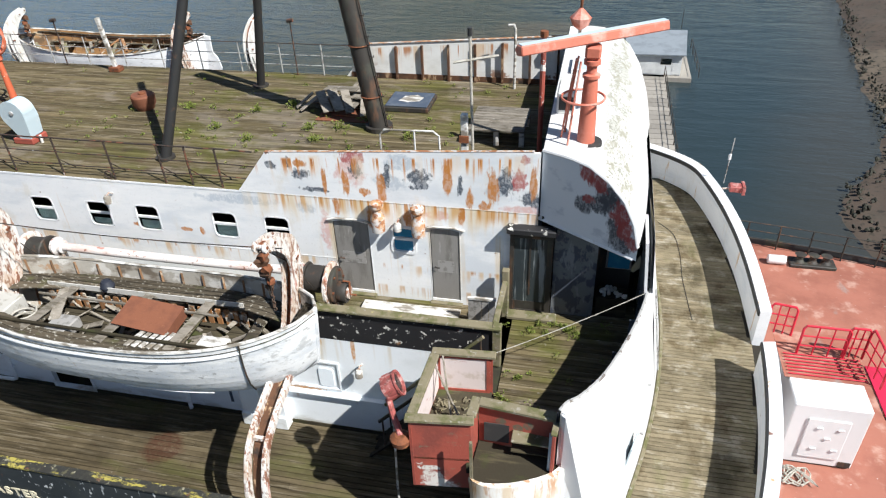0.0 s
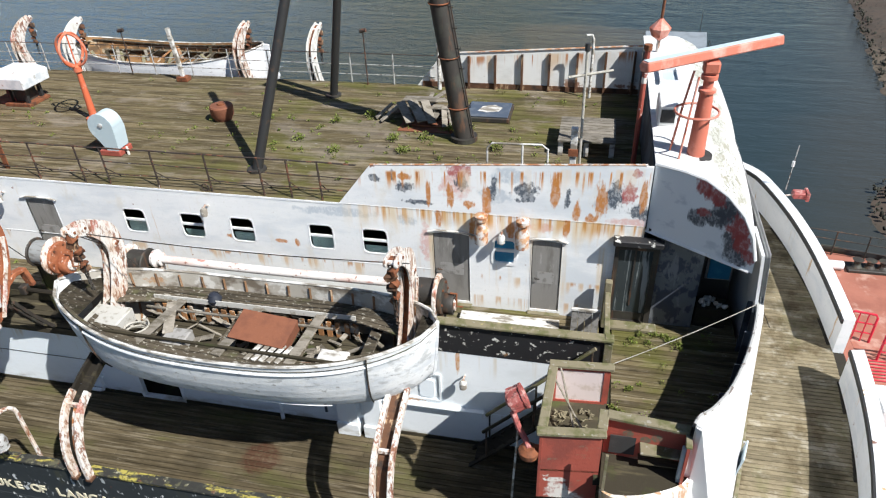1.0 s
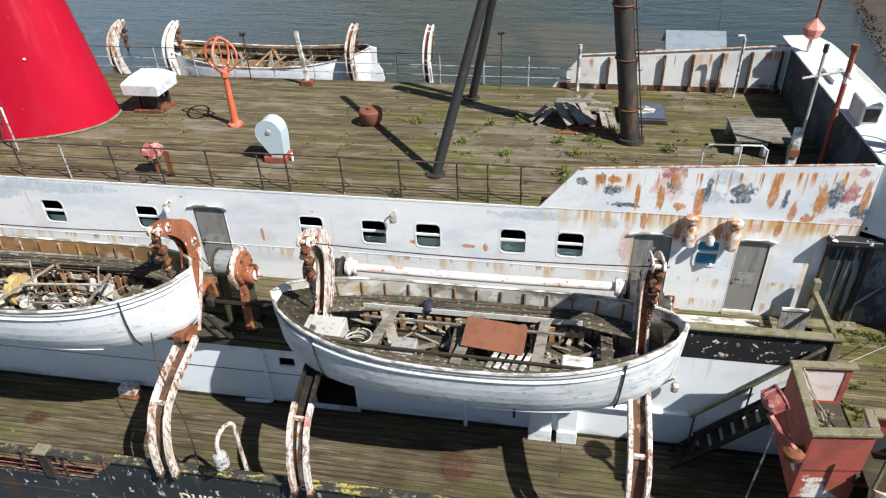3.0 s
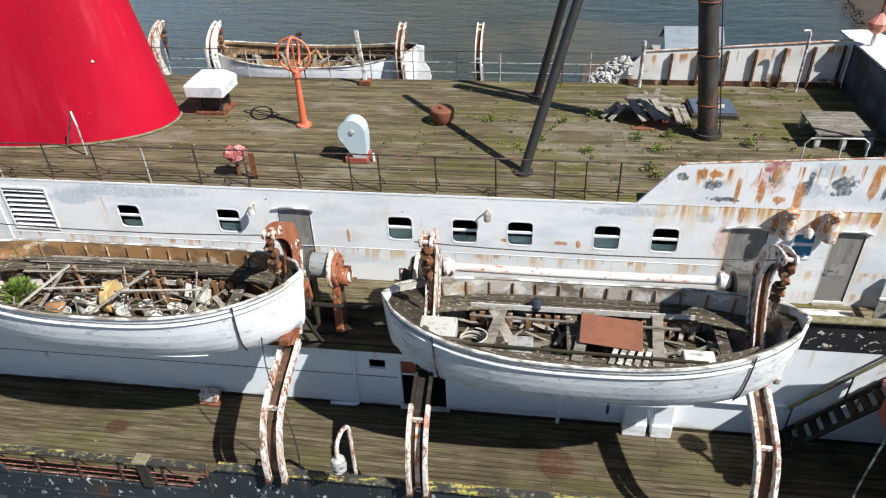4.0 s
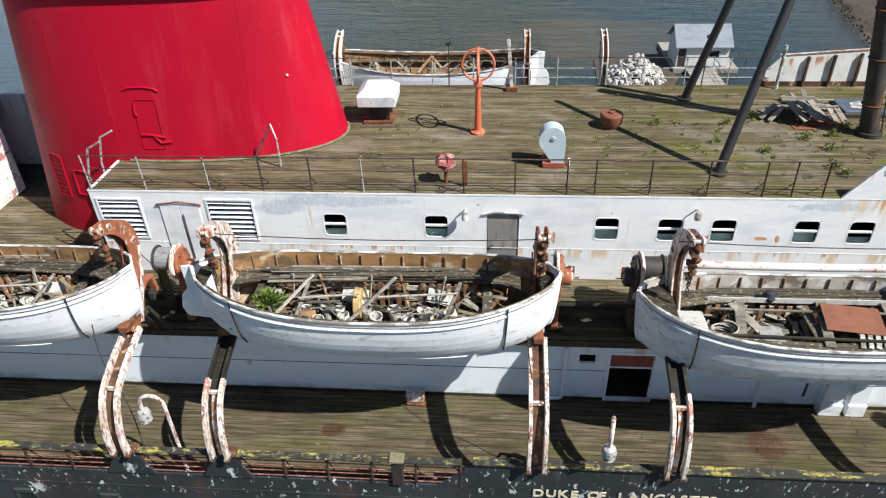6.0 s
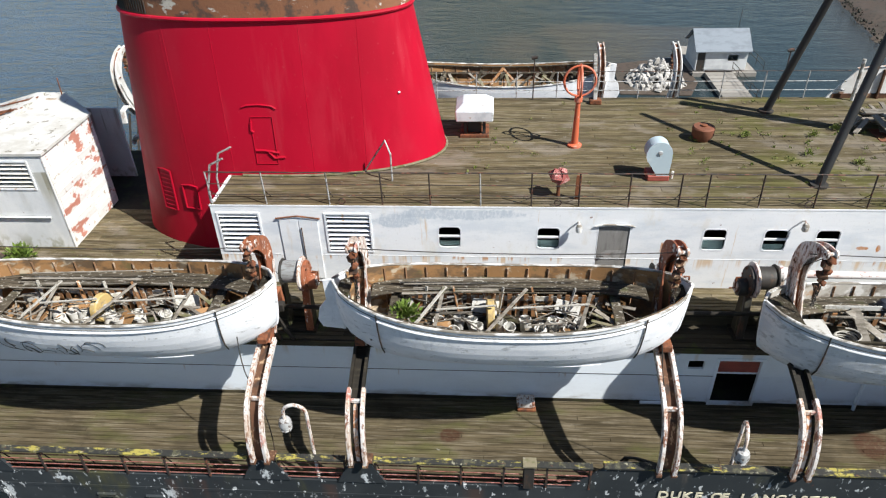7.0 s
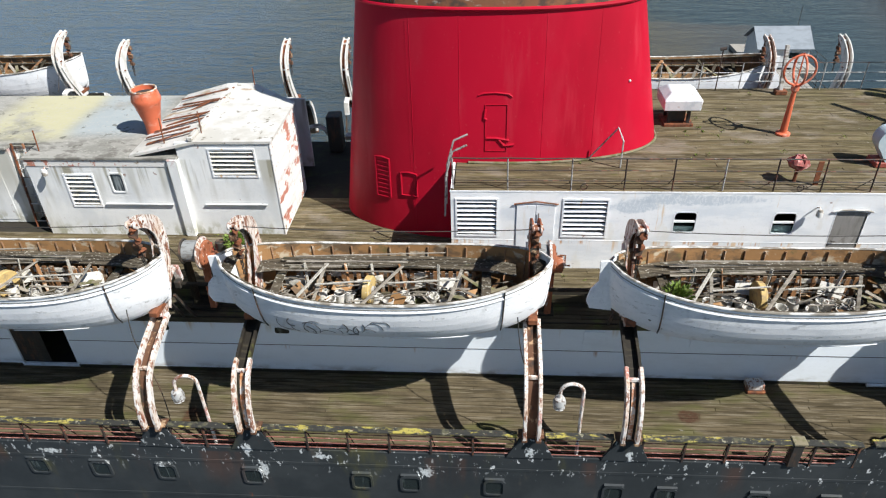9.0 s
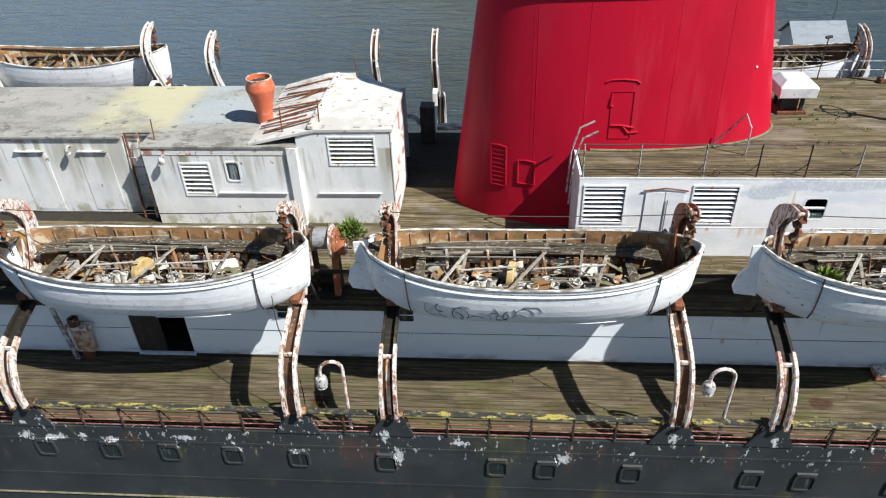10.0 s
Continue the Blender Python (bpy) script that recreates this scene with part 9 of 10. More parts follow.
def bridge_front():
    bm = fresh()
    ys = [5.8 + 11.0 * i / 40 for i in range(41)]
    zs = [Z_LOW - 0.1, 0.5, 1.95]
    rows = []
    for y in ys:
        rows.append([bm.verts.new((front_x(y, z) - o, y, z)) for z in zs for o in (0.0, 0.08)])
    for p, q in zip(rows, rows[1:]):
        for k in (0, 2):
            bm.faces.new((p[k], p[k + 2], q[k + 2], q[k]))
            bm.faces.new((p[k + 1], p[k + 3], q[k + 3], q[k + 1]))
    wall = solid("wall_bridge_front", bm, M["white_clean"], "brilliant white raked front of the bridge", "wall", kind="structure")
    # wheelhouse front above the wing deck, between the wings
    bm = fresh()
    ys = [4.15 + 9.3 * i / 24 for i in range(25)]
    rows = [[bm.verts.new((front_x(y, z) + 0.012 - o, y, z)) for z in (1.95, 3.4, 4.65) for o in (0.0, 0.06)] for y in ys]
    for p, q in zip(rows, rows[1:]):
        for k in (0, 2):
            bm.faces.new((p[k], p[k + 2], q[k + 2], q[k]))
            bm.faces.new((p[k + 1], p[k + 3], q[k + 3], q[k + 1]))
    solid("wall_wheelhouse_front", bm, M["white_clean"], "white raked wheelhouse front", "wall", kind="structure")
    w = thing("window_10", (2.9, 2.7, 0.2), "small window with a pale green frame in the white front", "window", kind="structure")
    part("window_frame", one_box(-0.02, 0.012, -0.28, 0.28, -0.38, 0.38, m=Matrix.Translation((2.735, 2.55, 0.55)) @ pose(0, 0, 0, 0, 8, -16)), M["pale_blue"], w, bevel=0.01)
    part("gutter", one_tube([(front_x(y, Z_LOW) + 0.05, y, Z_LOW + 0.05) for y in [1.4 + 15 * i / 30 for i in range(31)]], 0.05, 6), M["mossy_cap"], wall)
    for y, z in ((4.2, 0.9), (6.2, 1.2), (3.3, 0.3)):
        part("bracket", one_tube([(front_x(y, z), y, z), (front_x(y, z) + 0.07, y, z)], 0.03, 6), M["rail_grey"], wall)
    part("conduit", one_tube([(front_x(6.4, z) + 0.03, 6.4, z) for z in (1.9, 0.8, -0.7)], 0.02, 5), M["rail_grey"], wall)


def wheelhouse_roof():
    prof = [(0.45, 5.95), (1.05, 5.98), (1.48, 5.95), (1.92, 5.76), (2.28, 5.47), (2.54, 5.08), (2.70, 4.62)]
    ys = [4.55 + 9.2 * i / 30 for i in range(31)]
    bm = fresh()
    rows = []
    for y in ys:
        d = abs(y - MID)
        pull = 0.30 * (d / 4.25) ** 4 if y < MID else 0.16 * (d / 4.9) ** 6 - 0.10 * min(1.0, d)
        row = []
        for k, (x, z) in enumerate(prof):
            row.append((x - pull * k / 6, z))
        rows.append([bm.verts.new((x, y, z)) for x, z in row] + [bm.verts.new((x, y, z - 0.08)) for x, z in row[::-1]])
    n = len(prof) * 2
    for p, q in zip(rows, rows[1:]):
        for k in range(n):
            bm.faces.new((p[k], p[(k + 1) % n], q[(k + 1) % n], q[k]))
    bm.faces.new(rows[0])
    bm.faces.new(rows[-1][::-1])
    # the near end runs back to the deckhouse wall on a slant
    for v in bm.verts:
        if v.co.y < 6.0:
            slant = 5.13 - 0.60 * max(0, v.co.x - 0.45)
            v.co.y = slant + (v.co.y - 4.55) / 1.45 * (6.0 - slant)
    solid("roof_wheelhouse", bm, M["white_roof"], "white wheelhouse roof curving down in front, lichen on its edge", "roof", kind="structure", smooth=True)
    # slanting side fascia under the roof edge
    def side_y(x):
        return 5.11 - 0.60 * max(0, x - 0.45)
    top = prof
    bm = fresh()
    vs = []
    for x, z in top:
        xx = x - 0.30 * prof.index((x, z)) / 6 * 1.0
        bot = 4.42 - 0.03 * xx
        vs.append([bm.verts.new((xx, side_y(xx) - o, zz)) for zz in (max(bot, z - 2.2) if z > bot else z - 0.02, z - 0.01) for o in (0.0, 0.05)])
    for p, q in zip(vs, vs[1:]):
        for a, b in ((0, 2), (2, 3), (3, 1), (1, 0)):
            bm.faces.new((p[a], p[b], q[b], q[a]))
    bm.faces.new((vs[0][0], vs[0][1], vs[0][3], vs[0][2]))
    f = solid("wheelhouse_fascia", bm, M["grey_blue"], "pale grey side fascia peeled to black and red lead", "wall", kind="structure")
    part("edge_beading", one_tube([(x - 0.30 * i / 6, side_y(x - 0.05 * i) - 0.03, z + 0.02) for i, (x, z) in enumerate(prof)], 0.035, 6), M["white_clean"], f)
    part("lower_beading", one_tube([(0.42, 5.09, 4.41), (2.34, side_y(2.34) - 0.04, 4.35)], 0.035, 6), M["white"], f)
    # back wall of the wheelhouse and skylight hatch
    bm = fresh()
    # deep shade of this aft face is put into the paint colour
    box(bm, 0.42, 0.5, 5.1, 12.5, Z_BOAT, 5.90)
    solid("wall_wheelhouse_back", bm, M["shaded_peel"], "peeling back wall of the wheelhouse, shade put into its dark colour", "wall", kind="structure")
    h = thing("roof_hatch", (1.0, 9.9, 5.95), "white-rimmed roof hatch with a dark opening", "hatch")
    bm = fresh()
    frame_ring(bm, [(0.72, 9.55), (1.25, 9.55), (1.25, 10.6), (0.72, 10.6)], [(0.80, 9.63), (1.17, 9.63), (1.17, 10.52), (0.80, 10.52)], "z", 5.92, 6.08)
    part("coaming", bm, M["white_clean"], h)
    part("lid", one_box(0.80, 1.17, 9.63, 10.52, 5.97, 6.0), M["pale_blue"], h)


def wing():
    """The near bridge wing: curved front bulwark, open inner shelter and two roofless cabs."""
    path = [(2.72, 6.1), (2.80, 5.2), (2.75, 4.13), (2.43, 2.86), (2.01, 1.80), (1.62, 1.20), (1.38, 0.98), (1.27, 0.78)]
    pts = smooth_path([(x, y, 0) for x, y in path], 5)
    bm = fresh()
    rows = []
    for i, p in enumerate(pts):
        t = (pts[min(i + 1, len(pts) - 1)] - pts[max(i - 1, 0)]).normalized()
        nr = Vector((-t.y, t.x, 0))
        if nr.x < 0:
            nr = -nr
        u = min(1.0, max(0.0, (2.6 - p.y) / 1.9))
        lowx = front_x(p.y, Z_LOW)
        top = 3.42 - 0.12 * u
        out = [p + Vector((0, 0, top)), p + nr * 0.10 + Vector((0, 0, top)), (p + nr * 0.10).lerp(Vector((lowx, p.y, 0)), 0.36) + Vector((0, 0, 1.9)), Vector((lowx, p.y - 0.02 - 0.3 * u, Z_LOW)), Vector((lowx - 0.1, p.y - 0.3 * u, Z_LOW)), p + Vector((0, 0, 1.85))]
        rows.append([bm.verts.new(v) for v in out])
    for p, q in zip(rows, rows[1:]):
        for k in range(6):
            bm.faces.new((p[k], p[(k + 1) % 6], q[(k + 1) % 6], q[k]))
    bm.faces.new(rows[-1])
    w = solid("bulwark_wing", bm, M["white_clean"], "white curved bulwark of the bridge wing", "bulwark", kind="structure", smooth=True)
    rim = [p + Vector((-0.02, 0, 3.43 - 0.12 * min(1.0, max(0.0, (2.6 - p.y) / 1.9)))) for p in pts]
    part("inner_rail", one_tube(rim, 0.035, 6), M["rail_grey"], w)
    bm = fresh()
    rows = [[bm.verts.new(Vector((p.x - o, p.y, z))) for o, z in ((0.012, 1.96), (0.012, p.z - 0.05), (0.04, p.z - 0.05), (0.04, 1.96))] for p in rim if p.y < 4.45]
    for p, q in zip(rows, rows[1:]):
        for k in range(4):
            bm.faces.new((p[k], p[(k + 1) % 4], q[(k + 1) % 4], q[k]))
    part("inner_lining", bm, M["shaded_peel"], w, "black-painted inner lining")
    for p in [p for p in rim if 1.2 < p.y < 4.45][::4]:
        part("stay_bracket", one_box(p.x - 0.16, p.x - 0.04, p.y - 0.015, p.y + 0.015, 1.96, p.z - 0.10), M["shaded_peel"], w)
    bm = fresh()
    ends = [Vector((1.29, 0.74, 3.26)), Vector((1.36, 0.68, 1.98)), Vector((1.54, 0.36, Z_LOW)), out[3] + Vector((0.01, -0.06, 0)), out[2] + Vector((0.01, -0.06, 0)), out[1] + Vector((0.0, -0.06, -0.03))]
    near, back = [bm.verts.new(v) for v in ends], [bm.verts.new(v + Vector((0.0, 0.06, 0.0))) for v in ends]
    bm.faces.new(near)
    bm.faces.new(back[::-1])
    for k in range(6):
        bm.faces.new((near[k], back[k], back[(k + 1) % 6], near[(k + 1) % 6]))
    part("end_plate", bm, M["white_clean"], w)
    # mirrored far wing, plain
    bm = fresh()
    rows = []
    for i, p in enumerate(pts):
        q = Vector((p.x, 2 * MID - p.y, 0))
        rows.append([bm.verts.new(q + Vector((o, 0, z))) for o, z in ((0, Z_LOW), (0, 2.97), (-0.1, 2.97), (-0.1, Z_LOW))])
    for p, q in zip(rows, rows[1:]):
        for k in range(4):
            bm.faces.new((p[k], p[(k + 1) % 4], q[(k + 1) % 4], q[k]))
    solid("bulwark_wing_far", bm, M["white_clean"], "white curved bulwark of the far bridge wing", "bulwark", kind="structure", smooth=True)
    bm = fresh()
    prism(bm, [(-0.3, 3.05), (-0.3, 0.5), (1.2, 0.85), (1.55, 1.22), (1.96, 1.82), (2.38, 2.86), (2.68, 4.13), (2.66, 7.0), (0.42, 7.0), (0.42, 5.0), (-0.3, 5.0)], "z", 1.70, Z_BOAT - 0.035)
    solid("wing_deck", bm, M["caulk"], "bridge wing deck laid with mossy planks", "deck", kind="structure")
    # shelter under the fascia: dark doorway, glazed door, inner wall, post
    # shelter wall and ceiling carry the inside darkness in their colour
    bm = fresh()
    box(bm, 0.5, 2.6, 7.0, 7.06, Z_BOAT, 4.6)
    solid("wall_shelter", bm, M["painted_dark"], "inner wall of the wing shelter, darkness put into its colour", "wall", kind="structure")
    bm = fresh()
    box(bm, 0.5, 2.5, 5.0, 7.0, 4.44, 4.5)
    solid("ceiling_shelter", bm, M["painted_dark"], "ceiling of the wing shelter, darkness put into its colour", "ceiling", kind="structure")
    bm = fresh()
    n = 8
    rows = []
    for i in range(n + 1):
        y = 4.12 + 1.1 * i / n
        rows.append([bm.verts.new((front_x(y, z) - 0.10 - o, y, z)) for o, z in ((0, 2.9), (0, 4.62), (0.06, 4.62), (0.06, 2.9))])
    for p, q in zip(rows, rows[1:]):
        for k in range(4):
            bm.faces.new((p[k], p[(k + 1) % 4], q[(k + 1) % 4], q[k]))
    bm.faces.new(rows[0])
    bm.faces.new(rows[-1])
    solid("wall_shelter_front", bm, M["white_clean"], "white front wall closing the wing shelter", "wall", kind="structure")
    d = thing("door_9", (-0.1, 5.0, Z_BOAT), "tall glazed wheelhouse door with peeling frame", "door", kind="structure")
    bm = fresh()
    frame_ring(bm, [(-0.14, Z_BOAT - 0.02), (0.78, Z_BOAT - 0.02), (0.78, 4.12), (-0.14, 4.12)], [(-0.05, Z_BOAT + 0.12), (0.66, Z_BOAT + 0.12), (0.66, 4.0), (-0.05, 4.0)], "y", 4.88, 4.98)
    part("door_frame", bm, M["steel_black"], d)
    part("pane", one_box(-0.05, 0.66, 4.92, 4.93, 2.3, 3.98), M["streaky_glass"], d)
    part("panel", one_box(-0.05, 0.66, 4.91, 4.95, Z_BOAT + 0.12, 2.3), M["steel_black"], d)
    part("pipe_frame", one_box(0.28, 0.32, 4.90, 4.95, 2.5, 3.98), M["steel_black"], d)
    part("door_hood", one_box(-0.2, 0.84, 4.72, 4.98, 4.16, 4.30), M["black_band"], d, bevel=0.02)
    part("sill", one_box(-0.16, 0.95, 4.62, 4.9, Z_BOAT, Z_BOAT + 0.10), M["mossy_cap"], d, bevel=0.02)
    bm = fresh()
    box(bm, 0.80, 1.72, 5.02, 5.08, Z_BOAT, 4.4)
    solid("shelter_partition", bm, M["grey_peel"], "dark weathered partition in the wing shelter", "wall", kind="structure")
    c = thing("blue_panel", (2.0, 5.65, Z_BOAT), "bright blue panel inside the wing shelter", "panel")
    part("board", one_box(1.97, 2.44, 5.56, 5.60, 2.98, 3.50), M["blue_paint"], c, bevel=0.01)
    part("backboard", one_box(1.74, 2.49, 5.66, 5.70, Z_BOAT, 4.4), M["steel_black"], c)
    part("frame", one_box(1.93, 2.48, 5.60, 5.66, 2.94, 3.54), M["door_plate"], c)
    s = thing("rag_heap", (2.0, 5.3, Z_BOAT), "heap of pale rubbish on a ledge in the shelter", "debris")
    part("ledge", one_box(1.78, 2.46, 5.10, 5.55, Z_BOAT, 2.45), M["dark_timber"], s)
    rng = random.Random(17)
    for k in range(12):
        bm = fresh()
        stone(bm, (1.9 + rng.uniform(0, 0.5), 5.18 + rng.uniform(0, 0.3), 2.50), 0.08, rng)
        part("rag", bm, M["bucket"], s)
    g = thing("plank_gate", (-0.62, 4.3, Z_BOAT), "grey plank gate panel with a pale top rail", "gate")
    for k in range(4):
        part("board", one_box(-0.94 + 0.15 * k, -0.80 + 0.15 * k, 4.20, 4.23, Z_BOAT, 2.74), M["door_plate"], g)
    part("top_rail", one_box(-0.96, -0.33, 4.18, 4.25, 2.74, 2.81), M["boat_rail"], g, bevel=0.01)
    p = thing("shelter_post", (-0.18, 4.75, Z_BOAT), "mossy timber post beside the wheelhouse door", "post")
    part("post", one_box(-0.28, -0.12, 4.66, 4.82, Z_BOAT, 3.25), M["mossy_cap"], p, bevel=0.02)
    part("rail", one_box(-0.26, -0.14, 3.2, 4.66, 2.9, 3.0), M["mossy_cap"], p, bevel=0.015)
    b = thing("white_step", (-2.3, 4.45, Z_BOAT), "long white-painted step board before the doors", "step")
    part("board", one_box(-3.5, -1.2, 4.25, 4.62, Z_BOAT + 0.06, Z_BOAT + 0.14), M["boat_rail"], b, bevel=0.015)
    for x in (-3.2, -2.3, -1.4):
        part("bearer", one_box(x - 0.05, x + 0.05, 4.28, 4.6, Z_BOAT, Z_BOAT + 0.06), M["dark_timber"], b)
    # two roofless wing cabs under a common timber capping
    cab = thing("wing_cab", (-0.75, 1.4, Z_BOAT), "roofless bridge wing cab with pale lining and mossy capping", "wing cab", "wing cabs")
    t = 0.05
    quad = [(-1.30, 0.45), (-0.22, 0.58), (-0.10, 2.32), (-1.22, 2.24)]
    lab = ("outer_wall", "side_wall", "inner_wall", "aft_wall")
    for k in range(4):
        (xa, ya), (xb, yb) = quad[k], quad[(k + 1) % 4]
        dx, dy = xb - xa, yb - ya
        l = math.hypot(dx, dy)
        m = Matrix.Translation((xa, ya, 0)) @ pose(0, 0, 0, 0, 0, math.degrees(math.atan2(dy, dx)))
        if k == 1:
            l = 0.52
        wall = part(lab[k], one_box(0, l, 0.0, t, 1.2 if k in (0, 3) else 1.7, 2.93, m=m), M["red_lead"], cab)
        part("lining", one_box(t, l - t, t, t + 0.012, 2.06, 2.86, m=m), M["pink_lining"], wall)
        if k == 2:
            for a, b, za, zb in ((t, t + 0.07, 2.0, 2.9), (l - t - 0.05, l - t, 2.0, 2.9), (t + 0.07, l - t - 0.05, 2.0, 2.06), (t + 0.07, l - t - 0.05, 2.86, 2.9)):
                part("edge_trim", one_box(a, b, t, t + 0.03, za, zb, m=m), M["red_lead"], wall)
        part("capping", one_box(*((-0.06, l + 0.06) if k % 2 == 0 else (0.125, l - (0.125 if k == 3 else -0.06))), -0.06, 0.12, 2.93, 3.01, m=m), M["mossy_cap"], cab, bevel=0.015)
    bm = fresh()
    prism(bm, quad, "z", 1.95, 2.0)
    part("floor", bm, M["dark_timber"], cab)
    cab2 = thing("wing_cab", (0.5, 0.7, Z_BOAT), "roofless red-painted outer wing cab with broken shelves", "wing cab", "wing cabs")
    quad2 = [(-0.16, 0.12), (1.22, 0.55), (1.26, 0.98), (-0.16, 1.12)]
    for k in range(4):
        (xa, ya), (xb, yb) = quad2[k], quad2[(k + 1) % 4]
        dx, dy = xb - xa, yb - ya
        l = math.hypot(dx, dy)
        m = Matrix.Translation((xa, ya, 0)) @ pose(0, 0, 0, 0, 0, math.degrees(math.atan2(dy, dx)))
        if k in (1, 2):
            part(lab[k], one_box(0, l, 0.0, t, 1.0, 2.93, m=m), M["red_lead"], cab2)
        if k in (2,):
            part("capping", one_box(0.0, l + 0.0, -0.06, 0.14, 2.93, 3.01, m=m), M["mossy_cap"], cab2, bevel=0.015)
        if k == 1:
            part("capping", one_box(0, l, -0.03, 0.08, 2.93, 2.98, m=m), M["mossy_cap"], cab2, bevel=0.01)
    part("shelf", one_box(0.46, 1.18, 0.74, 1.02, 2.40, 2.45), M["mossy_cap"], cab2, bevel=0.01)
    part("shelf", one_box(0.46, 1.18, 0.78, 1.02, 2.12, 2.15), M["dark_timber"], cab2)
    # near-black sheet stands in for the dark hole
    part("opening", one_box(-0.06, 0.42, 1.015, 1.03, 2.06, 2.52), M["painted_dark"], cab2)
    part("upright", one_box(1.12, 1.18, 0.62, 0.70, 1.97, 2.85), M["pale_blue"], cab2)
    edge = smooth_path([(-0.20, 0.20, 0), (0.05, 0.12, 0), (0.45, 0.18, 0), (0.85, 0.34, 0), (1.18, 0.54, 0), (1.34, 0.75, 0), (1.34, 0.98, 0)], 4)
    bm = fresh()
    rows = [[bm.verts.new((p.x + o * 0.08, p.y - o * 0.08, z)) for o, z in ((0, 1.96), (0, 2.02), (1, 2.02), (2.6, Z_LOW), (2.4, Z_LOW))] for p in edge]
    for p, q in zip(rows, rows[1:]):
        for k in range(5):
            bm.faces.new((p[k], q[k], q[(k + 1) % 5], p[(k + 1) % 5]))
    part("curved_skirt", bm, M["skirt"], cab2, "white curved plating streaked with rust", smooth=True)
    bm = fresh()
    prism(bm, [(p.x, p.y) for p in edge] + [(1.26, 1.05), (-0.16, 1.10)], "z", 1.92, 1.97)
    part("floor", bm, M["dark_timber"], cab2)
    part("corner_post", one_box(-0.17, -0.12, 0.16, 0.21, 1.97, 2.93), M["mossy_cap"], cab2)
    bm = fresh()
    rng = random.Random(3)
    for k in range(110):
        m = Matrix.Translation((rng.uniform(-1.1, -0.35), rng.uniform(0.75, 2.0), 2.06)) @ Euler((rng.uniform(-0.6, 0.6), rng.uniform(-0.6, 0.6), rng.uniform(0, 6))).to_matrix().to_4x4()
        box(bm, -0.05, 0.05, -0.012, 0.012, -0.006, 0.006, m=m)
    leafy(bm, (-0.6, 0.85, 2.02), 0.16, 160, rng, 0.012)
    solid("cab_litter", bm, M["mossy_cap"], "weeds and splinters on the cab floor", "debris", kind="stuff")
    p = thing("brass_pot", (-0.35, 0.95, 2.0), "tarnished brass bowl on the cab floor", "bowl")
    bm = fresh()
    lathe(bm, (-0.38, 0.95, 2.02), [(0.10, 0), (0.16, 0.05), (0.17, 0.14), (0.14, 0.15), (0.12, 0.06)], "z", 18)
    part("bowl", bm, M["yellow_old"], p, smooth=True)
    for a, b in (((-1.15, 1.9, 2.9), (-0.35, 1.0, 2.1)), ((-1.05, 2.15, 2.95), (-0.6, 0.9, 2.1))):
        lumber("pole", a, b, 0.035, 0.03, "grey_timber", "thin grey lath leaning in the cab")
    st = thing("deck_ladder", (-2.9, 2.7, Z_LOW), "dark steep ladder with mossy hand rails up to the wing deck", "ladder")
    foot, head = Vector((-2.95, 0, Z_LOW)), Vector((-0.40, 0, Z_BOAT))
    for y in (2.46, 2.96):
        bm = fresh()
        band(bm, [foot + Vector((0, y, 0)), head + Vector((0, y, 0))], 0.03, 0.16)
        part("stile", bm, M["near_black"], st)
        up = Vector((0, y, 0.86))
        part("hand_rail", one_tube([foot.lerp(head, 0.12) + up, foot.lerp(head, 0.6) + up, head + up], 0.04, 7), M["mossy_cap" if y > 2.7 else "near_black"], st)
        for f in (0.15, 0.55, 0.98):
            p = foot.lerp(head, f) + Vector((0, y, 0))
            part("stanchion", one_tube([p, p + Vector((0, 0, 0.86))], 0.022, 6), M["steel_black"], st)
    for k in range(1, 12):
        p = foot.lerp(head, k / 12)
        part("tread", one_box(p.x - 0.10, p.x + 0.10, 2.48, 2.94, p.z - 0.02, p.z + 0.02), M["near_black"], st)
    guy = Vector((-0.12, 2.62, 2.72)), Vector((2.68, 4.1, 3.44))
    solid("wing_line", one_tube([guy[0].lerp(guy[1], i / 8) - Vector((0, 0, 0.2 * (i / 8) * (1 - i / 8))) for i in range(9)], 0.009, 5), M["rope"], "pale line stretched across the wing deck", "line", at=guy[0])
    # searchlight on its bracket aft of the cab
    s = thing("searchlight", (-1.4, 0.55, 2.3), "pink-red searchlight hanging from a bent bracket", "searchlight")
    ax = Vector((0.85, 0.28, 0.42)).normalized()
    q = ax.to_track_quat("Z", "Y").to_matrix().to_4x4()
    cm = Matrix.Translation((-1.78, 1.20, 2.95)) @ q @ Matrix.Diagonal((0.74, 0.74, 0.74, 1))
    bm = fresh()
    lathe(bm, (0, 0, 0), [(0.10, -0.30), (0.24, -0.24), (0.30, -0.05), (0.30, 0.14), (0.34, 0.15), (0.34, 0.20), (0.28, 0.20), (0.26, 0.08), (0.05, 0.05)], "z", 24)
    bmesh.ops.transform(bm, matrix=cm, verts=bm.verts)
    body = part("housing", bm, M["pink_red"], s, smooth=True)
    bm = fresh()
    lathe(bm, (0, 0, 0), [(0.02, 0.10), (0.27, 0.12), (0.27, 0.13), (0.02, 0.14)], "z", 24)
    bmesh.ops.transform(bm, matrix=cm, verts=bm.verts)
    part("lens", bm, M["dark_glass"], body, smooth=True)
    for k in range(9):
        bm = fresh()
        th = 2 * math.pi * k / 9
        box(bm, 0.29 * math.cos(th) - 0.03, 0.29 * math.cos(th) + 0.03, 0.29 * math.sin(th) - 0.03, 0.29 * math.sin(th) + 0.03, -0.2, 0.12)
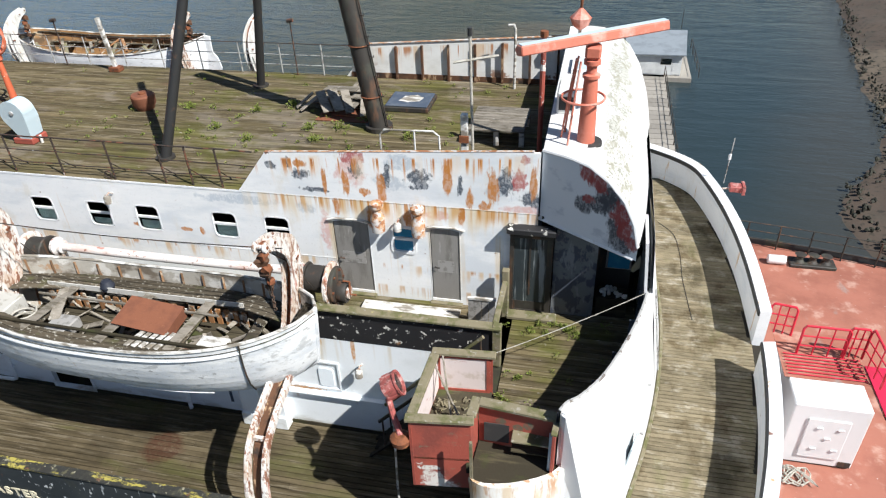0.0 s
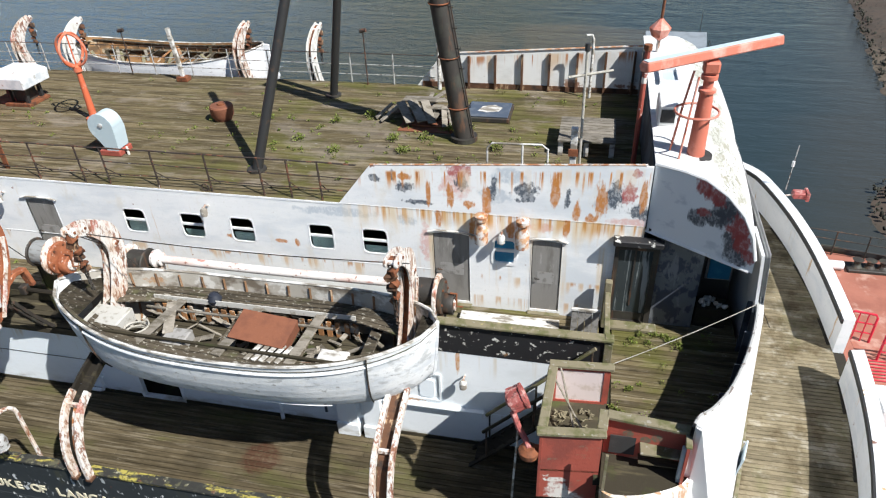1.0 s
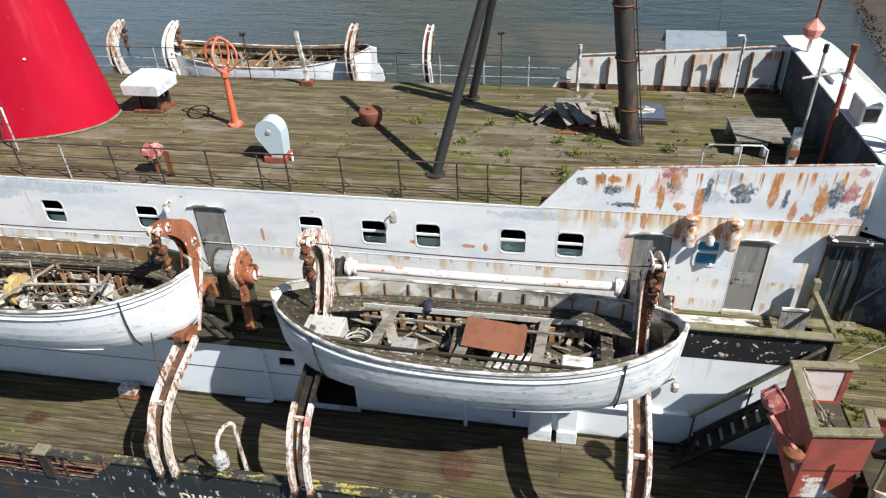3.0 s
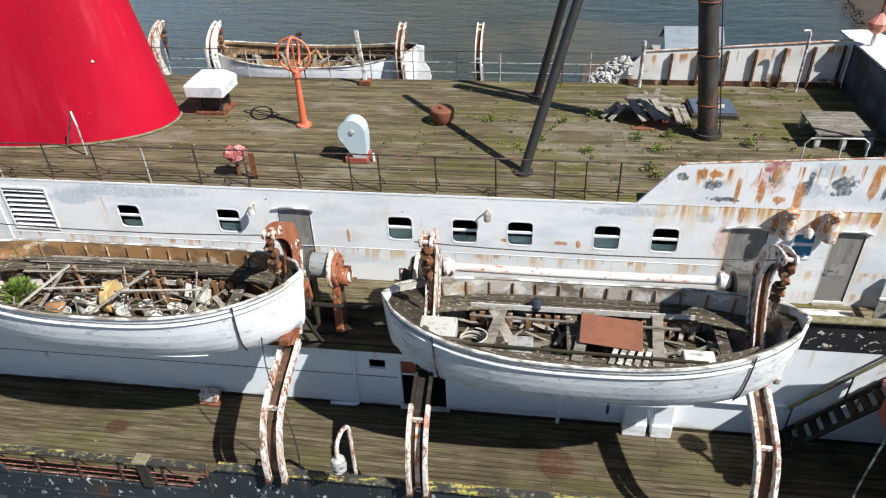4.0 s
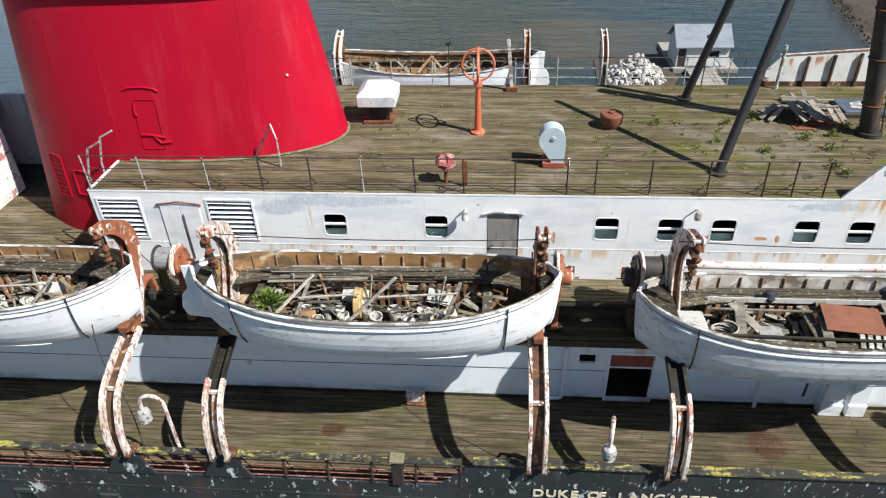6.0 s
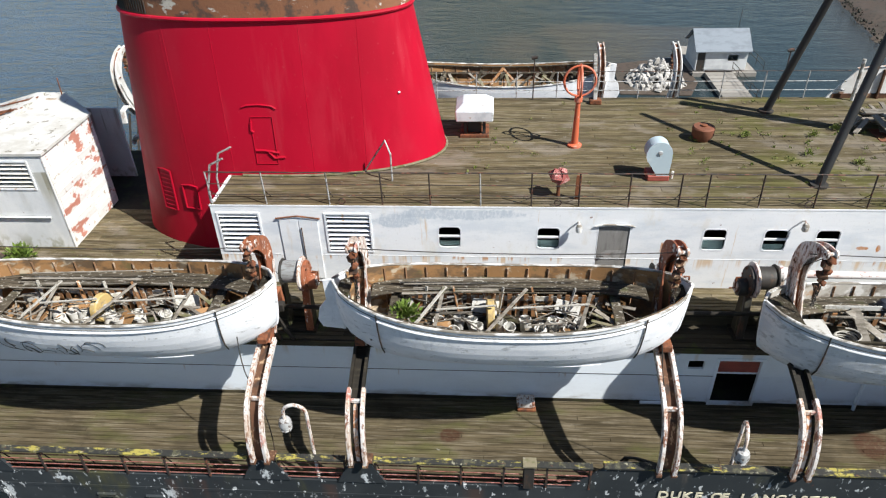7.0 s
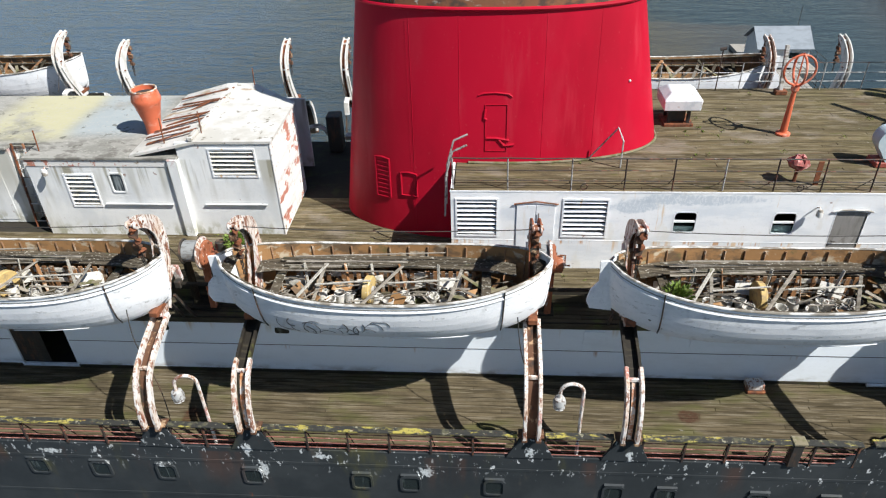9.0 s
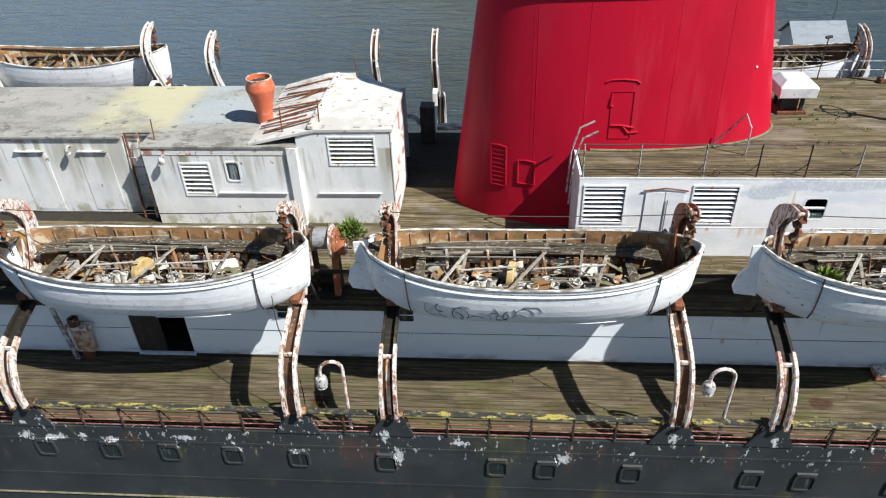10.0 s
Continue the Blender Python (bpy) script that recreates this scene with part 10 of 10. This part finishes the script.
        bmesh.ops.transform(bm, matrix=cm, verts=bm.verts)
        part("fin", bm, M["pink_red"], body)
    part("yoke", one_tube([(-1.85, 1.10, 2.70), (-1.70, 0.85, 2.55), (-1.55, 0.62, 2.52), (-1.48, 0.5, 2.45)], 0.06, 8), M["pink_red"], s, smooth=True)
    part("stay", one_tube([(-1.72, 0.92, 2.55), (-1.80, 0.95, 0.6), (-1.82, 0.96, Z_LOW)], 0.022, 6), M["boat_rail"], s)
    part("bracket", one_tube([(-1.5, 0.52, 2.40), (-1.12, 0.66, 2.36)], 0.08, 10), M["rust"], s)
    bm = fresh()
    lathe(bm, (-1.48, 0.50, 2.36), [(0.05, -0.12), (0.17, -0.08), (0.19, 0.05), (0.10, 0.12)], "z", 16)
    part("pivot", bm, M["rust"], s, smooth=True)


bridge_front()
wheelhouse_roof()
wing()


def radar():
    x, y, z0 = 1.25, 5.68, 5.93
    r = thing("radar_mast", (x, y, z0), "bleached orange radar mast with a long scanner bar", "radar")
    bm = fresh()
    lathe(bm, (x, y, z0), [(0.33, -0.05), (0.33, 0.03), (0.30, 0.03)], "z", 24)
    part("socket", bm, M["painted_dark"], r)
    bm = fresh()
    lathe(bm, (x, y, z0), [(0.18, 0), (0.15, 1.0), (0.13, 1.35), (0.17, 1.36), (0.17, 1.42), (0.10, 1.44), (0.10, 1.60), (0.16, 1.62), (0.16, 1.70), (0.10, 1.72), (0.10, 1.95)], "z", 20)
    part("column", bm, M["pink_orange"], r, smooth=True)
    bm = fresh()
    tube(bm, circle((x - 0.12, y, z0 + 0.95), 0.42, "z", 26), 0.025, 6, True)
    part("ring_rail", bm, M["pink_orange"], r)
    for a in ((-0.5, 0.1), (-0.35, -0.3), (-0.45, 0.35)):
        part("stay", one_tube([(x + a[0], y + a[1], z0 + 0.02), (x + a[0] * 0.8, y + a[1] * 0.8, z0 + 0.95), (x + a[0] * 0.6, y + a[1] * 0.5, z0 + 1.7)], 0.022, 6), M["pink_orange"], r)
    part("drive_housing", one_box(x - 0.15, x + 0.15, y - 0.15, y + 0.15, z0 + 1.74, z0 + 1.98), M["pink_orange"], r, bevel=0.04)
    m = Matrix.Translation((x, y + 0.03, z0 + 2.10)) @ pose(0, 0, 0, 0, 0, 36)
    bm = fresh()
    prism(bm, [(-0.16, -0.05), (0.06, -0.10), (0.14, 0.0), (0.06, 0.12), (-0.12, 0.12)], "x", -1.62, 1.62)
    bmesh.ops.transform(bm, matrix=m, verts=bm.verts)
    sc = part("scanner", bm, M["pink_orange"], r, bevel=0.02)
    part("window_strip", one_box(-1.6, 1.6, -0.10, 0.04, 0.122, 0.13, m=m), M["pale_blue"], sc)
    l = thing("signal_lamp", (0.78, 12.2, 5.9), "orange signal lantern on a white post", "signal lamp")
    part("post", one_tube([(0.78, 12.2, 5.9), (0.78, 12.2, 6.35)], 0.05, 8), M["davit"], l)
    bm = fresh()
    lathe(bm, (0.78, 12.2, 6.3), [(0.05, 0), (0.22, 0.12), (0.30, 0.34), (0.22, 0.42), (0.08, 0.56), (0.04, 0.60)], "z", 8)
    part("lantern", bm, M["pink_orange"], l)
    part("rod", one_tube([(0.78, 12.2, 6.85), (0.80, 12.2, 7.6)], 0.04, 8), M["rust"], l)
    p = thing("red_post", (0.18, 7.48, 4.55), "red-brown post at the roof's back edge", "post")
    part("post", one_tube([(0.18, 7.48, 4.55), (0.18, 7.48, 7.5)], 0.06, 8), M["red_lead"], p)
    part("cap", one_tube([(0.18, 7.48, 7.5), (0.18, 7.48, 7.62)], 0.09, 8), M["rust"], p)
    b = thing("roof_box", (0.8, 7.4, 5.95), "white roof box with a black slot", "box")
    part("body", one_box(0.55, 0.95, 7.0, 7.8, 5.95, 6.45), M["white_roof"], b, bevel=0.03)
    # near-black plate stands in for the slot's darkness
    part("slot", one_box(0.60, 0.90, 6.985, 6.998, 6.05, 6.35), M["painted_dark"], b)


radar()


# ---- front deck with its curved bulwark, and the foredeck beyond ----
def front_deck():
    ys = [1.2 + 16.1 * i / 50 for i in range(51)]
    bm = fresh()
    top, bot = [], []
    for y in ys:
        a, b = front_x(y, Z_LOW) - 0.12, outer_x(y) + 0.02
        top.append((bm.verts.new((a, y, Z_LOW - 0.03)), bm.verts.new((b, y, Z_LOW - 0.03))))
        bot.append((bm.verts.new((a, y, Z_LOW - 0.3)), bm.verts.new((b, y, Z_LOW - 0.3))))
    for i in range(len(ys) - 1):
        bm.faces.new((top[i][0], top[i][1], top[i + 1][1], top[i + 1][0]))
        bm.faces.new((bot[i][0], bot[i + 1][0], bot[i + 1][1], bot[i][1]))
        bm.faces.new((bot[i][1], top[i][1], top[i + 1][1], bot[i + 1][1]))
    solid("front_deck", bm, M["caulk"], "curved front deck laid crosswise with grey planks", "deck", kind="structure")

    def run(name, ya, yb, dx, thick, label, low):
        n = 40
        bm, strip = fresh(), fresh()
        rows, srows = [], []
        for i in range(n + 1):
            y = ya + (yb - ya) * i / n
            x = outer_x(y, dx)
            slope = (outer_x(y + 0.05, dx) - outer_x(y - 0.05, dx)) / 0.1
            nr = Vector((1, -slope, 0)).normalized()
            p = Vector((x, y, 0))
            rows.append([bm.verts.new(p + nr * o + Vector((0, 0, z))) for o, z in ((0, Z_LOW), (0, 0.36), (thick, 0.42), (thick, -3.3))])
            srows.append([strip.verts.new(p + nr * o + Vector((0, 0, z))) for o, z in ((-0.05, 0.22), (-0.05, 0.35), (-0.004, 0.35), (-0.004, 0.22))])
        for p, q in zip(rows, rows[1:]):
            for k in range(3):
                bm.faces.new((p[k], p[k + 1], q[k + 1], q[k]))
        for r in (rows[0], rows[-1]):
            bm.faces.new(r)
        for p, q in zip(srows, srows[1:]):
            for k in range(4):
                strip.faces.new((p[k], p[(k + 1) % 4], q[(k + 1) % 4], q[k]))
        strip.faces.new(srows[0])
        strip.faces.new(srows[-1])
        ob = solid(name, bm, M["white"], label, "bulwark", kind="structure", smooth=True)
        part("rubber_strip", strip, M["pole_black"], ob, "black rubber strip")
    run("bulwark_front_far", 7.95, 17.75, -0.27, 0.27, "white curved front bulwark with a black rubber strip", True)
    run("bulwark_front_near", 1.0, 6.75, -0.36, 0.27, "white near front bulwark with a black rubber strip", True)
    l = thing("navigation_light", (outer_x(14.6, 0.1), 14.6, 0.3), "small red lamp bracketed outside the bulwark", "lamp")
    xl = outer_x(14.6, -0.05)
    part("arm", one_tube([(xl - 0.1, 14.6, 0.36), (xl + 0.35, 14.6, 0.44)], 0.03, 6), M["davit"], l)
    part("lamp", one_box(xl + 0.3, xl + 0.75, 14.45, 14.8, 0.34, 0.56), M["pink_red"], l, bevel=0.03)
    part("shade", one_box(xl + 0.70, xl + 0.80, 14.38, 14.87, 0.30, 0.60), M["pink_red"], l, bevel=0.01)
    solid("deck_hose", one_tube(smooth_path([(3.87, 13.97, Z_LOW + 0.012), (4.37, 13.19, Z_LOW + 0.012), (4.50, 11.9, Z_LOW + 0.012), (4.49, 10.62, Z_LOW + 0.012), (4.62, 8.7, Z_LOW + 0.012)], 5), 0.009, 5), M["steel_black"], "thin dark hose lying on the front deck", "hose", at=(4, 9, Z_LOW))
    p = thing("whip_aerial", (6.0, 15.2, 0.4), "thin whip aerial with a small white fitting", "aerial")
    part("rod", one_tube([(6.0, 15.2, 0.3), (6.05, 15.2, 2.0)], 0.018, 5), M["rail_grey"], p)
    part("fitting", one_tube([(6.02, 15.2, 1.2), (6.02, 15.2, 1.4)], 0.05, 8), M["white_clean"], p)


front_deck()


def foredeck():
    zf = -3.2
    bm = fresh()
    xs = [5.4 + 1.1 * i for i in range(20)]
    rows = [[bm.verts.new((x, MID + s * (half_beam(x) - 0.12), zf)) for s in (-1, 1)] for x in xs]
    for p, q in zip(rows, rows[1:]):
        bm.faces.new((p[0], q[0], q[1], p[1]))
    solid("foredeck", bm, M["foredeck"], "faded pink-red painted foredeck", "deck", kind="structure")
    rail = thing("foredeck_rail", (12, MID + 8.0, zf), "dark open railing along the foredeck edge", "railing", kind="structure")
    pts = [(x, MID + half_beam(x) - 0.3, zf) for x in xs[1:]]
    for p in pts[::1]:
        part("stanchion", one_tube([p, (p[0], p[1], zf + 1.05)], 0.03, 6), M["steel_black"], rail)
    for h in (0.35, 0.7, 1.05):
        part("rail", one_tube([(p[0], p[1], zf + h) for p in pts], 0.022, 6), M["steel_black"], rail)
    # white locker with a red guard rail on top
    b = thing("deck_locker", (8.6, 8.0, zf), "white steel deck locker with a raised door", "locker")
    x0, x1, y0, y1, zt = 6.95, 8.75, 6.2, 8.55, zf + 2.15
    part("body", one_box(x0, x1, y0, y1, zf + 0.06, zt), M["white_clean"], b, bevel=0.03)
    part("plinth", one_box(x0 + 0.05, x1 - 0.05, y0 + 0.05, y1 - 0.05, zf, zf + 0.06), M["steel_black"], b)
    part("door", one_box(7.35, 8.35, y0 - 0.05, y0, zf + 0.35, zf + 1.75), M["white_clean"], b, bevel=0.02)
    for x, z in ((7.6, -1.75), (8.1, -1.75), (7.6, -2.5), (8.1, -2.5), (7.85, -2.1)):
        part("clip", one_tube([(x, y0 - 0.06, z), (x + 0.12, y0 - 0.10, z + 0.06)], 0.03, 6), M["white_clean"], b)
    part("vent_plate", one_box(8.4, 8.7, y0 - 0.02, y0, zf + 0.1, zf + 0.28), M["steel_black"], b)
    r = thing("red_guard_rail", (8.4, 8.0, zt), "bright red tubular guard rail frame", "guard rail")
    posts = [(x0, y0 + 1.0), (x0 + 0.8, y0 + 1.05), (x0 + 1.6, y0 + 1.1), (x1, y0 + 1.0), (x1 + 0.1, y0 + 0.1), (x0, y1), (x1, y1 - 0.4)]
    part("top_plate", one_box(x0 - 0.1, x1 + 0.15, y0 + 0.95, y1 + 0.5, zt, zt + 0.02), M["foredeck"], r)
    loops = (((x0 - 0.3, y1 + 0.4), (x0 + 0.35, y1 + 0.3)), ((x0 + 0.35, y0 + 1.9), (x0 + 1.5, y0 + 1.9)), ((x0 + 1.5, y0 + 2.0), (x1 + 0.2, y0 + 2.0)), ((x1 + 0.2, y0 + 2.0), (x1 + 0.35, y0 + 0.9)))
    for (xa, ya), (xb, yb) in loops:
        part("hoop", one_tube([(xa, ya, zt), (xa, ya, zt + 0.9), (xa + 0.06 * (xb > xa), ya, zt + 1.0), (xb - 0.06 * (xb > xa), yb, zt + 1.0), (xb, yb, zt + 0.9), (xb, yb, zt)], 0.035, 8), M["red_rail"], r, smooth=True)
        for h in (0.33, 0.66):
            part("bar", one_tube([(xa, ya, zt + h), (xb, yb, zt + h)], 0.022, 6), M["red_rail"], r)
        for u in (0.33, 0.66):
            part("upright", one_tube([(xa + (xb - xa) * u, ya + (yb - ya) * u, zt), (xa + (xb - xa) * u, ya + (yb - ya) * u, zt + 1.0)], 0.022, 6), M["red_rail"], r)
    for k in range(7):
        y = y0 + 1.05 + 0.13 * k
        part("grating_bar", one_tube([(x0, y, zt + 0.06), (x1 + 0.1, y, zt + 0.06)], 0.018, 5), M["red_rail"], r)
    solid("red_sheet", one_box(10.2, 12.6, 8.2, 10.4, zf + 0.01, zf + 0.05), M["magenta"], "bright red sheet lying on the foredeck", "sheet", at=(11.4, 9.3, zf))
    w = thing("white_roller", (8.55, 15.75, zf), "white cylindrical roller near the rail", "roller")
    bm = fresh()
    lathe(bm, (8.55, 15.75, zf + 0.18), [(0.06, -0.32), (0.16, -0.31), (0.175, -0.25), (0.175, 0.25), (0.16, 0.31), (0.06, 0.32)], "x", 18)
    part("drum", bm, M["white_clean"], w, smooth=True)
    t = thing("mooring_gear", (9.8, 15.9, zf), "dark mooring fairlead on the foredeck", "deck fitting")
    part("bed", one_box(9.0, 10.6, 15.55, 16.15, zf, zf + 0.14), M["steel_black"], t, bevel=0.03)
    for x in (9.35, 9.8, 10.25):
        bm = fresh()
        lathe(bm, (x, 15.85, zf + 0.14), [(0.2, 0), (0.12, 0.1), (0.12, 0.22), (0.2, 0.30), (0.05, 0.31)], "z", 16)
        part("bollard", bm, M["steel_black"], t, smooth=True)
    solid("rope_tangle", one_tube([(6.9 + 0.35 * math.cos(i * 0.7) + 0.01 * i, 5.7 + 0.3 * math.sin(i * 0.9), zf + 0.03 + 0.002 * i) for i in range(60)], 0.02, 5), M["rope"], "tangle of pale rope on the foredeck", "rope", at=(6.9, 5.7, zf))


foredeck()


# ---- planks of the decks ----
PLANK_MESHES = {}


def plank_mesh(l, w, mat, along):
    key = (round(l, 2), round(w, 3), mat, along)
    if key not in PLANK_MESHES:
        bm = fresh()
        a, b, c = l / 2, w / 2, 0.008
        if along == "y":
            a, b = b, a
        lo = [bm.verts.new((sx * a, sy * b, -0.04)) for sx, sy in ((-1, -1), (1, -1), (1, 1), (-1, 1))]
        mi = [bm.verts.new((sx * a, sy * b, -c)) for sx, sy in ((-1, -1), (1, -1), (1, 1), (-1, 1))]
        hi = [bm.verts.new((sx * (a - c), sy * (b - c), 0)) for sx, sy in ((-1, -1), (1, -1), (1, 1), (-1, 1))]
        for p, q in ((lo, mi), (mi, hi)):
            for k in range(4):
                bm.faces.new((p[k], p[(k + 1) % 4], q[(k + 1) % 4], q[k]))
        bm.faces.new(hi)
        PLANK_MESHES[key] = mesh_of("plank", bm, M[mat])
    return PLANK_MESHES[key]


def lay(deck, z, mat, x0, x1, y0, y1, w, lengths, seed, skip=None):
    """Planks along x between the limits, butted at staggered joints."""
    rng = random.Random(seed)
    n = round((y1 - y0) / w)
    w = (y1 - y0) / n
    for k in range(n):
        y = y0 + w * (k + 0.5)
        x = x0 - rng.choice((0.0, 1.7, 3.1))
        while x < x1 - 0.05:
            l = rng.choice(lengths)
            a, b = max(x, x0), min(x + l, x1)
            x += l
            if b - a < 0.15 or (skip and skip((a + b) / 2, y)):
                continue
            ob = new("plank", plank_mesh(b - a - 0.006, w - 0.014, mat, "x"))
            ob.location = (round((a + b) / 2, 3), y, z + rng.uniform(-0.003, 0.003))
            ob.parent = deck


def deck_planks():
    D = bpy.data.objects
    lay(D["lower_deck"], Z_LOW, "deck_low", -44.0, 1.2, Y_SIDE + 0.22, Y_LOW, 0.145, (4.0, 5.5, 7.0), 1)
    for ya, yb in ((Y_UP + 0.004, Y_UP + 0.115), (12.53, 12.596)):
        part("margin_plank", one_box(-25.69, 0.41, ya, yb, Z_UP - 0.03, Z_UP + 0.004), M["deck"], D["upper_deck"])
    lay(D["upper_deck"], Z_UP, "deck", -25.6, 0.42, Y_UP + 0.12, 12.52, 0.15, (5.2, 6.4, 7.6), 2)
    lay(D["boat_deck"], Z_BOAT, "deck", -34.0, -25.72, 4.0, 9.0, 0.15, (4.0, 5.0), 3)
    lay(D["boat_deck"], Z_BOAT, "deck", -46.0, -34.0, 4.0, 6.6, 0.15, (4.0, 5.0, 6.0), 8)
    lay(D["boat_deck"], Z_BOAT, "deck", -25.7, -5.0, 4.0, Y_UP - 0.02, 0.15, (4.0, 5.0, 6.0), 4)
    lay(D["boat_deck"], Z_BOAT, "deck", -5.0, -0.3, 3.2, Y_UP - 0.02, 0.15, (3.0, 4.7), 5)
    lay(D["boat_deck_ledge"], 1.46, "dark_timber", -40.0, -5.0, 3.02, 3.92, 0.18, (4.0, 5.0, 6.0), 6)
    rng = random.Random(7)
    deck = D["wing_deck"]
    wing_edge = [(0.8, 1.22), (1.20, 1.55), (1.80, 1.95), (2.86, 2.36), (4.13, 2.68), (6.0, 2.66)]
    k = 0
    y = 1.05
    while y < 5.95:
        for (ya, xa), (yb, xb) in zip(wing_edge, wing_edge[1:]):
            if ya <= y <= yb:
                xe = xa + (xb - xa) * (y - ya) / (yb - ya) - 0.02
        xs = -0.02 if y > 2.3 else -0.05
        l = round(xe - xs, 1)
        ob = new("plank", plank_mesh(l, 0.136, "deck", "x"))
        ob.location = (xs + l / 2, y, Z_BOAT + rng.uniform(-0.003, 0.003))
        ob.parent = deck
        y += 0.15
    deck = D["front_deck"]
    y = 1.4
    while y < 17.2:
        a = front_x(y, Z_LOW) + 0.02
        b = outer_x(y, -0.36 if y < 6.85 else -0.27) - 0.04
        l = round(b - a, 1)
        ob = new("plank", plank_mesh(l, 0.116, "deck_front", "x"))
        ob.location = (a + l / 2, y, Z_LOW + rng.uniform(-0.003, 0.003))
        ob.parent = deck
        y += 0.13


deck_planks()
